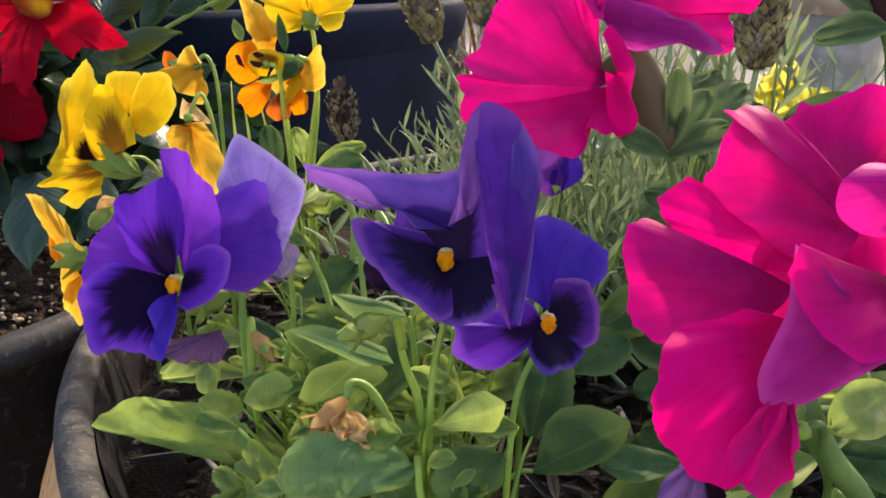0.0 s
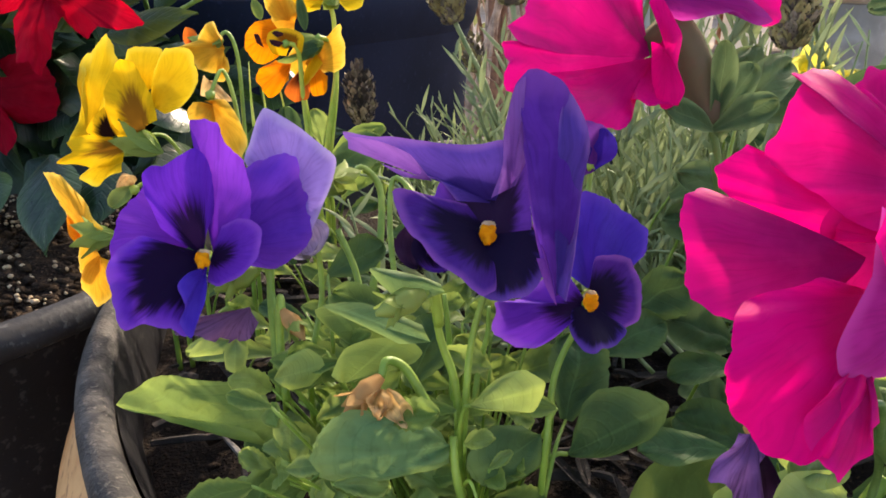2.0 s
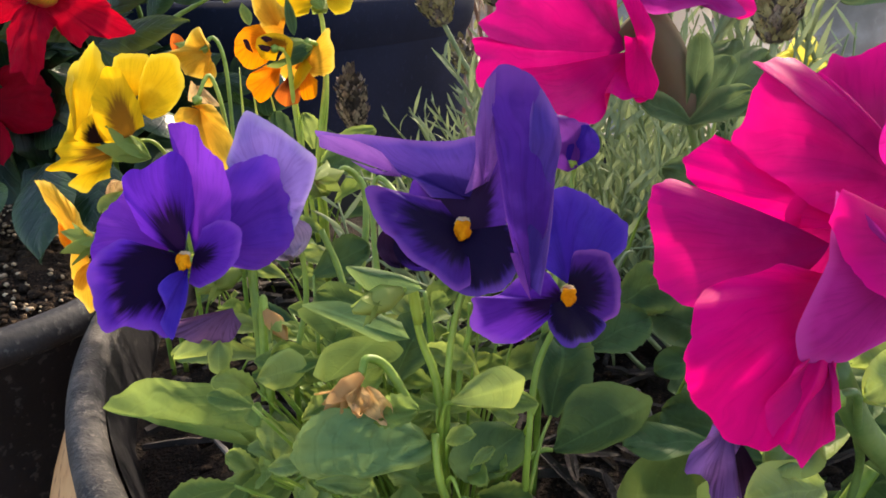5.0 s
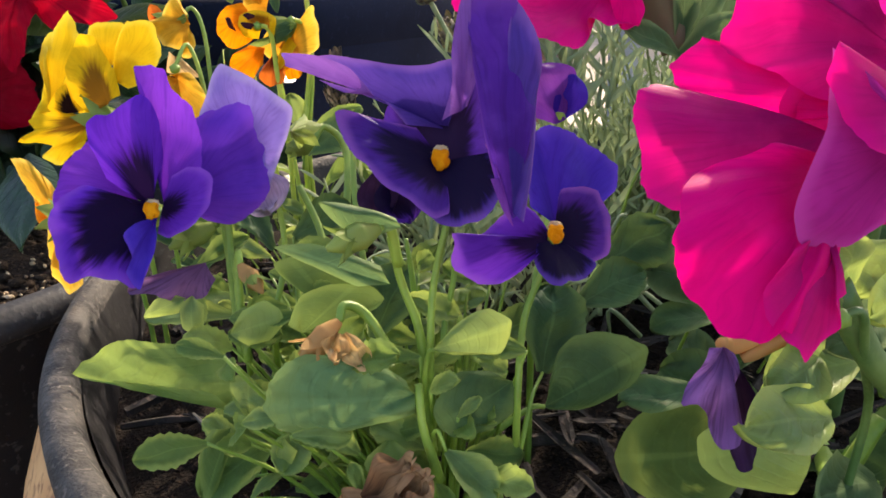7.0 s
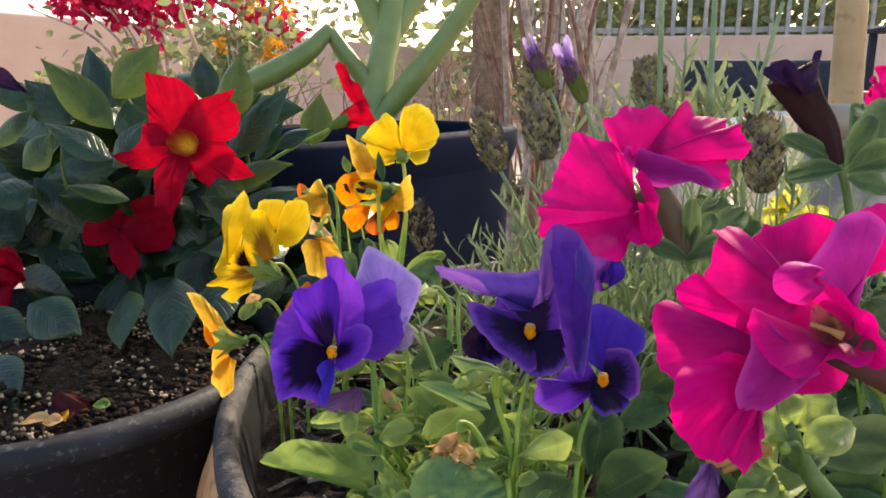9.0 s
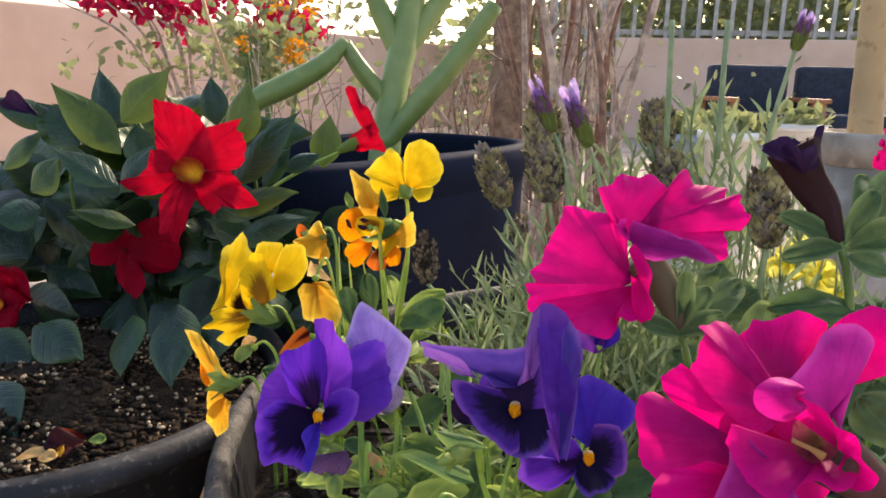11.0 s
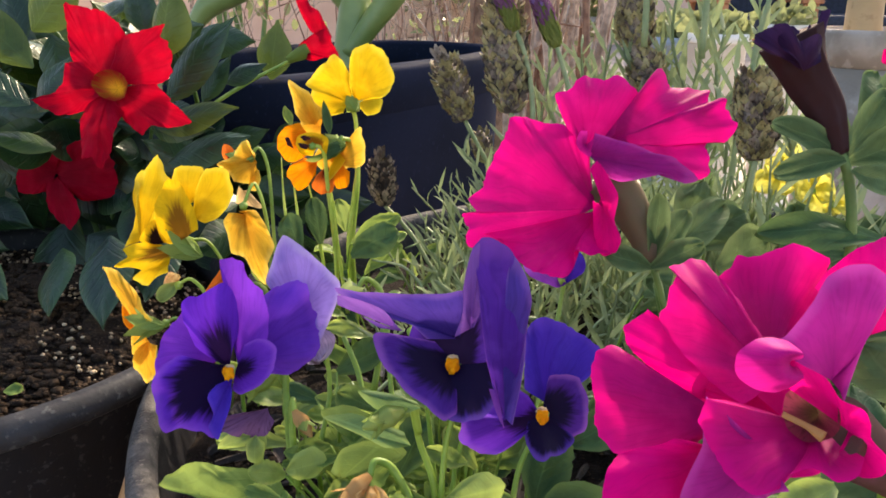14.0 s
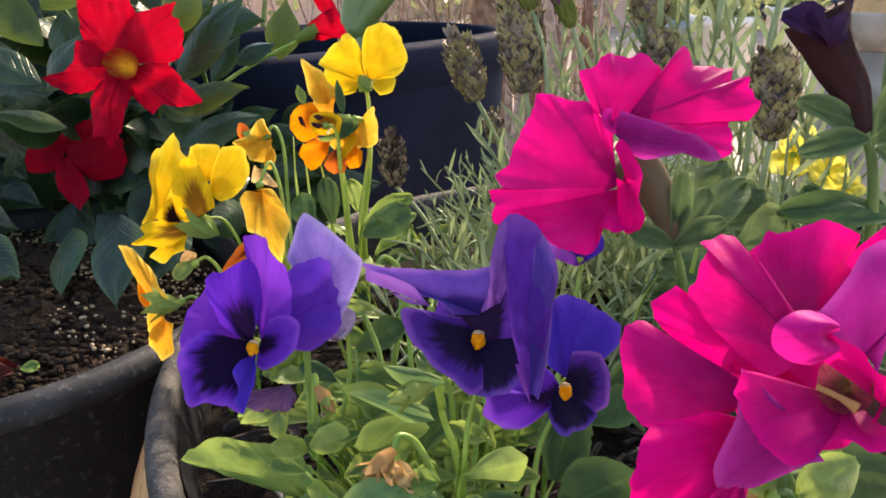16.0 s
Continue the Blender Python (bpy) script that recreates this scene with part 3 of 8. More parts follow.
base = part("wall_east", box_geo((2.75, 8.30, 0.54), (3.2, 0.16, 1.08), Matrix.Rotation(-0.08, 4, "Z"), 0.02), WALL, smooth=False)
tagged(base, "low pink rendered wall under the paling fence", "wall", kind="structure")

POT = (0.130, 0.325, 0.0)
RIM_Z, POT_R = 0.412, 0.285
planter = thing("planter", POT, "large round tan planter with scuffed grey rim, full of flowers", "planter")
lathe("rim", POT, [(POT_R - 0.016, 0.375), (POT_R - 0.0145, RIM_Z - 0.006), (POT_R - 0.012, RIM_Z - 0.001), (POT_R - 0.008, RIM_Z + 0.0005), (POT_R - 0.005, RIM_Z - 0.001), (POT_R - 0.003, RIM_Z - 0.004), (POT_R - 0.003, RIM_Z - 0.010), (POT_R - 0.006, RIM_Z - 0.012)], RIM_GREY, planter, 160, "scuffed grey rounded rim", 0.006)
lathe("body", POT, [(POT_R - 0.005, RIM_Z - 0.010), (POT_R - 0.002, RIM_Z - 0.014), (POT_R + 0.008, RIM_Z - 0.04), (POT_R + 0.012, RIM_Z - 0.08), (POT_R + 0.008, 0.26), (POT_R - 0.02, 0.12), (POT_R - 0.06, 0.012), (POT_R - 0.066, 0.0), (0.02, 0.0)], TAN_BODY, planter, 120, "tan side of the planter", 0.006)
lathe("lining", POT, [(POT_R - 0.0150, RIM_Z - 0.006), (POT_R - 0.018, RIM_Z - 0.014), (POT_R - 0.030, 0.34)], BLACK_PLASTIC, planter, 120, "black inner wall")


def soil_disc(name, centre, r, z, dome, seed, label, mat=None):
    def fn(u, v):
        a = 2 * math.pi * v
        x, y = centre[0] + r * u * math.cos(a), centre[1] + r * u * math.sin(a)
        h = 0.008 * noise.noise(V((x * 28, y * 28, seed))) + 0.004 * noise.noise(V((x * 90, y * 90, seed)))
        return V((x, y, z + dome * (1 - u * u) + h))
    return tagged(part(name, grid_mesh(name, 40, 120, fn), mat or SOIL), label, "soil", kind="stuff")


soil_disc("soil", POT, POT_R - 0.020, 0.380, 0.018, 1.0, "dark potting soil filling the large planter")
rnd = random.Random(5)
bits = {"a": [], "b": [], "c": []}
for i in range(2600):
    a, r = rnd.uniform(0, 6.283), (POT_R - 0.035) * math.sqrt(rnd.random())
    x, y = POT[0] + r * math.cos(a), POT[1] + r * math.sin(a)
    if y > 0.40:
        continue
    z = 0.381 + 0.018 * (1 - (r / POT_R) ** 2)
    k = rnd.random()
    if k < 0.6:
        s = rnd.uniform(0.001, 0.0032)
        bits["a"].append(blob_geo((x, y, z + s * 0.4), (s * rnd.uniform(0.8, 1.8), s, s * 0.7), i, 0.9))
    else:
        d = V((rnd.uniform(-1, 1), rnd.uniform(-1, 1), rnd.uniform(-0.15, 0.25))).normalized()
        ln, w = rnd.uniform(0.006, 0.030), rnd.uniform(0.0006, 0.0022)
        q = V((x, y, z + 0.003))
        bits["c" if k > 0.97 else "b"].append(tube_geo([q - d * ln / 2, q + V((0, 0, rnd.uniform(0, 0.002))), q + d * ln / 2], [w, w * 1.2, w * 0.6], 5, 2, 0.4))
for i in range(170):
    x, y = rnd.uniform(-0.12, 0.14), rnd.uniform(0.07, 0.30)
    r = math.hypot(x - POT[0], y - POT[1])
    if r < POT_R - 0.05:
        d = V((rnd.uniform(-1, 1), rnd.uniform(-1, 1), rnd.uniform(-0.1, 0.3))).normalized()
        ln, w = rnd.uniform(0.015, 0.045), rnd.uniform(0.0015, 0.0045)
        q = V((x, y, 0.387 + 0.018 * (1 - (r / POT_R) ** 2)))
        bits["b"].append(blade_geo(6, 3, q - d * ln / 2, q + d * ln / 2, w, V((rnd.uniform(-0.5, 0.5), -0.3, 1)), shape=("round", 0.5, 0.7), cup=0.4, ruffle=0.2, crumple=0.4))
tagged(heap("soil_crumbs", bits["a"], CLOD), "dark crumbs of potting soil", "soil", kind="stuff")
tagged(heap("wood_mulch", bits["b"], CHIP, smooth=False), "brown bark splinters on the soil", "mulch", kind="stuff")
tagged(heap("pale_splinters", bits["c"], CHIP_PALE, smooth=False), "bleached wood splinters on the soil", "mulch", kind="stuff")

LPOT, LR = (-0.292, 0.350, 0.0), 0.152
pot = thing("nursery_pot", LPOT, "round black plastic nursery pot with a rolled rim", "pot")
lathe("rim", LPOT, [(LR - 0.010, 0.392), (LR - 0.009, 0.404), (LR - 0.005, 0.409), (LR, 0.407), (LR + 0.003, 0.402), (LR + 0.003, 0.397), (LR - 0.001, 0.394)], DUSTY_BLACK, pot, 120, "rolled black rim", 0.008)
lathe("body", LPOT, [(LR - 0.002, 0.396), (LR - 0.008, 0.36), (LR - 0.018, 0.2), (LR - 0.032, 0.0), (0.01, 0.0)], BLACK_PLASTIC, pot, 120, "", 0.006)
lathe("lining", LPOT, [(LR - 0.0095, 0.394), (LR - 0.014, 0.36)], BLACK_PLASTIC, pot, 96)
soil_disc("soil", LPOT, LR - 0.010, 0.388, 0.022, 4.0, "brown soil in the black pot", BROWN_SOIL)
grains, specks = [], []
for i in range(4600):
    a, r = rnd.uniform(0, 6.283), (LR - 0.014) * math.sqrt(rnd.random())
    x, y = LPOT[0] + r * math.cos(a), LPOT[1] + r * math.sin(a)
    z = 0.389 + 0.022 * (1 - (r / LR) ** 2)
    if noise.noise(V((x * 22, y * 22, 3.0))) < -0.05 or rnd.random() < 0.55:
        s = rnd.uniform(0.0008, 0.0026)
        grains.append(blob_geo((x, y, z + s * 0.4), (s * rnd.uniform(0.8, 1.7), s, s * 0.8), i, 0.9))
    else:
        s = rnd.uniform(0.0005, 0.0013)
        specks.append(blob_geo((x, y, z + s + rnd.uniform(0, 0.001)), (s * 1.2, s, s), i))
tagged(heap("soil_crumbs", grains, BROWN_CLOD), "brown soil crumbs in the black pot", "soil", kind="stuff")
tagged(heap("perlite", specks, PERLITE), "pale perlite grains in the soil", "perlite", kind="stuff")

def trough(name, centre, along, half, wide, profile, mat, parent, label=""):
    """A long rounded tub wall: profile of (inset, height) round an oval plan."""
    d = Vector((math.cos(along), math.sin(along), 0))
    s = Vector((-d.y, d.x, 0))
    seg, verts, faces = 120, [], []
    for inset, z in profile:
        for j in range(seg):
            a = 2 * math.pi * j / seg
            c, q = math.cos(a), math.sin(a)
            k = (abs(c) ** 3.0 + abs(q) ** 3.0) ** (-1 / 3.0)
            w = 1 + 0.006 * noise.noise(Vector((c * 2, q * 2, z * 3)))
            verts.append(Vector((centre[0], centre[1], z)) + d * (c * k * (half - inset) * w) + s * (q * k * (wide - inset) * w))
    for i in range(len(profile) - 1):
        faces += [(i * seg + j, i * seg + (j + 1) % seg, (i + 1) * seg + (j + 1) % seg, (i + 1) * seg + j) for j in range(seg)]
    me = bpy.data.meshes.new(name)
    me.from_pydata(verts, [], faces)
    return part(name, me, mat, parent, label)


RPOT, TUB = (-0.176, 0.728, 0.0), (radians(57), 0.255, 0.132)
tub = thing("tub", RPOT, "long blue-black plastic tub standing behind the flowers", "tub")
trough("rim", RPOT, *TUB, [(0.016, 0.493), (0.015, 0.513), (0.010, 0.518), (0.000, 0.517), (-0.004, 0.512), (-0.003, 0.495), (0.000, 0.483), (0.004, 0.475)], BLUE_PLASTIC, tub, "thick rounded rim")
trough("body", RPOT, *TUB, [(0.004, 0.477), (0.008, 0.37), (0.020, 0.15), (0.030, 0.0), (0.125, 0.0)], BLUE_PLASTIC, tub)
trough("lining", RPOT, *TUB, [(0.0155, 0.495), (0.022, 0.40)], BLUE_PLASTIC, tub)
tagged(trough("soil", RPOT, *TUB, [(0.0165, 0.445), (0.06, 0.452), (0.131, 0.455)], SOIL, None), "soil in the long tub", "soil", kind="stuff")


# ---- purple pansies ----
PBASE = (0.000, 0.165, 0.395)
pansy = thing("pansy_plant", PBASE, "purple pansy plant in bloom with spoon-shaped green leaves", "pansy")


def eye_mesh(parent, at, face, s=0.0035):
    """The yellow eye with its white beard above."""
    at, face = V(at), V(face).normalized()
    up = (V((0, 0, 1)) - face * face.z).normalized()
    g = [blob_geo(at + face * 0.0004 + up * s * 0.42, (s * 0.62, s * 0.22, s * 0.42), 5, 0.6, 3), blob_geo(at + face * 0.0009 - up * s * 0.25, (s * 0.72, s * 0.35, s * 0.7), 3, 0.5, 3), blob_geo(at + face * 0.0012 - up * s * 0.75, (s * 0.40, s * 0.3, s * 0.45), 7, 0.5, 2)]
    return heap("eye", g, [EYE_YELLOW, EYE_WHITE], parent, "yellow eye with a white beard", slots=[1, 0, 0])


def flower(plant, at, label, stem, stem_mat=None, r=0.0013, name="flower"):
    """A flower's heart on its stem; petals hang under it."""
    at = V(at)
    heart = heap(name, [blob_geo(at - V((0, 0, 0.0005)), (0.002, 0.002, 0.002), 1)], STEM, plant, label)
    if stem:
        low = V(stem[-1])
        root = [V((low.x, low.y + 0.002, 0.5 * (low.z + 0.388))), V((low.x, low.y + 0.003, 0.388))] if low.z > 0.40 else []
        tube("stem", [at] + list(stem) + root, [r * 0.55, r * 0.62, r * 0.68, r * 0.8], stem_mat or STEM, plant)
    return heart


def calyx(parent, at, back, n=5, s=0.008, mat=None):
    """Pointed green sepals round the back of a flower."""
    at, back = V(at), V(back).normalized()
    x = back.orthogonal().normalized()
    y = back.cross(x)
    g = []
    for i in range(n):
        a = 6.283 * i / n + 0.3
        d = (x * math.cos(a) + y * math.sin(a)) * 0.5 - back * 0.75
        g.append(blade_geo(6, 3, at + back * s * 0.25, at + d * s, s * 0.45, -back, shape=LEAFY, cup=0.3))
    return heap("calyx", g, mat or PANSY_PALE, parent, "green calyx")


# the flower that faces slightly away, with a tall folded petal
fl = flower(pansy, (-0.0650, 0.1702, 0.4739), "violet pansy flower with dark face and yellow eye", [(-0.0575, 0.1851, 0.4732), (-0.0524, 0.1802, 0.4604), (-0.0493, 0.1730, 0.4418)], r=0.0012)
F = V((-0.25, -0.9, 0.30))
fan("petal", (-0.068, 0.172, 0.478), FACE, [(118, 16.9, 0.7), (130, 18.8, 1.6), (145, 17.1, 5.1), (162, 16.8, 8.6), (180, 16.0, 10.8), (193, 16.4, 11.5), (206, 17.8, 8.6), (222, 9.4, -0.4)], VIOLET_LIT, fl, bulge=0.001, seed=1.0)
fan("petal", (-0.062, 0.175, 0.475), FACE, [(80, 17.3, 0.6), (76, 20.8, 0.8), (71, 24.2, -0.3), (62, 27.8, -1.8), (56, 28.8, -3.1), (44, 24.9, -4.8), (27, 22.5, -6.6), (4, 19.0, -8.2), (-7, 15.1, -8.4), (-23, 11.9, -7.3), (-36, 7.4, -5.1)], VIOLET_PLAIN, fl, bulge=0.002, pleat=0.0016, seed=2.0)
fan("petal", (-0.066, 0.17, 0.475), FACE, [(144, 11.2, 4.9), (130, 18.7, 7.0), (124, 23.2, 5.8), (110, 23.3, 4.7), (100, 24.0, 5.5), (88, 25.6, 6.2), (81, 18.9, 4.5), (75, 11.3, 2.4)], VIOLET, fl, bulge=0.002, seed=3.0)
fan("petal", (-0.064, 0.171, 0.476), FACE, [(85, 11.5, 3.7), (93, 20.6, 5.2), (96, 27.0, 5.7), (98, 30.3, 5.9), (92, 31.3, 5.4), (86, 30.5, 5.0), (83, 26.5, 4.4), (73, 24.2, 4.2), (59, 17.5, 3.0), (41, 11.9, 2.1), (10, 5.1, 0.4)], VIOLET_LIT, fl, bulge=0.0015, pleat=0.0008, seed=4.0)
fan("petal", (-0.064, 0.169, 0.475), FACE, [(69, 8.3, 2.1), (54, 11.9, 2.9), (44, 13.9, 2.9), (30, 15.0, 3.1), (13, 13.3, 3.4), (-8, 11.1, 3.7), (-34, 8.4, 3.5), (-67, 7.5, 3.6), (-90, 5.6, 3.1)], VIOLET_SIDE, fl, bulge=0.001, seed=5.0)
fan("petal", (-0.065, 0.169, 0.476), FACE, [(174, 7.0, 3.5), (162, 12.6, 9.1), (178, 16.0, 12.1), (190, 18.3, 12.8), (204, 19.7, 11.8), (216, 20.9, 11.2), (230, 23.1, 11.1), (238, 19.1, 10.6), (254, 17.9, 10.2), (267, 19.1, 9.4), (274, 15.2, 7.8), (276, 10.1, 3.4), (280, 5.7, 3.1)], VIOLET_LIP, fl, bulge=0.002, seed=6.0)
fan("petal", (-0.064, 0.166, 0.474), FACE, [(-153, 3.4, 3.7), (-133, 5.9, 7.9), (-102, 9.4, 9.2), (-103, 13.1, 9.9), (-93, 16.5, 8.4), (-90, 13.8, 7.3), (-83, 8.7, 5.1), (-77, 4.4, 2.6)], INDIGO, fl, bulge=0.001, seed=7.0)
eye_mesh(fl, (-0.0644, 0.1658, 0.4765), F, 0.0024)
calyx(fl, (-0.0655, 0.1761, 0.4719), V((0.2, 0.9, -0.2)))
# spent flower behind it, its pale back turned to the eye
fl = flower(pansy, (-0.0481, 0.1920, 0.4773), "pansy flower seen from behind, pale lilac underside", [(-0.0429, 0.1922, 0.4722), (-0.0409, 0.1892, 0.4561), (-0.0427, 0.1774, 0.4392)])
fan("petal", (-0.05, 0.19, 0.483), FACE, [(-52, 11.3, 0.6), (-17, 10.4, 2.0), (20, 13.9, 4.1), (38, 17.9, 4.6), (56, 17.9, 0.7), (87, 21.6, -5.1), (107, 27.8, -9.5), (114, 24.8, -7.9), (124, 19.9, -6.1), (137, 16.5, -4.0), (139, 10.7, -1.4)], LILAC, fl, bulge=0.0, frill=0.005, label="pale lilac underside")
blade("petal", (-0.0483, 0.1935, 0.4784), (-0.0430, 0.1876, 0.4687), 0.014, V((0.1, -0.9, 0.1)), PALE, fl, 12, 10, cup=-0.2, ruffle=0.12, label="faded whitish petal")
calyx(fl, (-0.0365, 0.1959, 0.4878), V((-0.2, -0.9, 0.2)), 5, 0.010)

# the folded middle flower
M0 = (0.0024, 0.1515, 0.4889)
fl = flower(pansy, M0, "violet-blue pansy with folded petals and yellow eye", [(0.0034, 0.1568, 0.4787), (-0.0004, 0.1547, 0.4618), (-0.0015, 0.1506, 0.4455)], r=0.0013)
F = V((-0.05, -0.95, 0.25))
fan("petal", (0.003, 0.152, 0.496), FACE, [(-180, 8.0, 5.4), (-198, 12.6, 9.1), (-197, 17.8, 10.8), (-200, 23.4, 12.0), (-200, 31.8, 10.9), (-202, 33.4, 11.7), (-203, 31.6, 11.7), (-205, 27.5, 11.3), (-209, 24.0, 11.3), (-221, 17.3, 9.0), (-251, 12.3, 5.9), (-279, 12.6, 4.0), (-292, 5.4, 1.0)], WING_BLUE, fl, bulge=0.001, frill=0.01, seed=1.0, label="folded blue upper petal")
fan("petal", (-0.01, 0.137, 0.505), FACE, [(160, 17.0, -0.9), (153, 17.9, -1.0), (143, 11.3, 1.7), (131, 6.1, 1.9), (144, 2.5, 1.7), (174, 5.0, 1.3), (162, 10.5, 0.2)], MAUVE_PALE, fl, bulge=0.0008, frill=0.01, label="mauve underside fold")
fan("petal", (0.002, 0.15, 0.49), FACE, [(-161, 9.5, -0.2), (-198, 12.6, 3.8), (-228, 14.9, 4.6), (-250, 14.6, 3.5), (-270, 14.5, 1.6), (-286, 14.5, 0.3), (-294, 19.7, 0.9), (-312, 13.3, -0.3), (-369, 9.1, -1.7)], NAVY, fl, bulge=0.001, seed=2.0)
fan("petal", (0.002, 0.15, 0.49), FACE, [(131, 7.6, 4.5), (148, 12.9, 7.1), (156, 19.7, 12.0), (162, 21.0, 13.4), (174, 18.1, 13.8), (188, 15.2, 13.2), (210, 12.7, 12.6), (238, 11.2, 12.3), (261, 12.7, 12.1), (275, 11.5, 9.3), (279, 6.4, 4.9)], NAVY_SIDE, fl, bulge=0.001, seed=3.0)
fan("petal", (0.002, 0.149, 0.49), FACE, [(-148, 7.1, 3.9), (-119, 10.3, 6.0), (-95, 12.6, 6.7), (-77, 13.8, 6.3), (-55, 14.1, 7.1), (-36, 13.6, 6.4), (-15, 13.5, 6.1), (8, 12.1, 3.9)], NAVY_LIP, fl, bulge=0.002, seed=4.0)
fan("petal", (0.015, 0.136, 0.482), FACE, [(111, 8.5, -1.0), (108, 15.9, -2.4), (105, 22.9, -3.8), (103, 32.0, -2.3), (102, 38.9, -0.5), (102, 43.1, 0.1), (98, 45.3, 1.2), (93, 44.0, 0.9), (89, 41.8, 1.0), (84, 35.7, 0.6), (79, 30.1, -0.8), (77, 22.9, -1.6), (75, 16.0, -3.4), (71, 9.3, -2.9), (33, 2.4, -0.5)], PURPLE_DEEP, fl, bulge=0.0004, pleat=0.0008, frill=0.012, seed=5.0, label="tall blue upper petal")
fan("petal", (0.015, 0.136, 0.483), FACE, [(90, 13.4, -1.0), (93, 21.9, -0.7), (92, 30.1, 0.5), (90, 36.0, 1.9), (89, 40.5, 1.6), (83, 35.3, 1.5), (78, 28.9, -0.2), (77, 22.9, -1.6), (71, 15.0, -2.8), (63, 8.8, -3.3), (-43, 2.7, -0.8)], WING_BLUE, fl, bulge=0.0006, pleat=0.0004, frill=0.012, seed=6.0, label="outward folded half of the tall petal")
fan("petal", (0.006, 0.15, 0.5), FACE, [(-151, 4.6, 0.2), (-245, 4.7, 2.8), (-259, 10.4, 4.2), (-266, 15.7, 6.5), (-270, 19.8, 7.1), (-275, 21.7, 7.9), (-276, 17.7, 7.3), (-279, 12.2, 5.0), (-295, 7.1, 2.7), (-332, 1.1, 1.3)], MAUVE_PALE, fl, bulge=0.001, frill=0.012, seed=7.0, label="mauve folded edge")
fan("petal", (0.013, 0.139, 0.489), FACE, [(113, 7.7, -1.4), (108, 6.5, -1.8), (114, 2.4, -0.2), (280, 5.9, 0.9), (282, 9.5, 1.6), (270, 5.8, 0.9), (180, 2.0, 0.0)], MAUVE, fl, bulge=0.0004, frill=0.0)
eye_mesh(fl, (0.0016, 0.1472, 0.4917), F, 0.0025)
calyx(fl, (0.0033, 0.1601, 0.4845), V((0.1, 0.95, -0.1)))

# the smaller blue flower
R0 = (0.0263, 0.1578, 0.4708)
fl = flower(pansy, R0, "blue pansy flower with nearly black face and yellow eye", [(0.0244, 0.1592, 0.4629), (0.0200, 0.1570, 0.4514), (0.0180, 0.1493, 0.4370)], r=0.0013)
F = V((0.1, -0.93, 0.3))
fan("petal", (0.027, 0.162, 0.472), FACE, [(147, 7.1, 3.8), (115, 14.0, 0.9), (104, 21.1, -2.4), (98, 22.7, -4.8), (88, 23.5, -4.4), (72, 22.2, -6.4), (54, 22.0, -8.9), (40, 22.1, -10.4), (30, 18.5, -9.2), (26, 14.4, -7.2), (16, 8.3, -5.5)], INDIGO, fl, bulge=0.001, seed=1.0)
fan("petal", (0.026, 0.159, 0.471), FACE, [(76, 4.2, 0.6), (78, 9.7, 0.7), (60, 12.0, 1.0), (43, 13.8, 0.7), (24, 13.2, 0.1), (2, 13.0, 1.3), (-22, 12.9, 1.2), (-45, 10.0, 1.4), (-63, 6.5, 0.9)], NAVY_SIDE, fl, bulge=0.0015, seed=2.0)
fan("petal", (0.026, 0.158, 0.47), FACE, [(124, 7.2, 1.4), (133, 10.2, 3.1), (153, 12.4, 4.5), (176, 16.0, 4.8), (178, 22.0, 14.3), (188, 23.2, 12.8), (196, 22.9, 10.3), (209, 19.4, 7.0), (218, 15.2, 7.0), (222, 9.5, 4.9), (217, 5.0, 2.0)], VIOLET_SIDE, fl, bulge=0.0015, seed=3.0, label="violet petal with dark rays")
fan("petal", (0.026, 0.158, 0.47), FACE, [(-167, 5.1, 2.8), (-140, 6.5, 4.8), (-118, 8.5, 7.7), (-102, 9.8, 10.1), (-90, 10.0, 11.0), (-78, 9.4, 9.2), (-55, 10.5, 5.1), (-32, 10.6, 3.1), (-24, 6.5, 1.1)], NAVY_LIP, fl, bulge=0.0015, seed=4.0)
eye_mesh(fl, (0.0255, 0.1529, 0.4739), F, 0.0024)
calyx(fl, (0.0276, 0.1658, 0.4689), V((0.0, 0.95, -0.1)))

# a further one behind, seen from its back, and a wilted one hanging
fl = flower(pansy, (0.0358, 0.2169, 0.4879), "dull violet pansy flower seen from behind", [(0.0363, 0.2179, 0.4821), (0.0312, 0.2018, 0.4624), (0.0253, 0.1846, 0.4453)])
blade("petal", (0.0356, 0.2150, 0.4857), (0.0288, 0.2169, 0.5017), 0.020, CAMSIDE, MAUVE, fl, 12, 10, cup=-0.2)
blade("petal", (0.0356, 0.2153, 0.4865), (0.0394, 0.2178, 0.4986), 0.012, CAMSIDE, INDIGO, fl, 12, 10, cup=-0.2)
fl = flower(pansy, (-0.0138, 0.1929, 0.4781), "wilted navy pansy flower hanging down", [(-0.0156, 0.1999, 0.4823), (-0.0221, 0.2064, 0.4851), (-0.0222, 0.1958, 0.4718), (-0.0188, 0.1822, 0.4507)])
blade("petal", (-0.0139, 0.1934, 0.4795), (-0.0134, 0.1861, 0.4663), 0.012, V((-0.3, -0.9, 0.1)), WINE, fl, 12, 8, cup=0.5, ruffle=0.15)
blade("petal", (-0.0115, 0.1929, 0.4781), (-0.0066, 0.1850, 0.4663), 0.014, CAMSIDE, NAVY, fl, 12, 8, cup=0.4, ruffle=0.12)


def foot(b, root):
    """Where a leaf's stalk leaves the soil, drawn in towards the plant's root."""
    p = V(b).lerp(V(root), 0.55)
    return V((p.x, p.y + 0.004, 0.392))


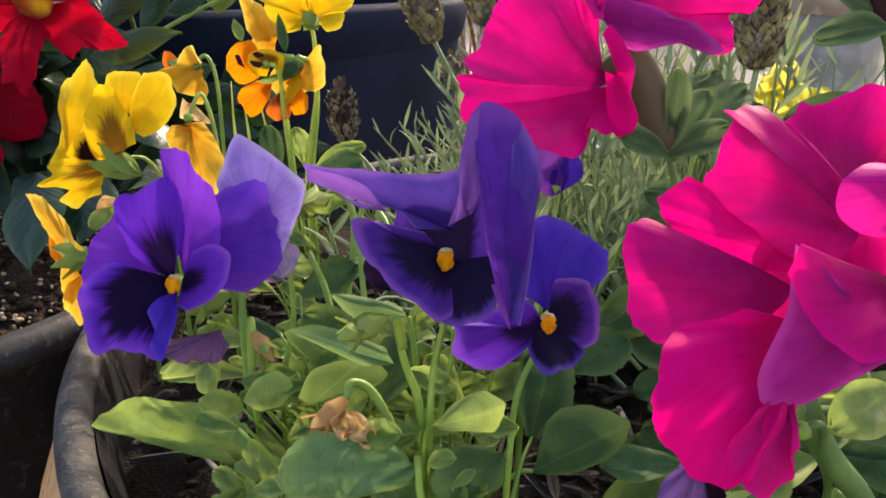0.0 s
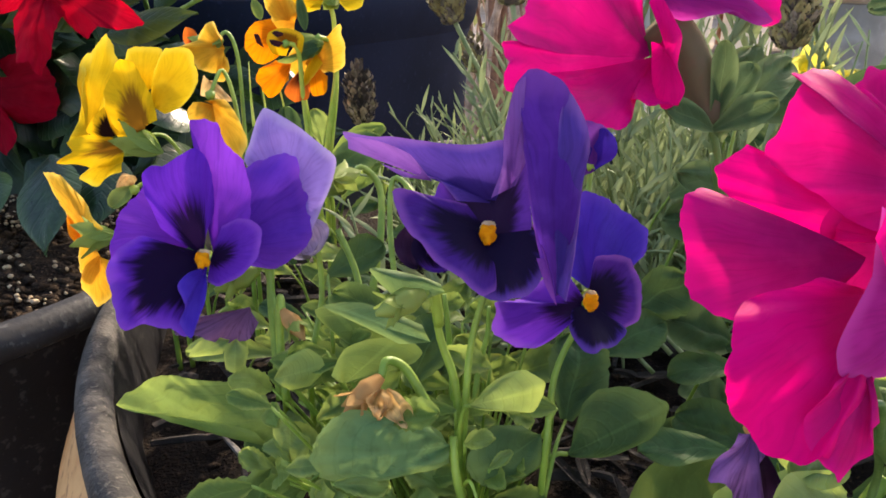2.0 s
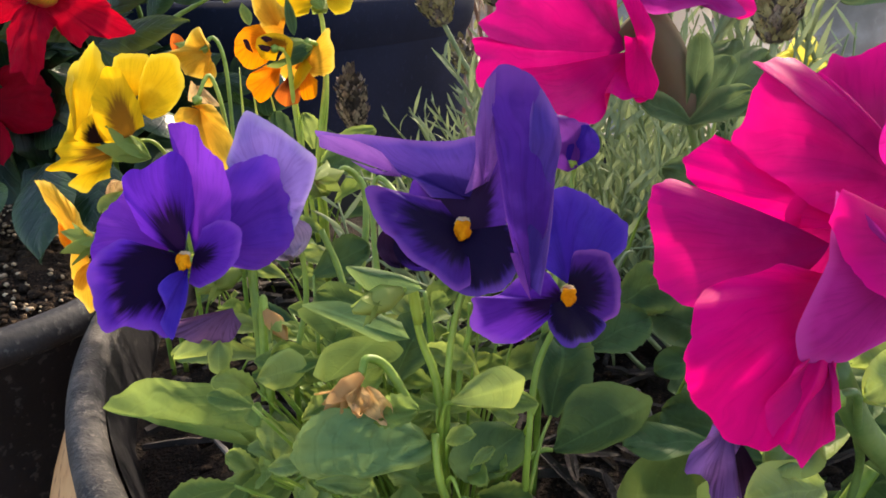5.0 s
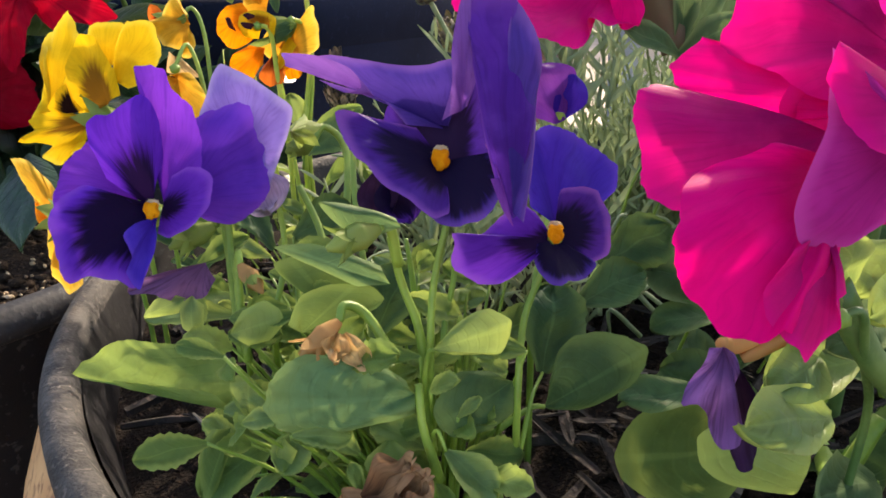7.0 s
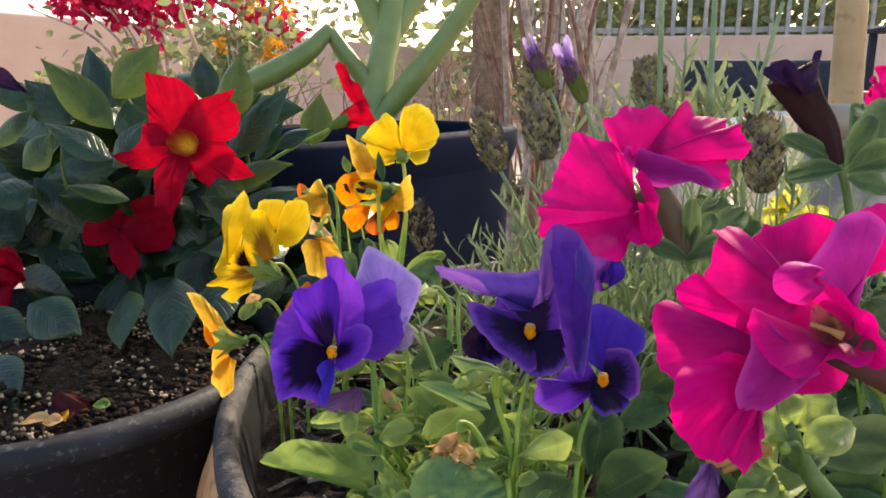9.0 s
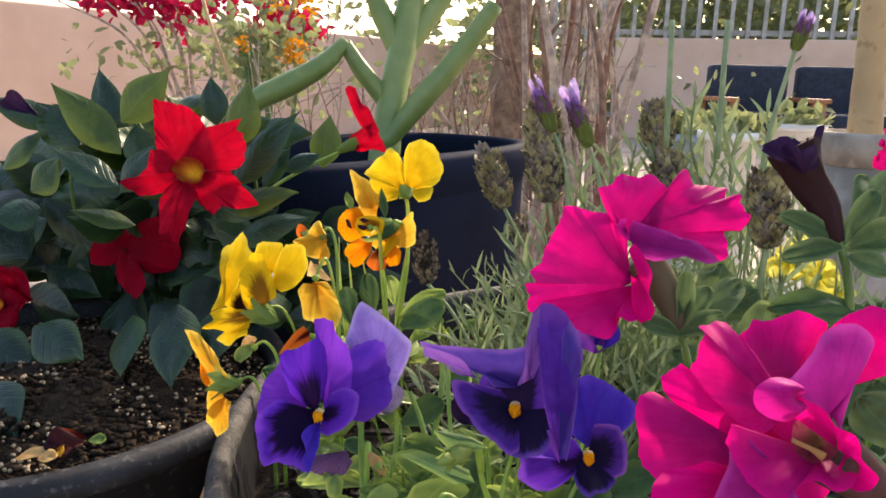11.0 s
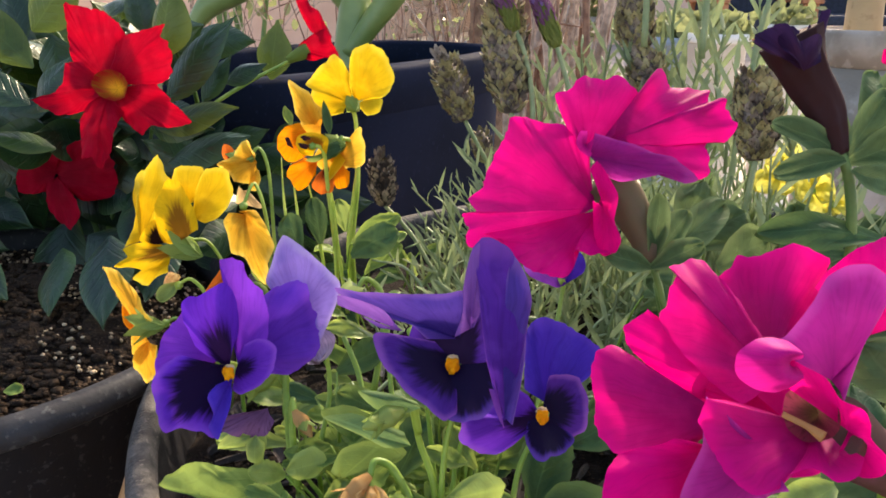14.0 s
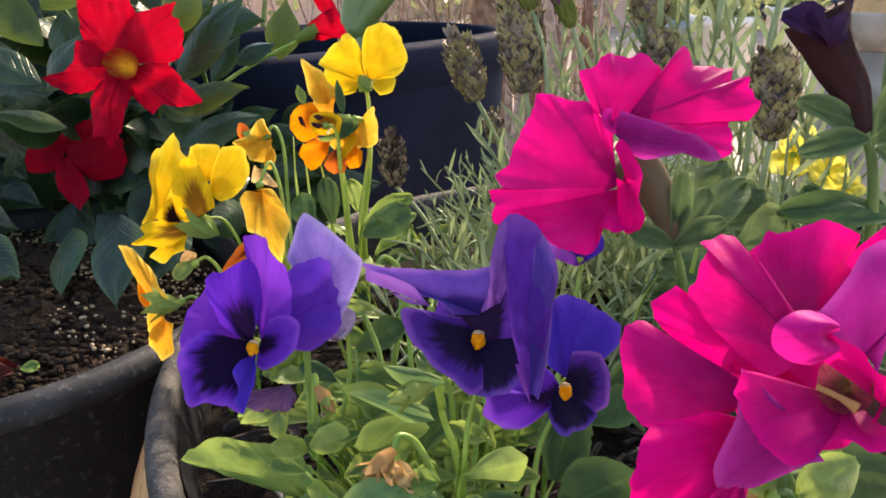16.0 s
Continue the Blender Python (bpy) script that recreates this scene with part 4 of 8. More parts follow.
def leaf(plant, base, tip, width, face=(0, -0.5, 0.85), mat=None, name="leaf", stalk=None, teeth=0.045, shape=SPOON, **kw):
    """A leaf with its stalk back to the stem."""
    ob = blade(name, base, tip, width, face, mat or PANSY_LEAF, plant, 22, 12, teeth=teeth, shape=shape, **{"crumple": 0.22, "ruffle": 0.04, **kw})
    if stalk:
        mid = (V(base) + V(stalk)) * 0.5 + V((0, 0, 0.004))
        tube("leaf_stalk", [stalk, mid, base], [0.0007, 0.0005, 0.0004], STEM, plant, 6, 4)
    return ob


B1, B2, B3 = (-0.0322, 0.1563, 0.4167), (-0.0020, 0.1445, 0.4275), (0.0191, 0.1521, 0.4188)
fan("leaf", (-0.05, 0.163, 0.424), FACE, [(137, 6.8, 1.9), (152, 12.5, 1.4), (162, 21.1, -0.5), (166, 30.9, -2.3), (169, 38.7, -4.6), (168, 44.9, -6.0), (164, 43.7, -5.8), (155, 38.6, -3.0), (148, 34.3, -2.2), (139, 26.5, -0.4), (123, 20.3, 0.6), (107, 17.1, 2.4), (95, 11.4, 1.4), (101, 5.1, 1.0)], PANSY_LEAF, pansy, bulge=0.0015, frill=0.03, seed=1.0)
tube("leaf_stalk", [(-0.051, 0.163, 0.424), (-0.044, 0.16, 0.423), (-0.036, 0.157, 0.42)], [0.0006, 0.0007, 0.0009], STEM, pansy, sides=7)
fan("leaf", (-0.005, 0.147, 0.438), FACE, [(-90, 4.1, -0.6), (-122, 5.7, 1.2), (-149, 11.7, 4.0), (-157, 18.4, 6.8), (-164, 25.0, 9.0), (-170, 29.4, 12.0), (-181, 30.0, 14.3), (-189, 29.4, 14.9), (-200, 26.6, 14.6), (-208, 21.6, 11.8), (-217, 15.1, 9.2), (-226, 10.0, 6.2), (-239, 3.9, 2.5)], PANSY_BLUE, pansy, bulge=0.0025, frill=0.035, seed=2.0)
tube("leaf_stalk", [(-0.005, 0.147, 0.438), (-0.004, 0.149, 0.432), (-0.001, 0.15, 0.421)], [0.0006, 0.0007, 0.0009], STEM, pansy, sides=7)
fan("leaf", (0.017, 0.152, 0.438), FACE, [(-81, 6.4, -0.4), (-116, 11.4, 1.2), (-135, 16.9, 2.7), (-147, 19.1, 4.3), (-162, 18.9, 6.2), (-178, 16.0, 6.3), (-194, 12.4, 5.6), (-210, 5.8, 3.4)], PANSY_SHADED, pansy, bulge=0.002, frill=0.03, seed=3.0)
fan("leaf", (0.026, 0.162, 0.425), FACE, [(-25, 2.2, -0.4), (-9, 8.1, 0.5), (2, 13.0, 1.3), (14, 20.7, 3.2), (23, 26.1, 4.2), (32, 28.2, 6.1), (40, 26.3, 5.9), (53, 23.1, 5.4), (68, 18.8, 5.0), (77, 13.7, 4.4), (81, 6.5, 2.7)], PANSY_SHADED, pansy, bulge=0.002, frill=0.025, seed=4.0)
tube("leaf_stalk", [(0.026, 0.162, 0.425), (0.022, 0.161, 0.425), (0.012, 0.158, 0.419)], [0.0006, 0.0007, 0.0009], STEM, pansy, sides=7)
fan("leaf", (-0.001, 0.147, 0.449), FACE, [(-15, 5.2, 0.5), (-7, 10.1, 0.5), (-3, 15.0, 1.8), (11, 17.3, 2.5), (20, 18.1, 3.6), (34, 15.6, 2.5), (41, 11.9, 2.1), (45, 8.4, 1.4), (46, 5.7, 0.6)], PANSY_PALE, pansy, bulge=0.002, frill=0.025, seed=5.0)
tube("leaf_stalk", [(-0.0, 0.147, 0.449), (-0.002, 0.148, 0.447), (-0.003, 0.149, 0.436), (-0.002, 0.15, 0.426)], [0.0005, 0.0006, 0.0007, 0.0008], STEM, pansy, sides=7)
fan("leaf", (-0.007, 0.15, 0.476), FACE, [(-160, 6.4, 0.2), (-176, 11.0, 1.8), (-187, 14.1, 3.9), (-197, 16.7, 6.4), (-203, 12.0, 4.1), (-214, 6.0, 2.5), (-242, 2.1, 0.8)], PANSY_BLUE, pansy, bulge=0.001, frill=0.02, seed=6.0)
fan("leaf", (-0.01, 0.153, 0.462), FACE, [(-177, 7.0, 0.9), (-192, 14.3, 3.4), (-197, 21.9, 5.8), (-199, 25.3, 6.6), (-208, 19.2, 4.7), (-216, 12.4, 3.1), (-244, 4.5, 0.6)], PANSY_BLUE, pansy, bulge=0.001, frill=0.02, seed=7.0)
tube("leaf_stalk", [(-0.007, 0.166, 0.468), (-0.006, 0.165, 0.461), (-0.005, 0.164, 0.451), (-0.004, 0.16, 0.442)], [0.0005, 0.0007, 0.0008, 0.0009], STEM, pansy, sides=7)
tube("leaf_stalk", [(0.004, 0.166, 0.465), (0.004, 0.165, 0.458), (0.002, 0.163, 0.449), (0.001, 0.158, 0.44)], [0.0005, 0.0007, 0.0008, 0.0009], STEM, pansy, sides=7)
fan("leaf", (-0.023, 0.17, 0.446), FACE, [(151, 5.7, 1.1), (147, 11.9, 2.7), (145, 18.3, 3.3), (141, 21.8, 3.5), (122, 18.8, 3.3), (108, 15.8, 3.0), (90, 10.9, 2.4), (68, 5.4, 1.0)], PANSY_LEAF, pansy, bulge=0.0015, frill=0.02, seed=9.0)
fan("leaf", (-0.03, 0.152, 0.451), FACE, [(148, 3.5, 0.8), (90, 8.2, 1.2), (57, 12.8, 0.1), (34, 18.2, -1.2), (22, 19.5, -2.3), (17, 16.7, -1.2), (16, 8.3, -0.2)], PANSY_LEAF, pansy, bulge=0.001, frill=0.02, seed=10.0)
fan("leaf", (-0.048, 0.158, 0.448), FACE, [(61, 6.2, 0.1), (44, 11.0, -0.1), (28, 12.4, -0.9), (12, 12.3, -1.1), (-9, 9.1, -1.7), (-35, 4.9, -1.1)], PANSY_PALE, pansy, bulge=0.001, frill=0.03, seed=11.0)
fan("leaf", (-0.043, 0.15, 0.43), FACE, [(105, 3.8, 1.5), (122, 7.6, 2.7), (113, 10.4, 2.9), (95, 11.0, 2.4), (76, 8.0, 2.1), (52, 8.2, 2.7), (20, 4.3, 1.7)], PANSY_PALE, pansy, bulge=0.001, frill=0.08, seed=12.0)
fan("leaf", (-0.035, 0.146, 0.428), FACE, [(-122, 3.7, -0.2), (-104, 8.4, -1.2), (-82, 7.3, -0.8), (-46, 4.4, -0.2)], PANSY_PALE, pansy, bulge=0.0008, frill=0.03, seed=13.0)
fan("leaf", (-0.048, 0.15, 0.428), FACE, [(180, 4.0, 0.0), (210, 8.1, -0.6), (232, 13.1, -1.0), (251, 18.6, -1.9), (257, 13.0, -0.9), (262, 7.3, -0.8), (288, 3.3, -0.2)], PANSY_LEAF, pansy, bulge=0.0015, frill=0.04, seed=14.0)
fan("leaf", (0.003, 0.146, 0.423), FACE, [(-15, 5.2, 0.5), (-31, 10.5, -0.1), (-42, 16.1, -0.1), (-55, 17.6, -1.6), (-65, 14.0, -0.9), (-76, 8.4, -1.2), (-90, 4.1, -0.6)], PANSY_LEAF, pansy, bulge=0.001, frill=0.03, seed=15.0)
fan("leaf", (-0.061, 0.168, 0.453), FACE, [(162, 4.2, -0.5), (184, 8.0, -1.3), (203, 11.9, -1.9), (213, 8.4, -1.9), (242, 4.2, -1.5)], PANSY_PALE, pansy, bulge=0.0008, frill=0.06, seed=16.0)
fan("leaf", (-0.059, 0.167, 0.454), FACE, [(-143, 3.7, 0.2), (-111, 8.3, -2.1), (-90, 9.1, -1.6), (-76, 8.0, -2.1), (-37, 3.7, 0.2)], PANSY_PALE, pansy, bulge=0.0008, frill=0.04, seed=17.0)
fan("withered_petal", (-0.056, 0.171, 0.461), FACE, [(-167, 8.2, -0.8), (-167, 14.4, -0.2), (-162, 21.0, -0.4), (-150, 15.1, 0.1), (-122, 11.2, -0.7), (-90, 8.5, -0.3), (-64, 4.5, -0.6)], WILT_MAUVE, pansy, bulge=0.001, pleat=0.0012, frill=0.08, seed=18.0, label="withered mauve petal under the flower")
leaf(pansy, (-0.0406, 0.1551, 0.4193), (-0.0558, 0.1459, 0.4120), 0.0120, (-0.3, -0.8, 0.5), PANSY_LEAF, arch=0.10, cup=0.3, stalk=B1)
leaf(pansy, (0.0017, 0.1394, 0.4281), (0.0123, 0.1317, 0.4214), 0.0085, (0.1, -0.6, 0.8), PANSY_PALE, arch=0.12, cup=0.3, stalk=B2)
leaf(pansy, (0.0264, 0.1700, 0.4299), (0.0314, 0.1843, 0.4488), 0.0180, (0.1, -0.95, 0.3), PANSY_SHADED, arch=0.04, cup=0.2, stalk=B3)
leaf(pansy, (0.0447, 0.1952, 0.4492), (0.0645, 0.1990, 0.4592), 0.0160, (0.0, -0.95, 0.3), PANSY_SHADED, arch=0.04, cup=0.15, stalk=(0.0357, 0.1837, 0.4324))
leaf(pansy, (0.0374, 0.1869, 0.4410), (0.0559, 0.1900, 0.4494), 0.0130, (0.0, -0.7, 0.7), PANSY_SHADED, arch=0.04, cup=0.15)
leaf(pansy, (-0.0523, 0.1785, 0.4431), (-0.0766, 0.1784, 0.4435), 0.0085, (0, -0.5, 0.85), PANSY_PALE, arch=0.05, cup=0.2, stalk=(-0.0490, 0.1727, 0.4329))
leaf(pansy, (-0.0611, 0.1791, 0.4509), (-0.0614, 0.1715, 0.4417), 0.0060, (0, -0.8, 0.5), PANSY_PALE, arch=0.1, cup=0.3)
leaf(pansy, (-0.0411, 0.2025, 0.4564), (-0.0251, 0.2077, 0.4646), 0.0110, (-0.3, -0.9, 0.3), PANSY_SHADED, arch=0.06, cup=0.2, stalk=(-0.0378, 0.1857, 0.4394))
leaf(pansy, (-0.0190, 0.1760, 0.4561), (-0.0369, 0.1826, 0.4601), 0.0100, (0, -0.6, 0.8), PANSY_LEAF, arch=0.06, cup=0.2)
leaf(pansy, (-0.0154, 0.1612, 0.4446), (-0.0073, 0.1718, 0.4591), 0.0120, (-0.1, -0.9, 0.3), PANSY_SHADED, arch=0.05, cup=0.2)
leaf(pansy, (-0.0301, 0.1656, 0.4364), (-0.0183, 0.1658, 0.4484), 0.0110, (-0.1, -0.8, 0.5), PANSY_LEAF, arch=0.05, cup=0.2)
leaf(pansy, (-0.0351, 0.1574, 0.4256), (-0.0487, 0.1579, 0.4333), 0.0090, (0, -0.7, 0.7), PANSY_PALE, arch=0.08, cup=0.25)
leaf(pansy, (-0.0312, 0.1513, 0.4264), (-0.0350, 0.1419, 0.4210), 0.0090, (0, -0.8, 0.6), PANSY_PALE, arch=0.08, cup=0.25)
leaf(pansy, (-0.0109, 0.1445, 0.4277), (-0.0105, 0.1352, 0.4227), 0.0100, (0, -0.8, 0.6), PANSY_LEAF, arch=0.1, cup=0.25)
rl = random.Random(11)
for i in range(110):
    a = rl.uniform(0, 6.283)
    b = V((rl.uniform(-0.055, 0.012), rl.uniform(0.16, 0.235), rl.uniform(0.400, 0.430)))
    d = V((math.cos(a), math.sin(a) * 0.7, rl.uniform(0.1, 0.9))).normalized()
    ln = rl.uniform(0.009, 0.024)
    leaf(pansy, b, b + d * ln, ln * rl.uniform(0.38, 0.55), V((rl.uniform(-0.4, 0.4), -0.6, 0.7)), rl.choice([PANSY_LEAF, PANSY_LEAF, PANSY_SHADED, PANSY_PALE]), arch=0.08, cup=0.25, stalk=foot(b, PBASE), seed=i)
for i in range(90):
    a = rl.uniform(0, 6.283)
    b = V((rl.uniform(-0.055, 0.02), rl.uniform(0.135, 0.21), rl.uniform(0.412, 0.452)))
    d = V((math.cos(a), math.sin(a) * 0.6 - 0.25, rl.uniform(-0.3, 0.8))).normalized()
    ln = rl.uniform(0.007, 0.016)
    leaf(pansy, b, b + d * ln, ln * rl.uniform(0.4, 0.6), V((rl.uniform(-0.5, 0.5), -0.7, 0.6)), rl.choice([PANSY_LEAF, PANSY_PALE, PANSY_LEAF]), teeth=0.08, arch=0.1, cup=0.3, stalk=foot(b, PBASE), seed=i)
# bare stems, buds and withered blooms
tube("stem", [(-0.0096, 0.1533, 0.4728), (-0.0076, 0.1538, 0.4621), (-0.0036, 0.1522, 0.4490), (-0.0022, 0.1488, 0.4246)], [0.0008, 0.0010, 0.0011], STEM, pansy)
tube("stem", [(-0.0372, 0.1977, 0.4726), (-0.0310, 0.1912, 0.4601), (-0.0270, 0.1767, 0.4435), (-0.0245, 0.1582, 0.4218)], [0.0009, 0.0010, 0.0012], STEM, pansy)
tube("stem", [(-0.0042, 0.1462, 0.4410), (-0.0032, 0.1428, 0.4317), (0.0003, 0.1423, 0.4185)], [0.0009, 0.0010, 0.0012], STEM, pansy)


def bud(plant, at, tip, r, mat, sepal, label, stem):
    at, tip = V(at), V(tip)
    core = tube("bud", [at, (at * 2 + tip) / 3, (at + tip * 2) / 3, tip], [r * 0.4, r, r * 0.8, r * 0.15], mat, plant, 14, 8, 0.5 if mat is TAN_DRY else 0.2, label)
    calyx(core, (at * 2 + tip) / 3, at - tip, 5, (tip - at).length * 0.75, sepal)
    tube("stem", [at] + list(stem), [0.0009, 0.0011, 0.0012], STEM, plant, 7)


bud(pansy, (-0.0115, 0.1483, 0.4764), (-0.0214, 0.1421, 0.4742), 0.0030, PANSY_PALE, PANSY_LEAF, "closed pale green bud", [(-0.0094, 0.1513, 0.4760), (-0.0080, 0.1532, 0.4663)])
bud(pansy, (-0.0208, 0.1472, 0.4559), (-0.0286, 0.1407, 0.4500), 0.0028, TAN_DRY, TAN_DRY, "withered tan bloom", [(-0.0198, 0.1502, 0.4584), (-0.0153, 0.1521, 0.4548), (-0.0092, 0.1487, 0.4453)])
blade("withered_petal", (-0.0206, 0.1445, 0.4545), (-0.0212, 0.1389, 0.4508), 0.006, CAMSIDE, TAN_DRY, pansy, 20, 14, ruffle=0.25, cup=0.4, crumple=0.6)
blade("withered_petal", (-0.0194, 0.1445, 0.4545), (-0.0144, 0.1392, 0.4486), 0.006, CAMSIDE, TAN_DRY, pansy, 20, 14, ruffle=0.25, cup=0.4, crumple=0.6)
bud(pansy, (-0.0480, 0.1718, 0.4598), (-0.0416, 0.1658, 0.4548), 0.0022, TAN_DRY, PANSY_LEAF, "withered brown bloom", [(-0.0492, 0.1746, 0.4617), (-0.0493, 0.1721, 0.4491), (-0.0474, 0.1674, 0.4358)])
bud(pansy, (-0.0557, 0.1798, 0.4674), (-0.0660, 0.1750, 0.4633), 0.0030, PANSY_LEAF, PANSY_LEAF, "green seed head under a flower", [(-0.0534, 0.1827, 0.4695), (-0.0525, 0.1787, 0.4556), (-0.0494, 0.1691, 0.4348)])
bud(pansy, (-0.0359, 0.2168, 0.4810), (-0.0442, 0.2156, 0.4781), 0.0030, PANSY_LEAF, PANSY_LEAF, "nodding green bud", [(-0.0329, 0.2202, 0.4845), (-0.0274, 0.2202, 0.4785), (-0.0263, 0.2117, 0.4669), (-0.0283, 0.2003, 0.4501)])
for k, (bx, tx) in enumerate([((-0.0162, 0.1319, 0.4225), (-0.0049, 0.1367, 0.4266)), ((-0.0088, 0.1291, 0.4232), (-0.0019, 0.1331, 0.4256)), ((-0.0242, 0.1356, 0.4132), (-0.0140, 0.1326, 0.4189)), ((-0.0230, 0.1290, 0.4080), (-0.0110, 0.1330, 0.4130)), ((0.0640, 0.1130, 0.4120), (0.0740, 0.1200, 0.4200))]):
    blade("dead_leaf", bx, tx, 0.0085, (0, -0.4, 0.9), DEAD_BROWN, pansy, 22, 16, ruffle=0.3, cup=0.5, seed=k, crumple=0.7, label="dry brown dead leaf at the base")

# ---- yellow violas ----
VBASE = (-0.105, 0.300, 0.385)
viola = thing("viola_plant", VBASE, "yellow viola plant with shadow-patched translucent petals", "viola")
fl = flower(viola, (-0.1128, 0.2595, 0.4839), "yellow viola flower with brown shadow patches painted on its petals", [(-0.1069, 0.2644, 0.4812), (-0.1010, 0.2662, 0.4666), (-0.1002, 0.2653, 0.4436)], r=0.0012)
F = V((-0.2, -0.95, 0.2))
fan("petal", (-0.113, 0.262, 0.497), FACE, [(147, 8.3, -0.3), (127, 13.4, 0.1), (111, 16.9, 1.1), (100, 17.3, 0.6), (83, 17.2, 0.6), (69, 16.9, 1.1), (55, 10.4, 0.3), (38, 5.1, 0.2)], YELLOW, fl, bulge=0.001, seed=1.0)
fan("petal", (-0.132, 0.256, 0.484), FACE, [(-152, 5.6, 1.1), (-205, 4.4, 0.8), (-256, 12.1, 0.5), (-267, 22.3, -1.6), (-256, 28.4, -3.8), (-268, 30.3, -2.6), (-278, 36.0, -2.6), (-283, 31.1, -2.6), (-291, 27.7, -2.3), (-290, 20.0, -0.9), (-297, 13.1, 0.5), (-321, 6.5, 0.6)], YELLOW, fl, bulge=0.001, pleat=0.001, seed=2.0)
fan("petal", (-0.108, 0.257, 0.494), FACE, [(104, 4.2, 0.6), (86, 13.2, 2.2), (78, 19.9, 2.6), (69, 22.3, 2.1), (59, 23.2, 1.7), (47, 20.7, -0.2), (34, 16.8, -1.6), (22, 12.9, -1.2), (3, 8.0, -0.9), (-32, 3.5, -0.8)], YELLOW, fl, bulge=0.0015, seed=3.0)
fan("petal", (-0.111, 0.254, 0.487), FACE, [(-148, 7.0, -1.5), (-170, 11.2, -0.8), (-201, 13.9, 1.0), (-222, 17.6, 2.7), (-239, 21.2, 3.2), (-253, 23.8, 5.1), (-262, 22.1, 4.7), (-270, 15.9, 3.3), (-285, 11.3, 2.4), (-322, 5.1, 0.2)], YELLOW_BROWN, fl, bulge=0.0015, seed=4.0)
fan("petal", (-0.121, 0.25, 0.485), FACE, [(-176, 5.0, 0.9), (-190, 8.1, 1.7), (-223, 8.2, 2.3), (-259, 10.2, 2.0), (-270, 5.5, 2.3), (-343, 3.1, 0.4)], YELLOW_EYE, fl, bulge=0.0005, seed=5.0, label="yellow petal with black blotch")
fan("petal", (-0.117, 0.254, 0.481), FACE, [(154, 6.7, 3.4), (172, 15.2, 5.2), (181, 19.0, 6.3), (191, 17.3, 5.2), (199, 23.3, 5.5), (205, 17.6, 4.6), (223, 12.3, 1.9), (251, 6.1, 0.9)], YELLOW_BROWN, fl, bulge=0.0015, pleat=0.001, seed=6.0)
fan("petal", (-0.119, 0.254, 0.478), FACE, [(-157, 8.7, 2.9), (-147, 16.7, 3.8), (-135, 15.5, 3.0), (-124, 14.4, 2.7), (-121, 9.8, 1.9), (-99, 6.4, -0.4)], YELLOW, fl, bulge=0.001, seed=7.0)
calyx(fl, (-0.1089, 0.2537, 0.4804), V((0.9, -0.2, -0.3)), 6, 0.016, PANSY_LEAF)
# nodding bell beside it
fl = flower(viola, (-0.0907, 0.2649, 0.4978), "drooping amber viola bloom", [(-0.0878, 0.2722, 0.5049), (-0.0837, 0.2710, 0.4914), (-0.0821, 0.2678, 0.4670)])
fan("petal", (-0.09, 0.264, 0.494), FACE, [(178, 6.0, 2.2), (203, 8.7, 2.9), (239, 11.7, 3.4), (256, 16.9, 3.0), (276, 17.8, 3.5), (282, 23.2, 2.5), (289, 30.3, 1.2), (302, 22.9, 2.8), (317, 17.9, 3.6), (335, 11.0, 3.5), (376, 5.2, 1.7), (516, 3.3, -0.5)], AMBER, fl, bulge=0.003, pleat=0.0006, seed=1.0)
fan("petal", (-0.091, 0.254, 0.474), FACE, [(137, 4.1, 1.1), (186, 7.0, 1.8), (219, 16.8, 2.1), (229, 10.6, 1.0), (270, 5.9, -1.4)], RUST, fl, bulge=0.001, seed=2.0, label="rust-red petal")
# withered orange bloom above
fl = flower(viola, (-0.0946, 0.2835, 0.5104), "withered orange viola bloom on a hooked stem", [(-0.0899, 0.2877, 0.5167), (-0.0861, 0.2874, 0.5070), (-0.0843, 0.2823, 0.4794), (-0.0823, 0.2767, 0.4578)])
fan("petal", (-0.09, 0.285, 0.511), FACE, [(90, 2.8, 1.1), (110, 5.9, 2.3), (113, 10.1, 3.8), (164, 9.4, 4.3), (189, 15.2, 5.5), (205, 12.1, 4.4), (229, 12.1, 3.8), (247, 10.1, 1.6), (264, 9.0, 0.6), (283, 4.6, 0.3)], AMBER, fl, bulge=0.003, pleat=0.001, seed=1.0)
fan("petal", (-0.091, 0.283, 0.509), FACE, [(-109, 6.3, -1.4), (-102, 9.3, -1.6), (-84, 9.1, -1.6), (-59, 5.8, -1.0), (-25, 2.2, -0.4)], AMBER, fl, bulge=0.001, frill=0.1, seed=2.0)
fan("petal", (-0.095, 0.279, 0.5), FACE, [(137, 2.7, 0.8), (241, 6.2, -0.1), (294, 7.3, 0.5), (320, 11.8, 0.1), (328, 5.9, -0.2), (360, 2.0, 0.0)], TAN_DRY, fl, bulge=0.001, frill=0.06, seed=3.0, label="shrivelled tan petal")
fan("petal", (-0.101, 0.286, 0.511), FACE, [(-163, 3.1, -0.4), (-212, 5.9, 0.2), (-241, 8.3, 0.8), (-261, 6.4, 0.4), (-312, 3.0, -0.2)], RUST, fl, bulge=0.001, frill=0.06, seed=4.0)
calyx(fl, (-0.0923, 0.2835, 0.5133), V((0.8, -0.2, 0.3)), 6, 0.012, PANSY_LEAF)
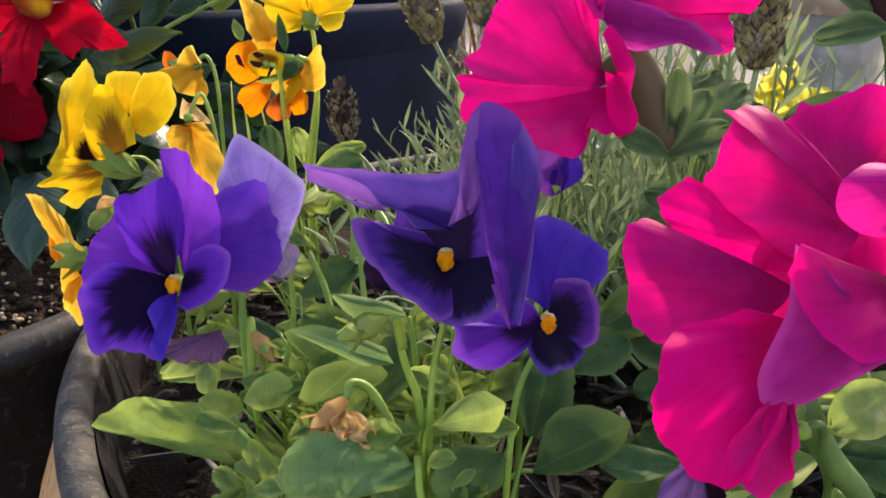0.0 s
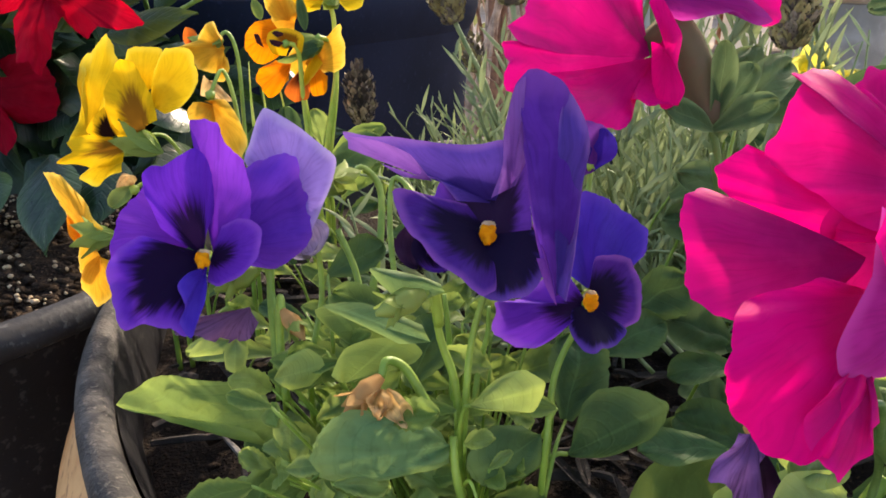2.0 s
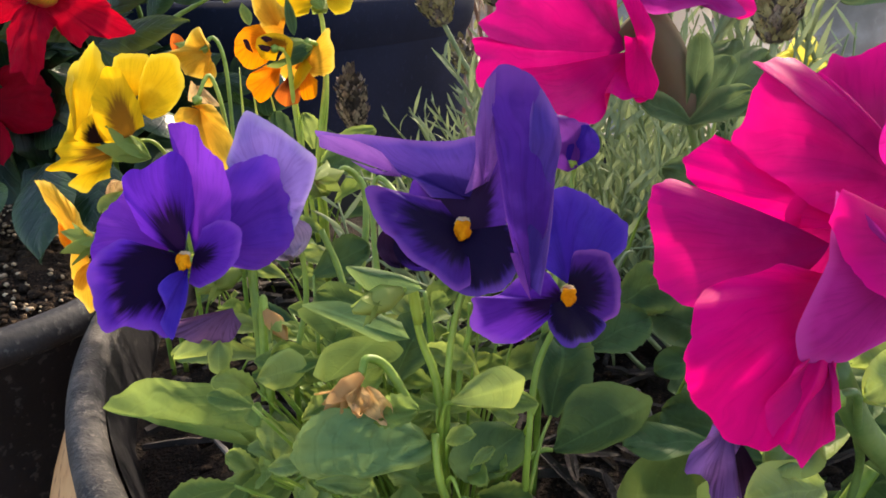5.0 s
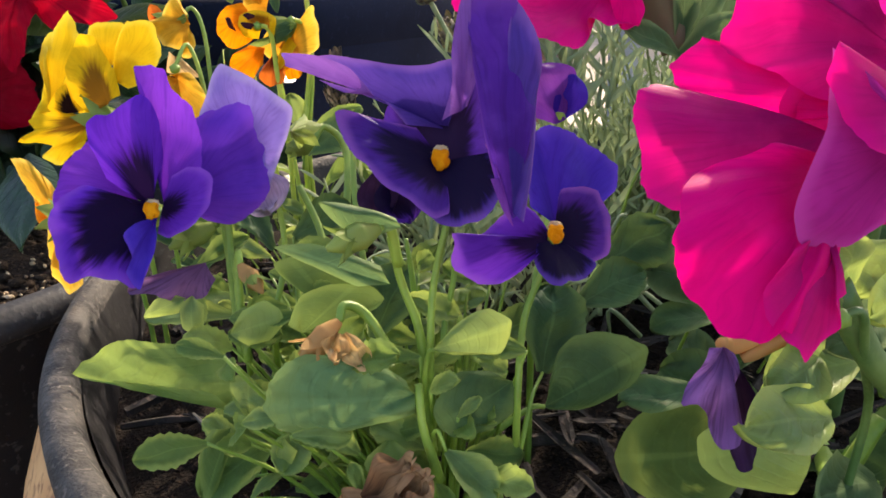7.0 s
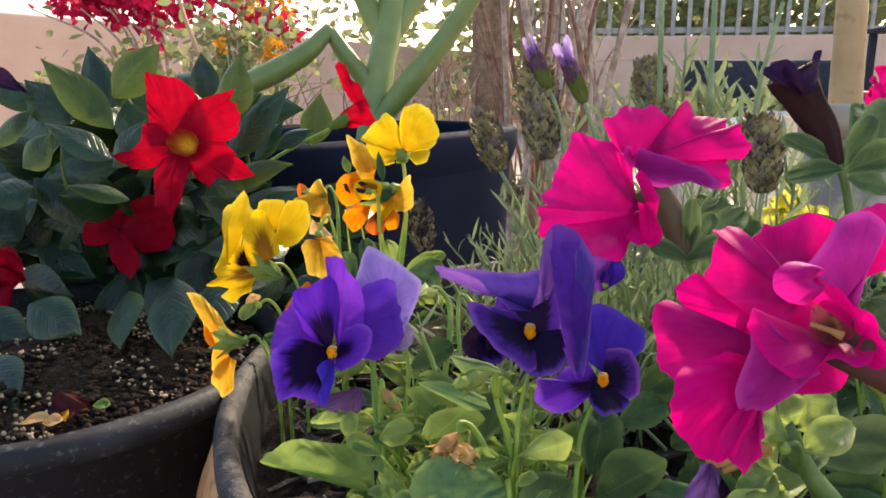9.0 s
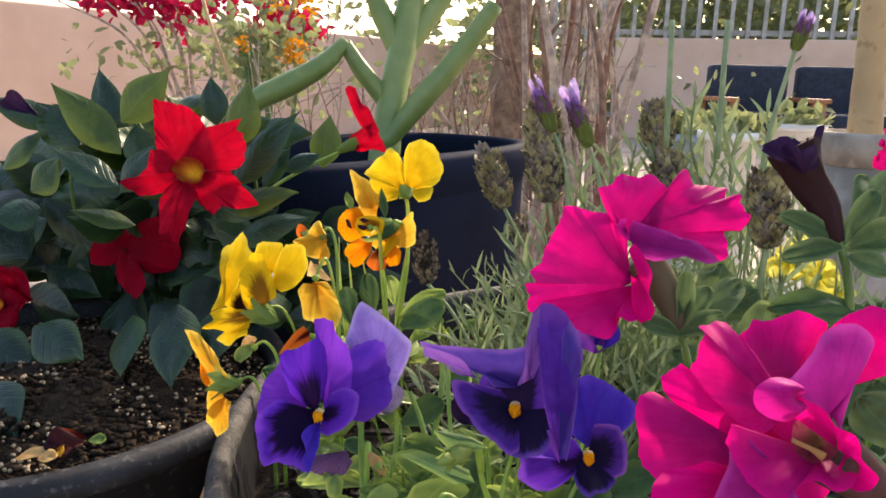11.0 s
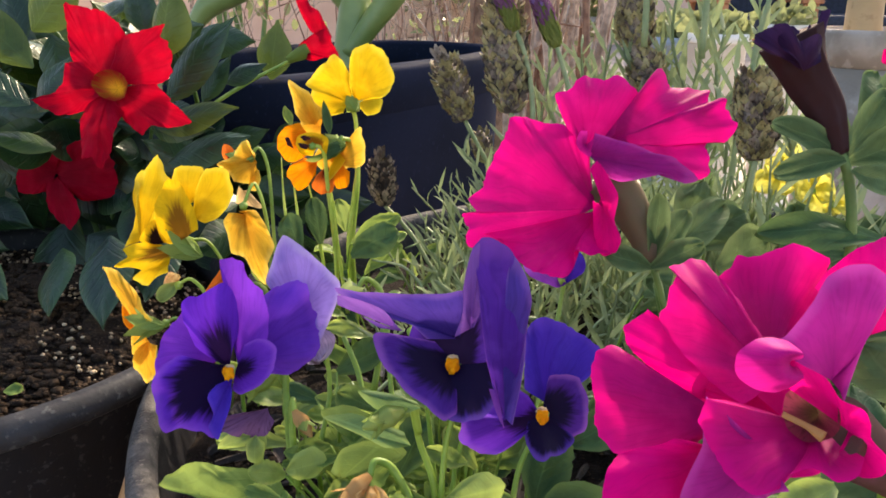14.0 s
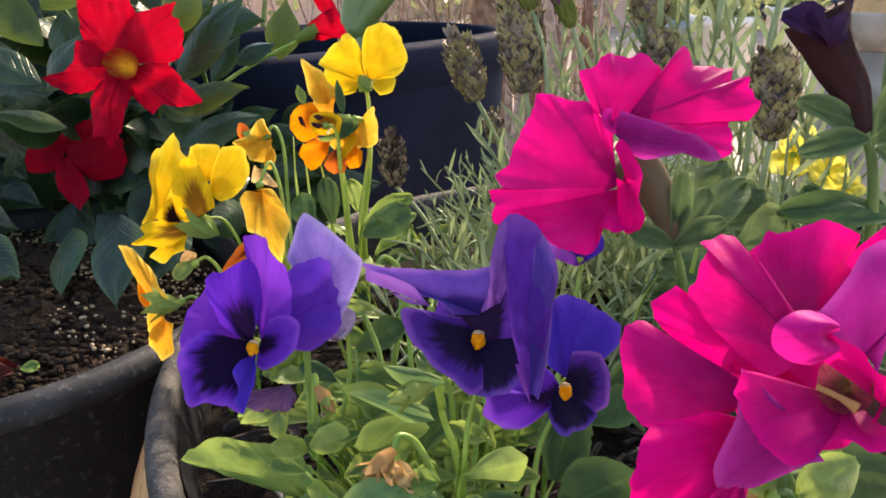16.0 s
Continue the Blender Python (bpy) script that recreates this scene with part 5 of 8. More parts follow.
# long closed bloom hanging over the rim
fl = flower(viola, (-0.1270, 0.2578, 0.4468), "half-closed yellow viola bloom hanging over the rim", [(-0.1211, 0.2595, 0.4473), (-0.1147, 0.2585, 0.4339), (-0.1114, 0.2573, 0.4167)])
fan("petal", (-0.133, 0.253, 0.445), FACE, [(44, 6.9, 4.1), (106, 11.2, 0.1), (123, 23.6, -5.9), (128, 32.3, -9.0), (137, 38.4, -14.0), (139, 31.6, -13.1), (144, 22.3, -10.8), (154, 15.6, -9.0), (185, 11.0, -8.0), (226, 16.0, -11.3), (243, 15.5, -11.1), (270, 7.9, -4.4)], AMBER, fl, bulge=0.002, pleat=0.0008, seed=1.0)
fan("petal", (-0.133, 0.253, 0.44), FACE, [(-149, 10.5, -7.7), (-137, 17.8, -12.6), (-123, 18.4, -15.0), (-110, 20.9, -17.9), (-100, 17.5, -15.8), (-90, 10.1, -9.6), (-32, 3.5, -0.8)], AMBER, fl, bulge=0.002, pleat=0.0008, seed=2.0)
fan("petal", (-0.141, 0.259, 0.444), FACE, [(122, 5.7, -1.2), (126, 11.9, -2.5), (141, 11.6, -4.6), (173, 6.0, -1.8), (212, 3.5, -0.8)], ORANGE, fl, bulge=0.0005, seed=3.0)
calyx(fl, (-0.1268, 0.2501, 0.4487), V((0.9, -0.1, 0.1)), 6, 0.015, PANSY_LEAF)
# shrivelled small bloom
fl = flower(viola, (-0.1195, 0.2589, 0.4641), "small shrivelled viola bloom", [(-0.1149, 0.2616, 0.4653), (-0.1095, 0.2627, 0.4559), (-0.1074, 0.2600, 0.4336)])
blade("petal", (-0.1196, 0.2591, 0.4649), (-0.1271, 0.2547, 0.4582), 0.0070, F, PANSY_PALE, fl, 10, 8, cup=0.4, ruffle=0.15)
blade("petal", (-0.1205, 0.2601, 0.4650), (-0.1230, 0.2577, 0.4686), 0.0090, F, TAN_DRY, fl, 10, 8, cup=0.4, ruffle=0.15)

TBASE = (-0.060, 0.395, 0.395)
tall = thing("viola_plant", TBASE, "tall viola with yellow and orange blooms on straight bright stems", "viola")
fl = flower(tall, (-0.0625, 0.3604, 0.5247), "yellow viola bloom with two upright round petals", [(-0.0601, 0.3601, 0.5149), (-0.0592, 0.3545, 0.4858), (-0.0624, 0.3495, 0.4524)], STEM_LIT, 0.0019)
F = V((0.0, -0.97, 0.2))
fan("petal", (-0.059, 0.358, 0.527), FACE, [(126, 3.4, 1.1), (109, 12.5, 2.7), (98, 22.1, 4.7), (90, 26.3, 4.4), (78, 29.2, 4.2), (63, 28.9, 3.1), (48, 25.4, 1.3), (32, 22.3, 0.5), (18, 17.8, 0.1), (8, 14.1, 0.8), (-4, 6.0, 0.9)], YELLOW, fl, bulge=0.002, pleat=0.0008, seed=1.0)
fan("petal", (-0.057, 0.355, 0.527), FACE, [(10, 8.1, 1.7), (5, 12.0, 2.6), (-27, 12.3, 3.1), (-57, 9.3, 3.3), (-76, 4.0, 1.6)], YELLOW, fl, bulge=0.001, seed=2.0)
fan("petal", (-0.063, 0.359, 0.526), FACE, [(68, 5.4, 1.0), (90, 15.0, 3.0), (108, 26.1, 2.7), (128, 24.2, 1.3), (158, 24.9, 0.7), (163, 19.9, 1.4), (178, 22.0, 0.4), (194, 18.5, 0.3), (212, 14.2, 0.1), (241, 6.2, -0.1)], YELLOW, fl, bulge=0.002, pleat=0.001, seed=3.0)
calyx(fl, (-0.0593, 0.3543, 0.5241), V((0.3, -0.9, -0.2)), 6, 0.013, PANSY_LEAF)
fl = flower(tall, (-0.0655, 0.3479, 0.5097), "orange viola bloom with upright pointed petal", [(-0.0608, 0.3516, 0.5065), (-0.0588, 0.3513, 0.4933), (-0.0606, 0.3507, 0.4798), (-0.0641, 0.3474, 0.4530)], STEM_LIT, 0.0019)
fan("petal", (-0.079, 0.35, 0.516), FACE, [(43, 5.4, 1.5), (101, 15.8, 4.3), (115, 21.1, 3.6), (123, 26.0, 4.7), (133, 17.5, 3.1), (155, 11.0, 1.9), (184, 6.0, 0.9)], AMBER, fl, bulge=0.0015, seed=1.0)
fan("petal", (-0.083, 0.349, 0.511), FACE, [(126, 6.8, 2.3), (165, 11.4, 3.4), (188, 15.1, 2.4), (208, 17.0, 1.0), (227, 17.7, 0.0), (244, 16.1, -1.6), (276, 9.1, -1.6)], ORANGE, fl, bulge=0.0015, seed=2.0)
fan("petal", (-0.073, 0.351, 0.497), FACE, [(-18, 11.6, 0.7), (28, 9.1, 2.8), (46, 17.4, 6.3), (44, 23.5, 7.8), (25, 21.0, 4.7), (-3, 19.0, 2.8), (-16, 14.5, 1.6)], AMBER, fl, bulge=0.001, seed=3.0)
fan("petal", (-0.079, 0.35, 0.497), FACE, [(168, 7.2, 1.7), (191, 14.2, 1.1), (205, 17.7, 0.1), (222, 17.5, -0.5), (237, 18.4, -2.0), (248, 13.6, -0.9), (262, 7.3, -0.8)], ORANGE, fl, bulge=0.001, pleat=0.001, seed=4.0)
fan("petal", (-0.074, 0.35, 0.495), FACE, [(-138, 8.1, -0.1), (-124, 14.2, -0.5), (-101, 15.7, -2.0), (-78, 13.9, -1.3), (-58, 7.5, -0.4)], RUST, fl, bulge=0.001, pleat=0.001, seed=5.0, label="rust-red lower petal")
fan("petal", (-0.068, 0.35, 0.497), FACE, [(-115, 7.0, -0.4), (-94, 14.1, -2.6), (-68, 13.2, -1.8), (-42, 8.1, -0.1)], ORANGE, fl, bulge=0.001, seed=6.0)
fan("petal", (-0.067, 0.348, 0.502), FACE, [(-128, 8.2, -2.7), (-116, 16.2, -3.9), (-108, 13.0, -4.0), (-51, 4.8, -1.5)], YELLOW, fl, bulge=0.0005, seed=7.0)
fan("petal", (-0.072, 0.354, 0.501), FACE, [(148, 7.0, 1.5), (198, 10.5, -0.2), (237, 10.9, -1.6), (275, 11.0, -2.4), (321, 11.5, -0.8), (358, 10.0, 0.9), (403, 6.8, 1.9)], AMBER, fl, bulge=0.001, seed=8.0)
fan("petal", (-0.077, 0.353, 0.515), FACE, [(66, 7.5, 1.7), (110, 11.6, 2.4), (158, 10.8, 0.6), (191, 11.2, 0.2), (225, 8.4, -1.4), (270, 5.0, -1.0)], AMBER, fl, bulge=0.001, seed=9.0)
blade("sepal", (-0.0900, 0.3437, 0.5168), (-0.0931, 0.3439, 0.5263), 0.0050, F, PANSY_LEAF, fl, shape=LEAFY)
blade("sepal", (-0.0707, 0.3441, 0.5125), (-0.0736, 0.3462, 0.5291), 0.0050, F, PANSY_SHADED, fl, shape=LEAFY)
calyx(fl, (-0.0651, 0.3451, 0.5070), V((0.6, -0.6, 0.2)), 6, 0.014, PANSY_LEAF)
fl = flower(tall, (-0.0784, 0.3381, 0.5079), "small rolled yellow bloom with dark streaks", [(-0.0737, 0.3406, 0.5043), (-0.0734, 0.3456, 0.4840), (-0.0711, 0.3449, 0.4535)], STEM_LIT, 0.0018)
fan("petal", (-0.075, 0.341, 0.507), FACE, [(-129, 6.4, -1.0), (-156, 10.9, 0.3), (-181, 12.0, 2.2), (-201, 11.8, 2.8), (-225, 8.5, 3.6), (-270, 5.9, 1.4), (-322, 5.1, 0.2), (-414, 5.1, -0.6)], YELLOW_BROWN, fl, bulge=0.003, frill=0.03, seed=1.0)
fan("petal", (-0.079, 0.336, 0.508), FACE, [(-137, 2.7, -0.8), (-170, 5.1, -0.4), (-189, 6.1, 0.4), (-197, 3.1, 0.4), (-137, 1.4, -0.4)], WINE_BROWN, fl, bulge=0.0003, seed=2.0, label="dark brown streak")
fan("petal", (-0.079, 0.337, 0.511), FACE, [(-163, 3.1, -0.4), (-190, 5.1, 0.4), (-212, 3.5, 0.8), (-270, 0.9, 0.4)], WINE_BROWN, fl, bulge=0.0003, seed=3.0, label="dark brown streak")
fan("petal", (-0.089, 0.342, 0.505), FACE, [(154, 3.3, 1.7), (128, 6.5, 3.2), (111, 5.5, 3.2), (113, 2.6, 2.1)], WINE_BROWN, fl, bulge=0.0003, seed=4.0, label="dark brown streak")
fan("sepal", (-0.069, 0.344, 0.505), FACE, [(-134, 5.7, -0.6), (-144, 12.3, -0.8), (-157, 16.3, -0.4), (-151, 9.2, 0.3), (-175, 4.0, 0.9)], PANSY_LEAF, fl, bulge=0.001, seed=5.0)
fan("sepal", (-0.063, 0.345, 0.506), FACE, [(-135, 7.1, -1.0), (-144, 12.3, -0.8), (-158, 11.9, 0.3), (-183, 9.0, 1.3), (-211, 4.7, 2.1)], PANSY_SHADED, fl, bulge=0.0015, seed=6.0)
for a, b, c in (((-0.0868, 0.3519, 0.4921), (-0.0824, 0.3491, 0.4725), (-0.0793, 0.3462, 0.4527)), ((-0.0966, 0.3618, 0.4929), (-0.0929, 0.3541, 0.4707), (-0.0903, 0.3472, 0.4519)),
                ((-0.1017, 0.3622, 0.4961), (-0.0997, 0.3544, 0.4738), (-0.0957, 0.3467, 0.4518)), ((-0.0746, 0.3510, 0.4928), (-0.0715, 0.3481, 0.4733), (-0.0697, 0.3450, 0.4535))):
    tube("stem", [a, b, c, V(c) + V((0.004, 0.0, -0.04))], [0.0002, 0.0009, 0.0012], STEM_LIT, tall)
leaf(tall, (-0.0609, 0.3391, 0.4559), (-0.0351, 0.3399, 0.4710), 0.0120, (0, -0.7, 0.7), PANSY_LEAF, arch=0.08, cup=0.25, stalk=(-0.0643, 0.3402, 0.4415))
leaf(tall, (-0.0592, 0.3281, 0.4529), (-0.0356, 0.3285, 0.4672), 0.0170, (0, -0.8, 0.6), PANSY_SHADED, arch=0.08, cup=0.25)
leaf(tall, (-0.0780, 0.3425, 0.4540), (-0.0822, 0.3485, 0.4778), 0.0120, (0.2, -0.9, 0.3), PANSY_SHADED, arch=0.05, cup=0.25)
leaf(tall, (-0.0654, 0.3471, 0.4600), (-0.0694, 0.3512, 0.4766), 0.0100, (0.2, -0.9, 0.3), PANSY_PALE, arch=0.05, cup=0.25)
leaf(tall, (-0.0856, 0.3306, 0.4508), (-0.0940, 0.3406, 0.4710), 0.0140, (-0.1, -0.9, 0.3), PANSY_SHADED, arch=0.05, cup=0.25)
for i in range(44):
    a = rl.uniform(0, 6.283)
    b = V((rl.uniform(-0.12, -0.02), rl.uniform(0.25, 0.43), rl.uniform(0.395, 0.425)))
    d = V((math.cos(a), math.sin(a) * 0.7, rl.uniform(0.2, 0.9))).normalized()
    ln = rl.uniform(0.014, 0.03)
    leaf(viola if b.y < 0.34 else tall, b, b + d * ln, ln * rl.uniform(0.35, 0.5), V((rl.uniform(-0.4, 0.4), -0.6, 0.7)), rl.choice([PANSY_LEAF, PANSY_SHADED, PANSY_PALE]), arch=0.08, cup=0.25, stalk=b - V((d.x * 0.01, -0.002, 0.025)), seed=i)

# ---- petunias ----
QBASE = (0.110, 0.185, 0.395)
petunia = thing("petunia_plant", QBASE, "magenta petunia plant with ruffled trumpet blooms and soft green leaves", "petunia")
# far bloom
fl = flower(petunia, (0.0514, 0.1872, 0.5193), "magenta petunia trumpet bloom turned sideways", [(0.0572, 0.1826, 0.5078), (0.0622, 0.1835, 0.4943), (0.0690, 0.1830, 0.4716), (0.0820, 0.1845, 0.4400)], STEM_DARK, 0.0017)
F = V((-0.20, -0.90, 0.35))
fan("lobe", (0.04, 0.181, 0.524), FACE, [(97, 16.3, 0.2), (110, 20.8, 4.9), (115, 23.8, 7.9), (131, 29.0, 12.3), (138, 32.1, 16.4), (151, 31.0, 18.2), (164, 31.2, 18.7), (175, 32.1, 19.5), (183, 35.0, 19.9), (187, 34.2, 20.0), (188, 37.4, 20.6), (191, 36.7, 19.8), (199, 37.1, 16.6), (205, 33.0, 14.9), (210, 25.3, 12.1)], MAGENTA_LIMB, fl, bulge=-0.003, pleat=0.0012, seed=1.5)
fan("lobe", (0.04, 0.178, 0.524), FACE, [(-165, 32.1, 12.7), (-159, 27.8, 13.3), (-154, 27.7, 13.4), (-145, 26.7, 13.2), (-134, 25.7, 13.0), (-125, 22.9, 11.7), (-116, 20.6, 10.7), (-114, 17.4, 9.7), (-121, 13.7, 10.3), (-99, 13.1, 7.7), (-81, 12.3, 5.8), (-66, 12.4, 4.0), (-54, 10.2, 4.2), (-35, 4.9, 4.2), (40, 6.6, 2.8), (70, 8.7, 1.2)], MAGENTA_LIT, fl, bulge=-0.002, pleat=0.0012, seed=2.5)
fan("lobe", (0.037, 0.187, 0.539), FACE, [(140, 6.6, 2.8), (125, 13.9, 1.4), (120, 18.2, 1.1), (107, 17.4, 1.5), (98, 20.5, 0.8), (90, 21.5, 0.2), (76, 20.7, -1.4), (70, 23.7, -1.6), (63, 24.0, -2.0), (49, 22.8, -4.8), (18, 14.8, -3.5)], MAGENTA_LIMB, fl, bulge=0.003, seed=3.5)
fan("lobe", (0.039, 0.186, 0.539), FACE, [(39, 14.1, -8.3), (53, 21.7, -8.0), (54, 27.1, -8.3), (53, 31.4, -8.1), (43, 31.3, -9.6), (38, 34.4, -9.6), (30, 40.5, -10.0), (26, 38.8, -9.3), (25, 41.9, -8.9), (17, 42.9, -9.9), (12, 42.9, -10.5), (7, 39.3, -9.8), (9, 36.4, -8.5), (5, 33.1, -7.4), (-9, 34.4, -7.7), (-13, 30.8, -7.1), (-10, 23.4, -2.8)], MAGENTA_LIMB, fl, bulge=0.003, pleat=0.0014, seed=4.5)
fan("lobe", (0.041, 0.173, 0.526), FACE, [(111, 11.1, 1.0), (99, 12.8, 0.9), (75, 7.9, -0.1), (41, 5.3, -0.7), (-46, 4.4, -0.2), (-58, 9.6, -1.2), (-71, 12.0, -1.4), (-90, 12.6, -0.9), (-104, 8.4, -1.2), (-217, 3.7, -0.2)], MAGENTA_LIT, fl, bulge=0.001, seed=6.5)
fan("fold", (0.037, 0.179, 0.539), FACE, [(80, 6.0, 1.4), (22, 10.8, 0.6), (5, 18.1, -1.5), (1, 24.0, -3.2), (-9, 31.4, -6.4), (-13, 27.7, -5.8), (-11, 21.4, -2.8), (-20, 16.0, -2.3), (-36, 11.1, -2.7), (-47, 5.8, -2.8)], MAGENTA_BACK, fl, bulge=0.0015, frill=0.02, seed=5.5, label="violet-tinged folded underside")
fan("fold", (0.036, 0.18, 0.542), FACE, [(90, 3.3, 2.5), (124, 3.6, 3.4), (177, 3.0, 2.2), (220, 2.6, 1.5), (286, 3.7, 0.7), (327, 2.4, 0.5), (396, 2.5, 1.7)], PINK_EDGE, fl, bulge=0.0015, frill=0.0, label="pale pink fold at the throat")
tube("floral_tube", [(0.0424, 0.1876, 0.5309), (0.0489, 0.1863, 0.5245), (0.0546, 0.1843, 0.5152), (0.0572, 0.1826, 0.5078)], [0.0066, 0.0058, 0.0045, 0.0034], GREY_BROWN, fl, 14, 6, 0.12, "brownish floral tube")
for bx, tx, w in (((0.0568, 0.1804, 0.5076), (0.0584, 0.1838, 0.5276), 0.0065), ((0.0568, 0.1804, 0.5076), (0.0673, 0.1871, 0.5220), 0.0075), ((0.0564, 0.1782, 0.5073), (0.0414, 0.1706, 0.5142), 0.0075), ((0.0564, 0.1782, 0.5073), (0.0701, 0.1772, 0.5152), 0.0080), ((0.0578, 0.1800, 0.5057), (0.0810, 0.1984, 0.5215), 0.0110)):
    leaf(petunia, bx, tx, w, (0, -0.85, 0.5), PET_LEAF, "sepal", teeth=0, arch=0.08, cup=0.25)
# near bloom
fl = flower(petunia, (0.0770, 0.1180, 0.5014), "large ruffled magenta petunia bloom with pale stamens", [(0.0922, 0.1260, 0.4880), (0.1043, 0.1317, 0.4748), (0.1112, 0.1386, 0.4518)], r=0.0025)
fan("lobe", (0.057, 0.108, 0.503), FACE, [(152, 12.4, -19.2), (148, 17.7, -17.7), (147, 21.6, -15.7), (154, 24.4, -15.1), (163, 25.1, -15.3), (168, 24.6, -15.2), (178, 23.0, -14.8), (188, 23.2, -13.2), (199, 23.2, -10.7), (206, 22.2, -8.3), (219, 18.0, -6.8), (233, 11.6, -3.8)], MAGENTA_LIMB, fl, bulge=0.002, pleat=0.0022, seed=1.0)
fan("lobe", (0.066, 0.104, 0.506), FACE, [(139, 19.8, -20.7), (138, 24.3, -21.4), (137, 27.3, -21.5), (143, 27.7, -22.3), (151, 28.7, -23.4), (156, 26.3, -23.6), (162, 22.1, -22.0), (166, 17.5, -17.8), (173, 14.1, -12.2), (174, 9.1, -5.0)], MAGENTA_LIT, fl, bulge=0.001, pleat=0.0012, seed=2.0, label="narrow lobe in the lit magenta")
fan("lobe", (0.063, 0.104, 0.514), FACE, [(-125, 7.0, -4.5), (-163, 8.4, -9.7), (-191, 12.2, -16.3), (-209, 17.2, -20.3), (-219, 19.3, -18.8), (-227, 22.2, -16.0), (-234, 23.7, -14.8), (-232, 26.1, -13.1), (-238, 24.7, -14.1), (-246, 24.4, -14.6), (-250, 23.7, -14.6), (-251, 21.2, -14.4), (-252, 19.7, -13.9), (-255, 15.9, -11.0), (-270, 8.6, -5.1)], MAGENTA_LIMB, fl, bulge=0.002, pleat=0.0022, seed=3.0)
fan("lobe", (0.064, 0.106, 0.514), FACE, [(98, 6.9, -11.3), (110, 17.9, -14.7), (99, 20.3, -14.4), (93, 22.3, -14.6), (85, 22.4, -14.6), (80, 23.5, -14.2), (72, 26.3, -13.5), (66, 27.0, -12.5), (59, 27.2, -12.0), (53, 26.5, -11.8), (45, 21.2, -10.0), (29, 12.5, -4.0)], MAGENTA_LIMB, fl, bulge=-0.003, pleat=0.0022, seed=4.0)
fan("lobe", (0.08, 0.112, 0.518), FACE, [(120, 11.9, -1.2), (98, 15.2, -2.4), (84, 18.3, -2.2), (71, 21.6, -2.4), (62, 23.2, -2.4), (50, 24.7, -0.9), (35, 23.2, -1.0), (21, 18.3, -0.5), (22, 9.7, 1.5)], MAGENTA_LIT, fl, bulge=0.002, seed=5.0)
fan("lobe", (0.056, 0.103, 0.499), FACE, [(168, 5.1, 2.6), (166, 8.2, 3.0), (167, 11.3, 4.3), (175, 14.1, 4.8), (181, 19.0, 6.3), (188, 23.2, 7.4), (197, 26.1, 7.7), (203, 28.3, 8.4), (210, 28.9, 9.1), (222, 28.1, 8.5), (230, 28.3, 8.3), (237, 27.6, 8.8), (239, 24.9, 9.6), (245, 24.0, 8.3), (255, 19.5, 6.3), (254, 10.9, 4.3)], MAGENTA_LIT, fl, bulge=0.003, pleat=0.0016, seed=6.0, label="large rounded lower lobe")
fan("lobe", (0.051, 0.095, 0.493), FACE, [(-155, 6.6, 4.2), (-141, 11.6, 4.6), (-127, 14.8, 4.9), (-112, 16.1, 4.7), (-103, 17.2, 3.9), (-98, 15.0, 4.7), (-90, 12.7, 4.5), (-96, 9.6, 4.7), (-83, 8.3, 4.2), (-78, 4.8, 3.5), (-59, 2.0, 1.5)], MAGENTA_LIMB, fl, bulge=0.002, pleat=0.001, seed=7.0)
fan("lobe", (0.059, 0.092, 0.506), FACE, [(139, 14.6, 2.9), (161, 11.6, 1.5), (177, 11.0, 1.3), (199, 13.7, 0.3), (213, 16.7, -1.6), (225, 18.2, -3.1), (236, 16.1, -4.4), (246, 14.6, -4.4), (251, 12.5, -2.7), (264, 9.0, 0.6), (270, 5.8, 6.2), (282, 4.8, 8.9)], MAGENTA_BACK, fl, bulge=0.002, frill=0.01, seed=8.0, label="violet-tinged outside of the trumpet")
fan("lobe", (0.07, 0.099, 0.507), FACE, [(164, 11.4, 0.2), (165, 20.7, 7.7), (166, 23.7, 9.9), (175, 24.1, 10.6), (189, 21.3, 10.5), (201, 20.3, 12.2), (212, 17.7, 12.3), (218, 13.9, 12.7), (215, 11.0, 12.6), (225, 7.0, 12.0), (254, 7.1, 11.3), (280, 6.0, 11.6), (321, 5.2, 10.5)], MAGENTA_LIMB, fl, bulge=0.002, pleat=0.0010, seed=9.0, label="front lobe below the throat")
fan("throat", (0.07, 0.098, 0.51), FACE, [(171, 8.1, 4.8), (153, 9.0, 6.0), (133, 8.8, 8.1), (119, 6.3, 7.7), (90, 2.3, 7.5), (-54, 1.7, 5.9), (-90, 3.2, 5.2), (-134, 5.8, 4.8), (-165, 7.3, 4.6), (-189, 8.1, 4.8)], THROAT_TAN, fl, bulge=-0.001, frill=0.0, label="olive-brown throat")
fan("lobe", (0.071, 0.098, 0.517), FACE, [(157, 16.3, 8.1), (142, 12.8, 4.4), (110, 14.6, 3.5), (96, 18.3, 3.2), (84, 20.5, 3.0), (74, 21.3, 3.0), (62, 19.4, 2.8), (57, 14.6, 1.8), (54, 8.5, 1.7), (10, 3.0, 1.3), (-68, 5.4, -1.0)], MAGENTA_BACK, fl, bulge=0.002, frill=0.01, seed=10.0, label="violet-tinged lobe turned over behind the throat")
fan("curled_edge", (0.062, 0.095, 0.522), FACE, [(105, 3.8, 1.5), (133, 5.8, 2.8), (151, 8.0, 3.8), (171, 10.1, 3.9), (187, 10.1, 2.8), (198, 9.5, 2.0), (219, 7.7, 1.2), (250, 5.7, -0.1), (270, 4.1, -0.6)], PINK_EDGE, fl, bulge=0.006, frill=0.0, label="bright pink curled edge")
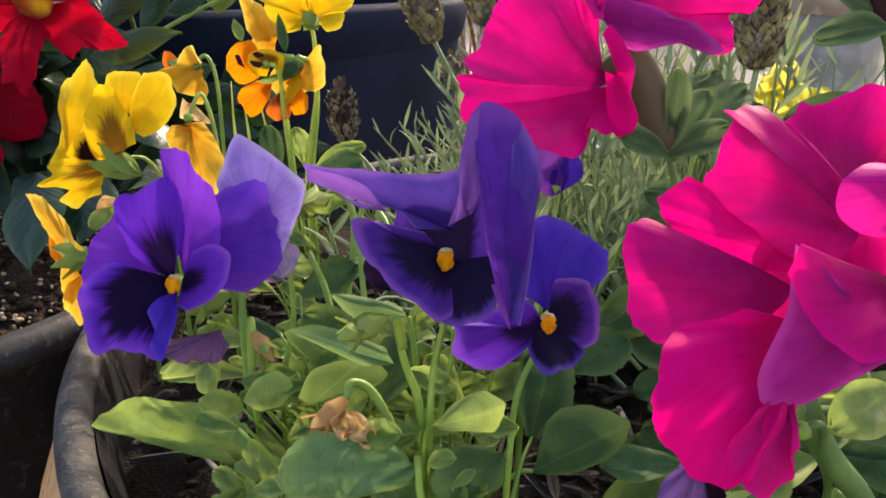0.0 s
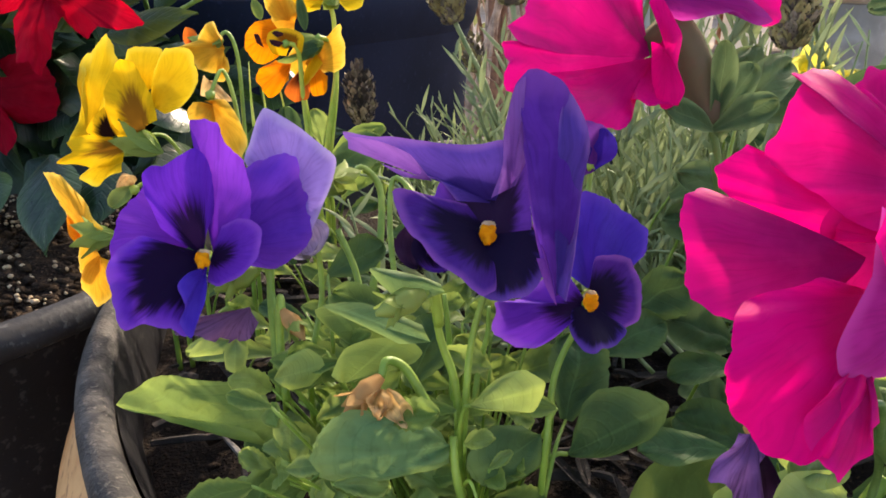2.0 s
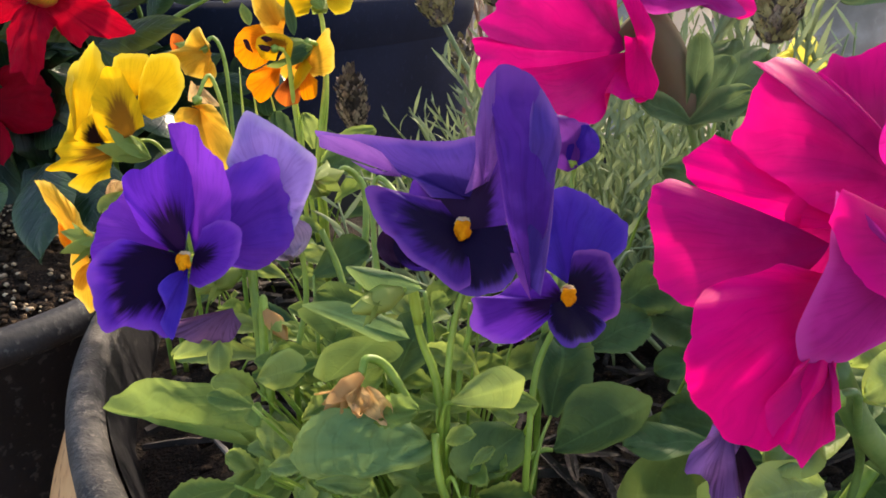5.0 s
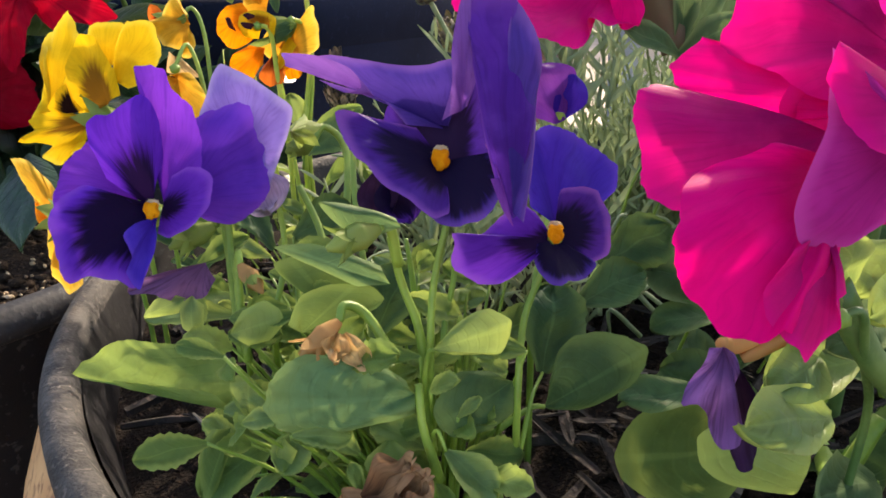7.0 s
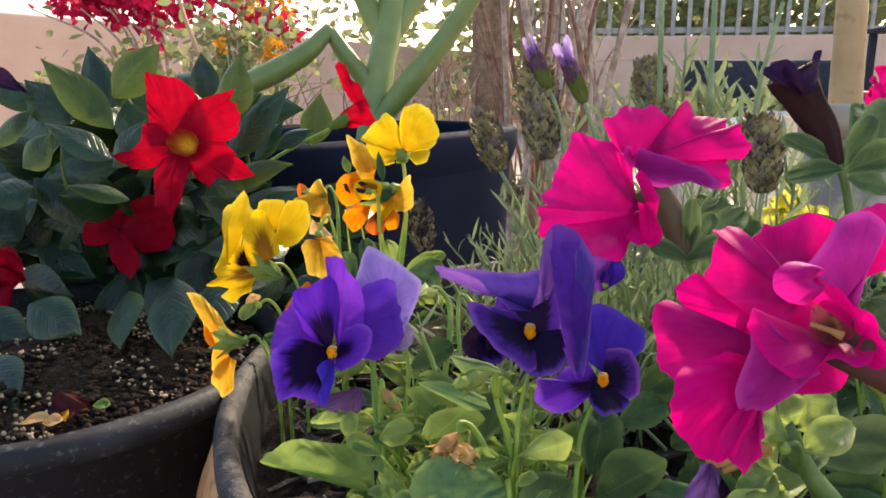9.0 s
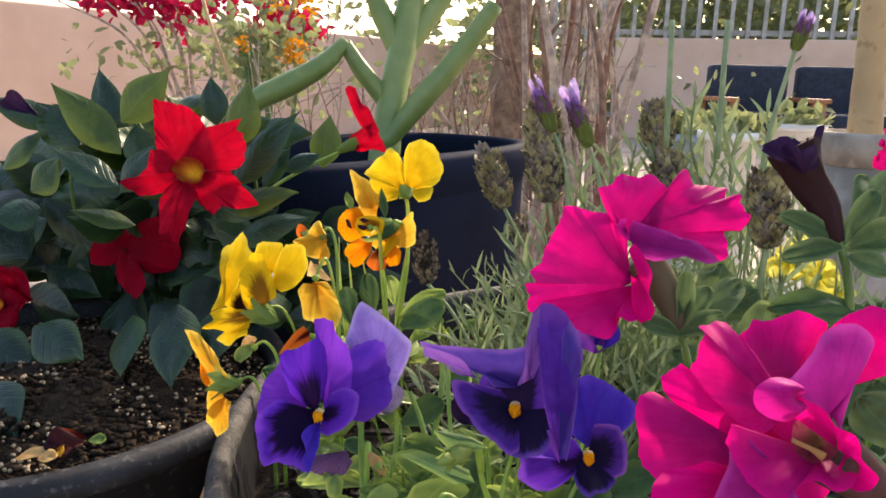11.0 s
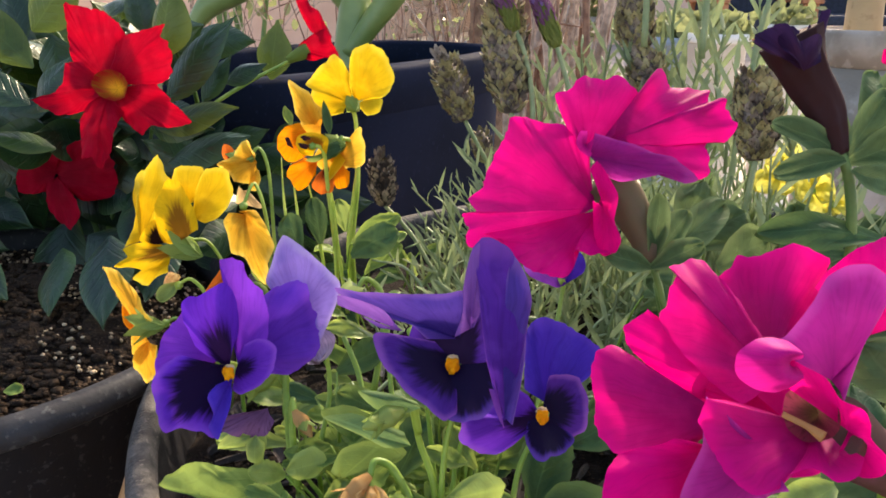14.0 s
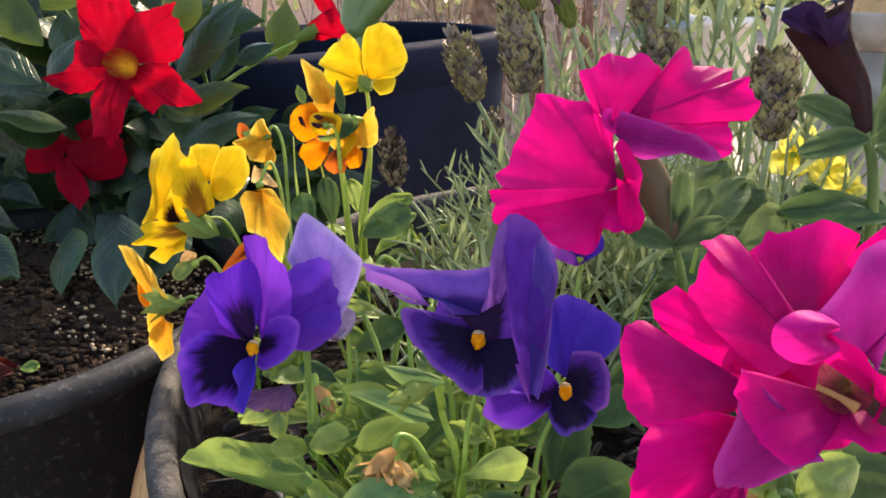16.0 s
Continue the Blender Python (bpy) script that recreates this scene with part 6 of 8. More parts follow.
fan("lip", (0.073, 0.093, 0.51), FACE, [(147, 16.8, 3.8), (142, 17.9, 4.6), (134, 17.4, 6.3), (131, 15.3, 5.9), (123, 11.2, 6.0), (123, 7.4, 5.8), (90, 4.4, 5.1), (65, 2.4, 5.2), (-3, 1.0, 5.4), (-37, 3.8, 5.5), (-40, 6.5, 4.8), (-60, 8.0, 3.6), (-82, 7.5, 2.3), (-117, 4.4, 1.6)], MAGENTA_LIT, fl, bulge=0.0006, frill=0.02, seed=11.0, label="reddish lip round the throat")
fan("funnel", (0.07, 0.114, 0.501), FACE, [(-171, 16.2, 1.1), (-194, 18.6, 1.9), (-221, 17.3, 3.7), (-251, 15.1, 4.8), (-279, 12.7, 6.3), (-320, 9.1, 6.8), (-378, 10.5, 5.2), (-420, 13.8, 2.7), (-454, 13.4, 1.0), (-493, 16.1, -0.5), (-531, 16.2, 1.1)], MAGENTA_LIMB, fl, bulge=0.0, frill=0.0, label="dark inside of the trumpet")
tube("pistil", [(0.0620, 0.0940, 0.5122), (0.0650, 0.0912, 0.5118), (0.0670, 0.0890, 0.5112)], [0.0006, 0.0006, 0.0011], TAN_DRY, fl, 12, 6, 0.3, "pale tan pistil")
tube("floral_tube", [(0.0720, 0.0966, 0.5080), (0.0797, 0.0978, 0.5021), (0.0887, 0.1009, 0.4953), (0.0992, 0.1059, 0.4874)], [0.0070, 0.0058, 0.0048, 0.0042], MAUVE_BROWN, fl, 14, 6, 0.1, "brownish mauve floral tube")
# dark wilted trumpet
# its dark stem green has the shade painted in
fl = flower(petunia, (0.1068, 0.1878, 0.5401), "wilted dark purple petunia trumpet in a green calyx", [(0.1106, 0.1869, 0.5318), (0.1142, 0.1866, 0.5142), (0.1175, 0.1903, 0.4880), (0.1171, 0.1921, 0.4560)], STEM_DARK, 0.0026)
tube("floral_tube", [(0.1061, 0.1874, 0.5389), (0.1022, 0.1888, 0.5493), (0.0958, 0.1899, 0.5593), (0.0898, 0.1912, 0.5697)], [0.0030, 0.0050, 0.0060, 0.0078], [WINE_STRIPE], fl, 22, 8, 0.3, "shrivelled brown-purple tube")
fan("petal", (0.091, 0.183, 0.562), FACE, [(154, 3.3, 1.7), (155, 9.9, 2.8), (158, 15.1, 4.5), (144, 14.9, 4.7), (127, 13.4, 5.5), (113, 10.1, 3.8), (90, 5.9, 1.4)], WINE, fl, bulge=0.001, pleat=0.0012, frill=0.08, seed=1.0)
fan("petal", (0.094, 0.186, 0.563), FACE, [(128, 8.1, 0.4), (110, 11.5, 0.1), (96, 9.0, -0.6), (90, 10.8, 0.1), (77, 9.1, -0.6), (78, 14.2, 0.3), (70, 14.8, 0.3), (60, 9.9, 0.3), (29, 4.6, -0.2)], WINE, fl, bulge=0.001, pleat=0.0010, frill=0.08, seed=2.0)
fan("petal", (0.091, 0.181, 0.562), FACE, [(145, 7.3, 2.8), (135, 11.3, 4.4), (119, 10.2, 4.7), (106, 7.3, 4.0), (83, 8.0, 4.4), (58, 7.6, 2.7), (29, 4.6, -0.2)], WINE, fl, bulge=0.0012, pleat=0.0012, frill=0.08, seed=3.0)
for bx, tx, w in (((0.1078, 0.1874, 0.5384), (0.0848, 0.1810, 0.5483), 0.0090), ((0.1078, 0.1871, 0.5374), (0.1227, 0.1982, 0.5551), 0.0085), ((0.1088, 0.1872, 0.5375), (0.1035, 0.1986, 0.5545), 0.0080), ((0.1078, 0.1852, 0.5379), (0.0850, 0.1745, 0.5358), 0.0080), ((0.1097, 0.1870, 0.5366), (0.1264, 0.1852, 0.5443), 0.0110), ((0.1147, 0.1936, 0.5402), (0.1245, 0.2118, 0.5592), 0.0090), ((0.1098, 0.1846, 0.5352), (0.1194, 0.1769, 0.5309), 0.0090), ((0.1208, 0.2000, 0.5430), (0.1355, 0.2128, 0.5594), 0.0130)):
    leaf(petunia, bx, tx, w, (0, -0.8, 0.55), PET_LEAF, "sepal", teeth=0, arch=0.08, cup=0.25)
fl2 = flower(petunia, (0.1542, 0.2536, 0.5593), "magenta petunia bloom at the edge of the plant", [(0.1581, 0.2510, 0.5483), (0.1516, 0.2336, 0.5239)])
blade("petal", (0.1554, 0.2534, 0.5582), (0.1451, 0.2501, 0.5644), 0.016, CAMSIDE, MAGENTA, fl2, ruffle=0.08, shape=FAN)
blade("petal", (0.1554, 0.2537, 0.5593), (0.1583, 0.2555, 0.5729), 0.018, CAMSIDE, MAGENTA, fl2, ruffle=0.08, shape=FAN)
# crumpled hanging bloom
fl = flower(petunia, (0.0700, 0.1190, 0.4690), "crumpled purple petunia bloom hanging from a dry tan tube", [(0.0740, 0.1195, 0.4690), (0.0800, 0.1260, 0.4560), (0.0890, 0.1360, 0.4391)], STEM_DARK, 0.0014)
fan("petal", (0.05, 0.118, 0.464), FACE, [(180, 3.0, 0.0), (226, 5.7, -0.6), (237, 9.2, -2.1), (240, 12.1, -3.3), (248, 10.8, -2.0), (266, 14.7, -3.9), (273, 18.4, -5.4), (279, 18.6, -5.4), (286, 14.8, -4.8), (295, 7.1, -2.7), (317, 2.7, -0.8)], WILT_PURPLE, fl, bulge=0.002, pleat=0.0022, frill=0.06, seed=1.0, label="crumpled purple petal")
fan("petal", (0.053, 0.121, 0.46), FACE, [(-99, 6.5, -2.7), (-86, 13.9, -5.7), (-82, 21.1, -9.7), (-77, 22.4, -10.1), (-69, 22.4, -9.7), (-62, 19.4, -8.2), (-55, 13.8, -6.8), (-53, 8.3, -4.9), (-50, 3.1, -2.1)], WINE, fl, bulge=0.0015, pleat=0.002, frill=0.06, seed=2.0, label="dark crumpled petal")
tube("floral_tube", [(0.05, 0.119, 0.464), (0.052, 0.12, 0.463), (0.055, 0.12, 0.464), (0.061, 0.121, 0.467), (0.067, 0.121, 0.468)], [0.0012, 0.0016, 0.0018, 0.0018, 0.0015], TAN_DRY, fl, sides=14, wobble=0.3, label="dry tan tube")
tube("floral_tube", [(0.054, 0.119, 0.461), (0.056, 0.119, 0.462), (0.061, 0.12, 0.464), (0.067, 0.121, 0.466)], [0.0008, 0.0012, 0.0013, 0.0012], TAN_DRY, fl, sides=12, wobble=0.3)
for bx, tx, w in (((0.0694, 0.1222, 0.4603), (0.0606, 0.1203, 0.4724), 0.010), ((0.0730, 0.1242, 0.4677), (0.0599, 0.1194, 0.4779), 0.011), ((0.0756, 0.1274, 0.4712), (0.0720, 0.1273, 0.4807), 0.010), ((0.0694, 0.1221, 0.4595), (0.0570, 0.1122, 0.4584), 0.010), ((0.0948, 0.1325, 0.4694), (0.0769, 0.1221, 0.4674), 0.011), ((0.0709, 0.1175, 0.4496), (0.0502, 0.1066, 0.4555), 0.012)):
    leaf(petunia, bx, tx, w, (0, -0.75, 0.65), PANSY_PALE, "sepal", teeth=0, arch=0.08, cup=0.2)
tube("stem", [(0.0725, 0.1273, 0.4712), (0.0814, 0.1265, 0.4567), (0.0945, 0.1300, 0.4412), (0.1057, 0.1365, 0.4188)], [0.0030, 0.0026, 0.0024], STEM_DARK, petunia, 10, 5, 0.1)
fan("leaf", (0.074, 0.158, 0.416), FACE, [(109, 9.2, 2.5), (130, 14.0, 0.1), (145, 18.3, -4.3), (165, 22.8, -9.4), (180, 26.0, -13.0), (192, 28.6, -14.4), (205, 28.7, -12.6), (218, 25.5, -8.7), (237, 21.9, -5.4), (252, 16.5, -1.1), (264, 10.3, 1.2)], PET_BROAD, petunia, bulge=0.003, frill=0.01, seed=1.0)
fan("leaf", (0.076, 0.136, 0.435), FACE, [(113, 7.8, 0.8), (160, 8.5, -4.2), (179, 14.0, -8.5), (192, 18.4, -11.4), (211, 19.9, -11.8), (223, 19.3, -9.8), (244, 16.0, -7.0), (270, 14.6, -3.9), (276, 10.1, -2.0)], PANSY_PALE, petunia, bulge=0.003, frill=0.01, seed=2.0)
fan("leaf", (0.078, 0.134, 0.447), FACE, [(122, 3.7, 0.2), (147, 7.2, -1.6), (174, 9.1, -5.0), (193, 10.3, -7.5), (212, 9.4, -6.4), (235, 7.0, -4.5), (270, 4.6, -1.9)], PANSY_PALE, petunia, bulge=0.002, frill=0.01, seed=3.0)
fan("leaf", (0.082, 0.182, 0.421), FACE, [(145, 6.1, -0.7), (161, 11.6, -3.9), (180, 18.0, -10.8), (193, 25.7, -17.5), (202, 31.2, -22.0), (200, 24.5, -16.4), (206, 15.6, -9.4), (224, 6.9, -4.1)], PANSY_SHADED, petunia, bulge=0.001, frill=0.01, seed=4.0)
leaf(petunia, (0.0660, 0.1594, 0.4291), (0.0439, 0.1608, 0.4277), 0.0105, (0.0, -0.5, 0.85), PANSY_SHADED, teeth=0.01, arch=0.08, cup=0.15, stalk=(0.0762, 0.1583, 0.4201))
leaf(petunia, (0.0790, 0.1904, 0.4353), (0.0586, 0.1896, 0.4334), 0.0110, (0.0, -0.5, 0.85), PANSY_SHADED, teeth=0.01, arch=0.08, cup=0.15, stalk=(0.0846, 0.1817, 0.4258))
leaf(petunia, (0.0888, 0.1417, 0.4475), (0.0670, 0.1357, 0.4460), 0.0130, (0.0, -0.6, 0.8), PANSY_PALE, teeth=0.01, arch=0.08, cup=0.15, stalk=(0.1022, 0.1524, 0.4327))
leaf(petunia, (0.0930, 0.1404, 0.4585), (0.0766, 0.1336, 0.4546), 0.0110, (0.0, -0.6, 0.8), PET_LEAF, teeth=0.01, arch=0.08, cup=0.15)
leaf(petunia, (0.0944, 0.1455, 0.4725), (0.0834, 0.1392, 0.4642), 0.0130, (0.0, -0.8, 0.6), PANSY_PALE, teeth=0.01, arch=0.08, cup=0.15)
leaf(petunia, (0.1072, 0.1288, 0.4942), (0.0961, 0.1363, 0.5060), 0.0160, (-0.2, -0.9, 0.4), PET_LEAF, teeth=0.0, arch=0.08, cup=0.15)
leaf(petunia, (0.1084, 0.1313, 0.5031), (0.1024, 0.1425, 0.5079), 0.0160, (-0.2, -0.9, 0.4), PET_LEAF, teeth=0.0, arch=0.08, cup=0.15)
leaf(petunia, (0.1234, 0.1874, 0.5144), (0.0870, 0.1849, 0.5155), 0.0120, (0.0, -0.7, 0.7), PANSY_SHADED, teeth=0.0, arch=0.08, cup=0.15)
leaf(petunia, (0.0723, 0.2036, 0.5045), (0.0933, 0.2157, 0.5127), 0.0160, (0.0, -0.9, 0.4), PET_LEAF, teeth=0.0, arch=0.08, cup=0.15, stalk=(0.0669, 0.1928, 0.4929))
leaf(petunia, (0.0709, 0.2069, 0.5055), (0.0796, 0.2173, 0.5228), 0.0150, (0.0, -0.9, 0.4), PET_LEAF, teeth=0.0, arch=0.08, cup=0.15)
leaf(petunia, (0.0807, 0.1961, 0.5010), (0.0966, 0.1995, 0.5092), 0.0160, (0.0, -0.9, 0.4), PET_LEAF, teeth=0.0, arch=0.08, cup=0.15)
for i in range(40):
    b = V((rl.uniform(0.07, 0.17), rl.uniform(0.14, 0.26), rl.uniform(0.395, 0.47)))
    a = rl.uniform(0, 6.283)
    d = V((math.cos(a), math.sin(a) * 0.7, rl.uniform(0.0, 0.6))).normalized()
    ln = rl.uniform(0.02, 0.035)
    leaf(petunia, b, b + d * ln, ln * rl.uniform(0.45, 0.6), V((rl.uniform(-0.4, 0.4), -0.6, 0.7)), rl.choice([PET_LEAF, PET_LEAF, PANSY_SHADED]), teeth=0.0, arch=0.08, cup=0.2, stalk=b - V((d.x * 0.01, -0.004, 0.03)), seed=i)
tube("stem", [(0.0604, 0.1848, 0.4999), (0.0650, 0.1849, 0.4832), (0.0723, 0.1838, 0.4576), QBASE], [0.0014, 0.0015, 0.0018], STEM_DARK, petunia)
tube("stem", [(0.1050, 0.1550, 0.4250), (0.0967, 0.1541, 0.4080), QBASE], [0.002, 0.0025, 0.003], STEM, petunia)

# ---- lavender ----
LBASE = (0.070, 0.365, 0.390)
lav = thing("lavender_plant", LBASE, "lavender bush with dried seed heads and two fresh violet spikes", "lavender")


DRYS, WITHERS = [SEED, SEED_DARK, SEED_PALE], [SEED_DARK, SEED_BLACK, SEED_TAN]


def seed_head(plant, low, high, r, mat, label, seed, stem, bracts=260):
    """A lavender spike: rows of small papery bracts round a core."""
    low, high = V(low), V(high)
    ax = (high - low).normalized()
    x = ax.orthogonal().normalized()
    y = ax.cross(x)
    ln = (high - low).length
    g = [tube_geo([low, low.lerp(high, 0.3), low.lerp(high, 0.7), high], [r * 0.3, r * 0.75, r * 0.7, r * 0.3], 8, 3)]
    slots = [1]
    q = random.Random(seed)
    for i in range(bracts):
        t = i / bracts
        a = i * 2.39996 + q.uniform(-0.2, 0.2)
        rad = r * min(1.0, 0.35 + 2.4 * t) * (1.0 if t < 0.75 else 1 - 1.4 * (t - 0.75))
        out = x * math.cos(a) + y * math.sin(a)
        p = low + ax * (ln * t) + out * rad * 0.72
        d = (out * q.uniform(0.5, 0.9) + ax * q.uniform(0.5, 1.1)).normalized()
        s = r * q.uniform(0.32, 0.62)
        g.append(blade_geo(4, 2, p, p + d * s, s * q.uniform(0.5, 0.9), out - ax * 0.5, shape=LEAFY, cup=0.6))
        slots.append(q.choice([0, 0, 0, 1, 1, 2]))
    head = heap("seed_head", g, mat, plant, label, slots=slots)
    tube("stem", [low] + list(stem), [0.0012, 0.0012, 0.0014], STEM_GREY, plant, 7)
    return head


def topknot(head, at, up, mat, n, s, seed):
    q = random.Random(seed)
    g = []
    for i in range(n):
        d = (V(up).normalized() + V((q.uniform(-0.28, 0.28), q.uniform(-0.25, 0.25), q.uniform(-0.2, 0.2)))).normalized()
        b = V(at) + V((q.uniform(-0.002, 0.002), q.uniform(-0.002, 0.002), 0))
        g.append(blade_geo(6, 4, b, b + d * s * q.uniform(0.8, 1.2), s * 0.30, V((q.uniform(-0.5, 0.5), -0.9, 0.1)), cup=0.4, ruffle=0.08))
    return heap("bract_tuft", g, mat, head)


h = seed_head(lav, (-0.0036, 0.3729, 0.5152), (-0.0153, 0.3802, 0.5462), 0.0092, DRYS, "dry brown lavender seed head", 1, [(0.0040, 0.3718, 0.5014), (0.0131, 0.3702, 0.4847), (0.0248, 0.3653, 0.4513)])
topknot(h, (-0.0145, 0.3796, 0.5436), V((-0.5, 0, 0.8)), SEED_DARK, 7, 0.010, 3)
h = seed_head(lav, (-0.0524, 0.4055, 0.4573), (-0.0560, 0.4143, 0.4835), 0.0085, WITHERS, "withered grey-brown lavender seed head", 2, [(-0.0420, 0.4037, 0.4473), (-0.0320, 0.3992, 0.4355), (-0.0159, 0.3877, 0.4110)])
topknot(h, (-0.0559, 0.4139, 0.4821), V((0, 0, 1)), SEED_DARK, 8, 0.009, 5)
h = seed_head(lav, (0.0197, 0.3299, 0.5265), (0.0142, 0.3445, 0.5751), 0.0108, DRYS, "tall dry olive-brown lavender seed head", 3, [(0.0227, 0.3289, 0.5140), (0.0281, 0.3266, 0.4961), (0.0344, 0.3215, 0.4597)], 420)
h = seed_head(lav, (0.0800, 0.3517, 0.5516), (0.0778, 0.3605, 0.5774), 0.0092, DRYS, "dry lavender seed head", 4, [(0.0825, 0.3501, 0.5371), (0.0860, 0.3427, 0.5008)], 280)
h = seed_head(lav, (0.0854, 0.3397, 0.5325), (0.0824, 0.3456, 0.5514), 0.0088, DRYS, "short dry lavender seed head", 6, [(0.0881, 0.3398, 0.5203), (0.0910, 0.3357, 0.4963)], 220)
h = seed_head(lav, (0.1185, 0.2828, 0.5158), (0.1181, 0.2917, 0.5493), 0.0094, DRYS, "dry lavender seed head with papery bracts", 7, [(0.1175, 0.2820, 0.5051), (0.1164, 0.2822, 0.4828), (0.1115, 0.2828, 0.4476)], 360)
h = seed_head(lav, (0.0082, 0.3798, 0.4911), (0.0038, 0.3858, 0.5073), 0.0060, DRYS, "small dry lavender seed head", 8, [(0.0137, 0.3762, 0.4762), (0.0216, 0.3698, 0.4496)], 110)
def fresh_spike(plant, low, tip, r, stem, seed, curl):
    """A young spike: overlapping calyxes, green below and mauve above, ending in pale flag bracts."""
    low, tip = V(low), V(tip)
    ax = (tip - low).normalized()
    x = ax.orthogonal().normalized()
    y = ax.cross(x)
    ln = (tip - low).length
    width = lambda t: r * (math.sin(math.pi * min(1.0, 0.16 + 0.62 * t ** 0.8)) ** 0.8) * (1 - 0.62 * max(0.0, t - 0.25))
    q = random.Random(seed)
    g = [tube_geo([low + ax * ln * t for t in (0, 0.12, 0.3, 0.5, 0.72)], [r * 0.35, width(0.12) * 0.9, width(0.3) * 0.9, width(0.5) * 0.85, r * 0.2], 12, 4)]
    slots = [0]
    for i in range(190):
        t = 0.68 * i / 190
        a = i * 2.39996 + q.uniform(-0.25, 0.25)
        out = x * math.cos(a) + y * math.sin(a)
        b = low + ax * (ln * t) + out * width(t) * 0.88
        d = (ax + out * q.uniform(0.0, 0.14)).normalized()
        s = r * q.uniform(0.55, 0.9)
        g.append(blade_geo(5, 3, b, b + d * s, s * q.uniform(0.32, 0.5), out, shape=LEAFY, cup=0.5))
        slots.append(0 if t < q.uniform(0.22, 0.36) else 1 if t < q.uniform(0.50, 0.66) else 2)
    head = heap("flower_spike", g, [FRESH, MAUVE_BRACT, BRACT], plant, "young lavender spike, green below and mauve above", slots=slots)
    for k in range(4):
        a = k * 1.571 + q.uniform(-0.4, 0.4)
        out = x * math.cos(a) + y * math.sin(a)
        b = low + ax * ln * q.uniform(0.52, 0.60) + out * r * 0.4
        e = low + ax * ln * (q.uniform(0.86, 1.0) if k else 1.0) + out * r * (0.5 + curl * q.random())
        blade("flag_bract", b, e, r * (0.75 + 0.35 * curl), out + V((0, -0.4, 0)), BRACT, head, 10, 6, "pale lilac flag bract", shape=("round", 0.7, 0.5), cup=0.5, ruffle=0.12, seed=float(k))
    tube("stem", [low] + list(stem), [0.0011, 0.0012, 0.0014], STEM_GREY, plant, 8)
    return head


fresh_spike(lav, (0.0206, 0.3319, 0.5635), (0.0075, 0.3385, 0.5925), 0.0047, [(0.0251, 0.3311, 0.5528), (0.0289, 0.3289, 0.5354), (0.0314, 0.3245, 0.5029)], 9, 0.0)
fresh_spike(lav, (0.0397, 0.3317, 0.5565), (0.0250, 0.3390, 0.5900), 0.0052, [(0.0447, 0.3297, 0.5417), (0.0486, 0.3274, 0.5243), (0.0520, 0.3231, 0.4917)], 10, 0.8)
fresh_spike(lav, (0.1363, 0.3275, 0.6070), (0.1432, 0.3330, 0.6275), 0.0042, [(0.1337, 0.3262, 0.5961), (0.1280, 0.3227, 0.5730), (0.1258, 0.3225, 0.5535), (0.1243, 0.3200, 0.5252)], 12, 0.2)


def shoot_geo(base, tip, n, size, seed, width=0.13):
    """A leafy shoot: narrow leaves in pairs up a thin stem."""
    q = random.Random(seed)
    base, tip = V(base), V(tip)
    ax = (tip - base)
    side = V((q.uniform(-1, 1), q.uniform(-1, 1), 0)) * ax.length * 0.12
    g = [tube_geo([base, base.lerp(tip, 0.5) + side, tip], [0.0009, 0.0008, 0.0004], 5, 3)]
    for i in range(n):
        t = (i + 0.5) / n
        p = base.lerp(tip, t) + side * 4 * t * (1 - t)
        a = i * 2.4 + q.uniform(-0.3, 0.3)
        out = V((math.cos(a), math.sin(a), 0))
        d = (out * q.uniform(0.35, 0.9) + ax.normalized() * q.uniform(0.6, 1.1)).normalized()
        s = size * q.uniform(0.6, 1.1) * (1.0 if t < 0.8 else 0.8)
        g.append(blade_geo(6, 2, p, p + d * s, s * width, V((0, -0.6, 0.8)), shape=("point", 0.75, 0.4), arch=q.uniform(-0.08, 0.12), cup=-0.35))
    return g


rs = random.Random(21)
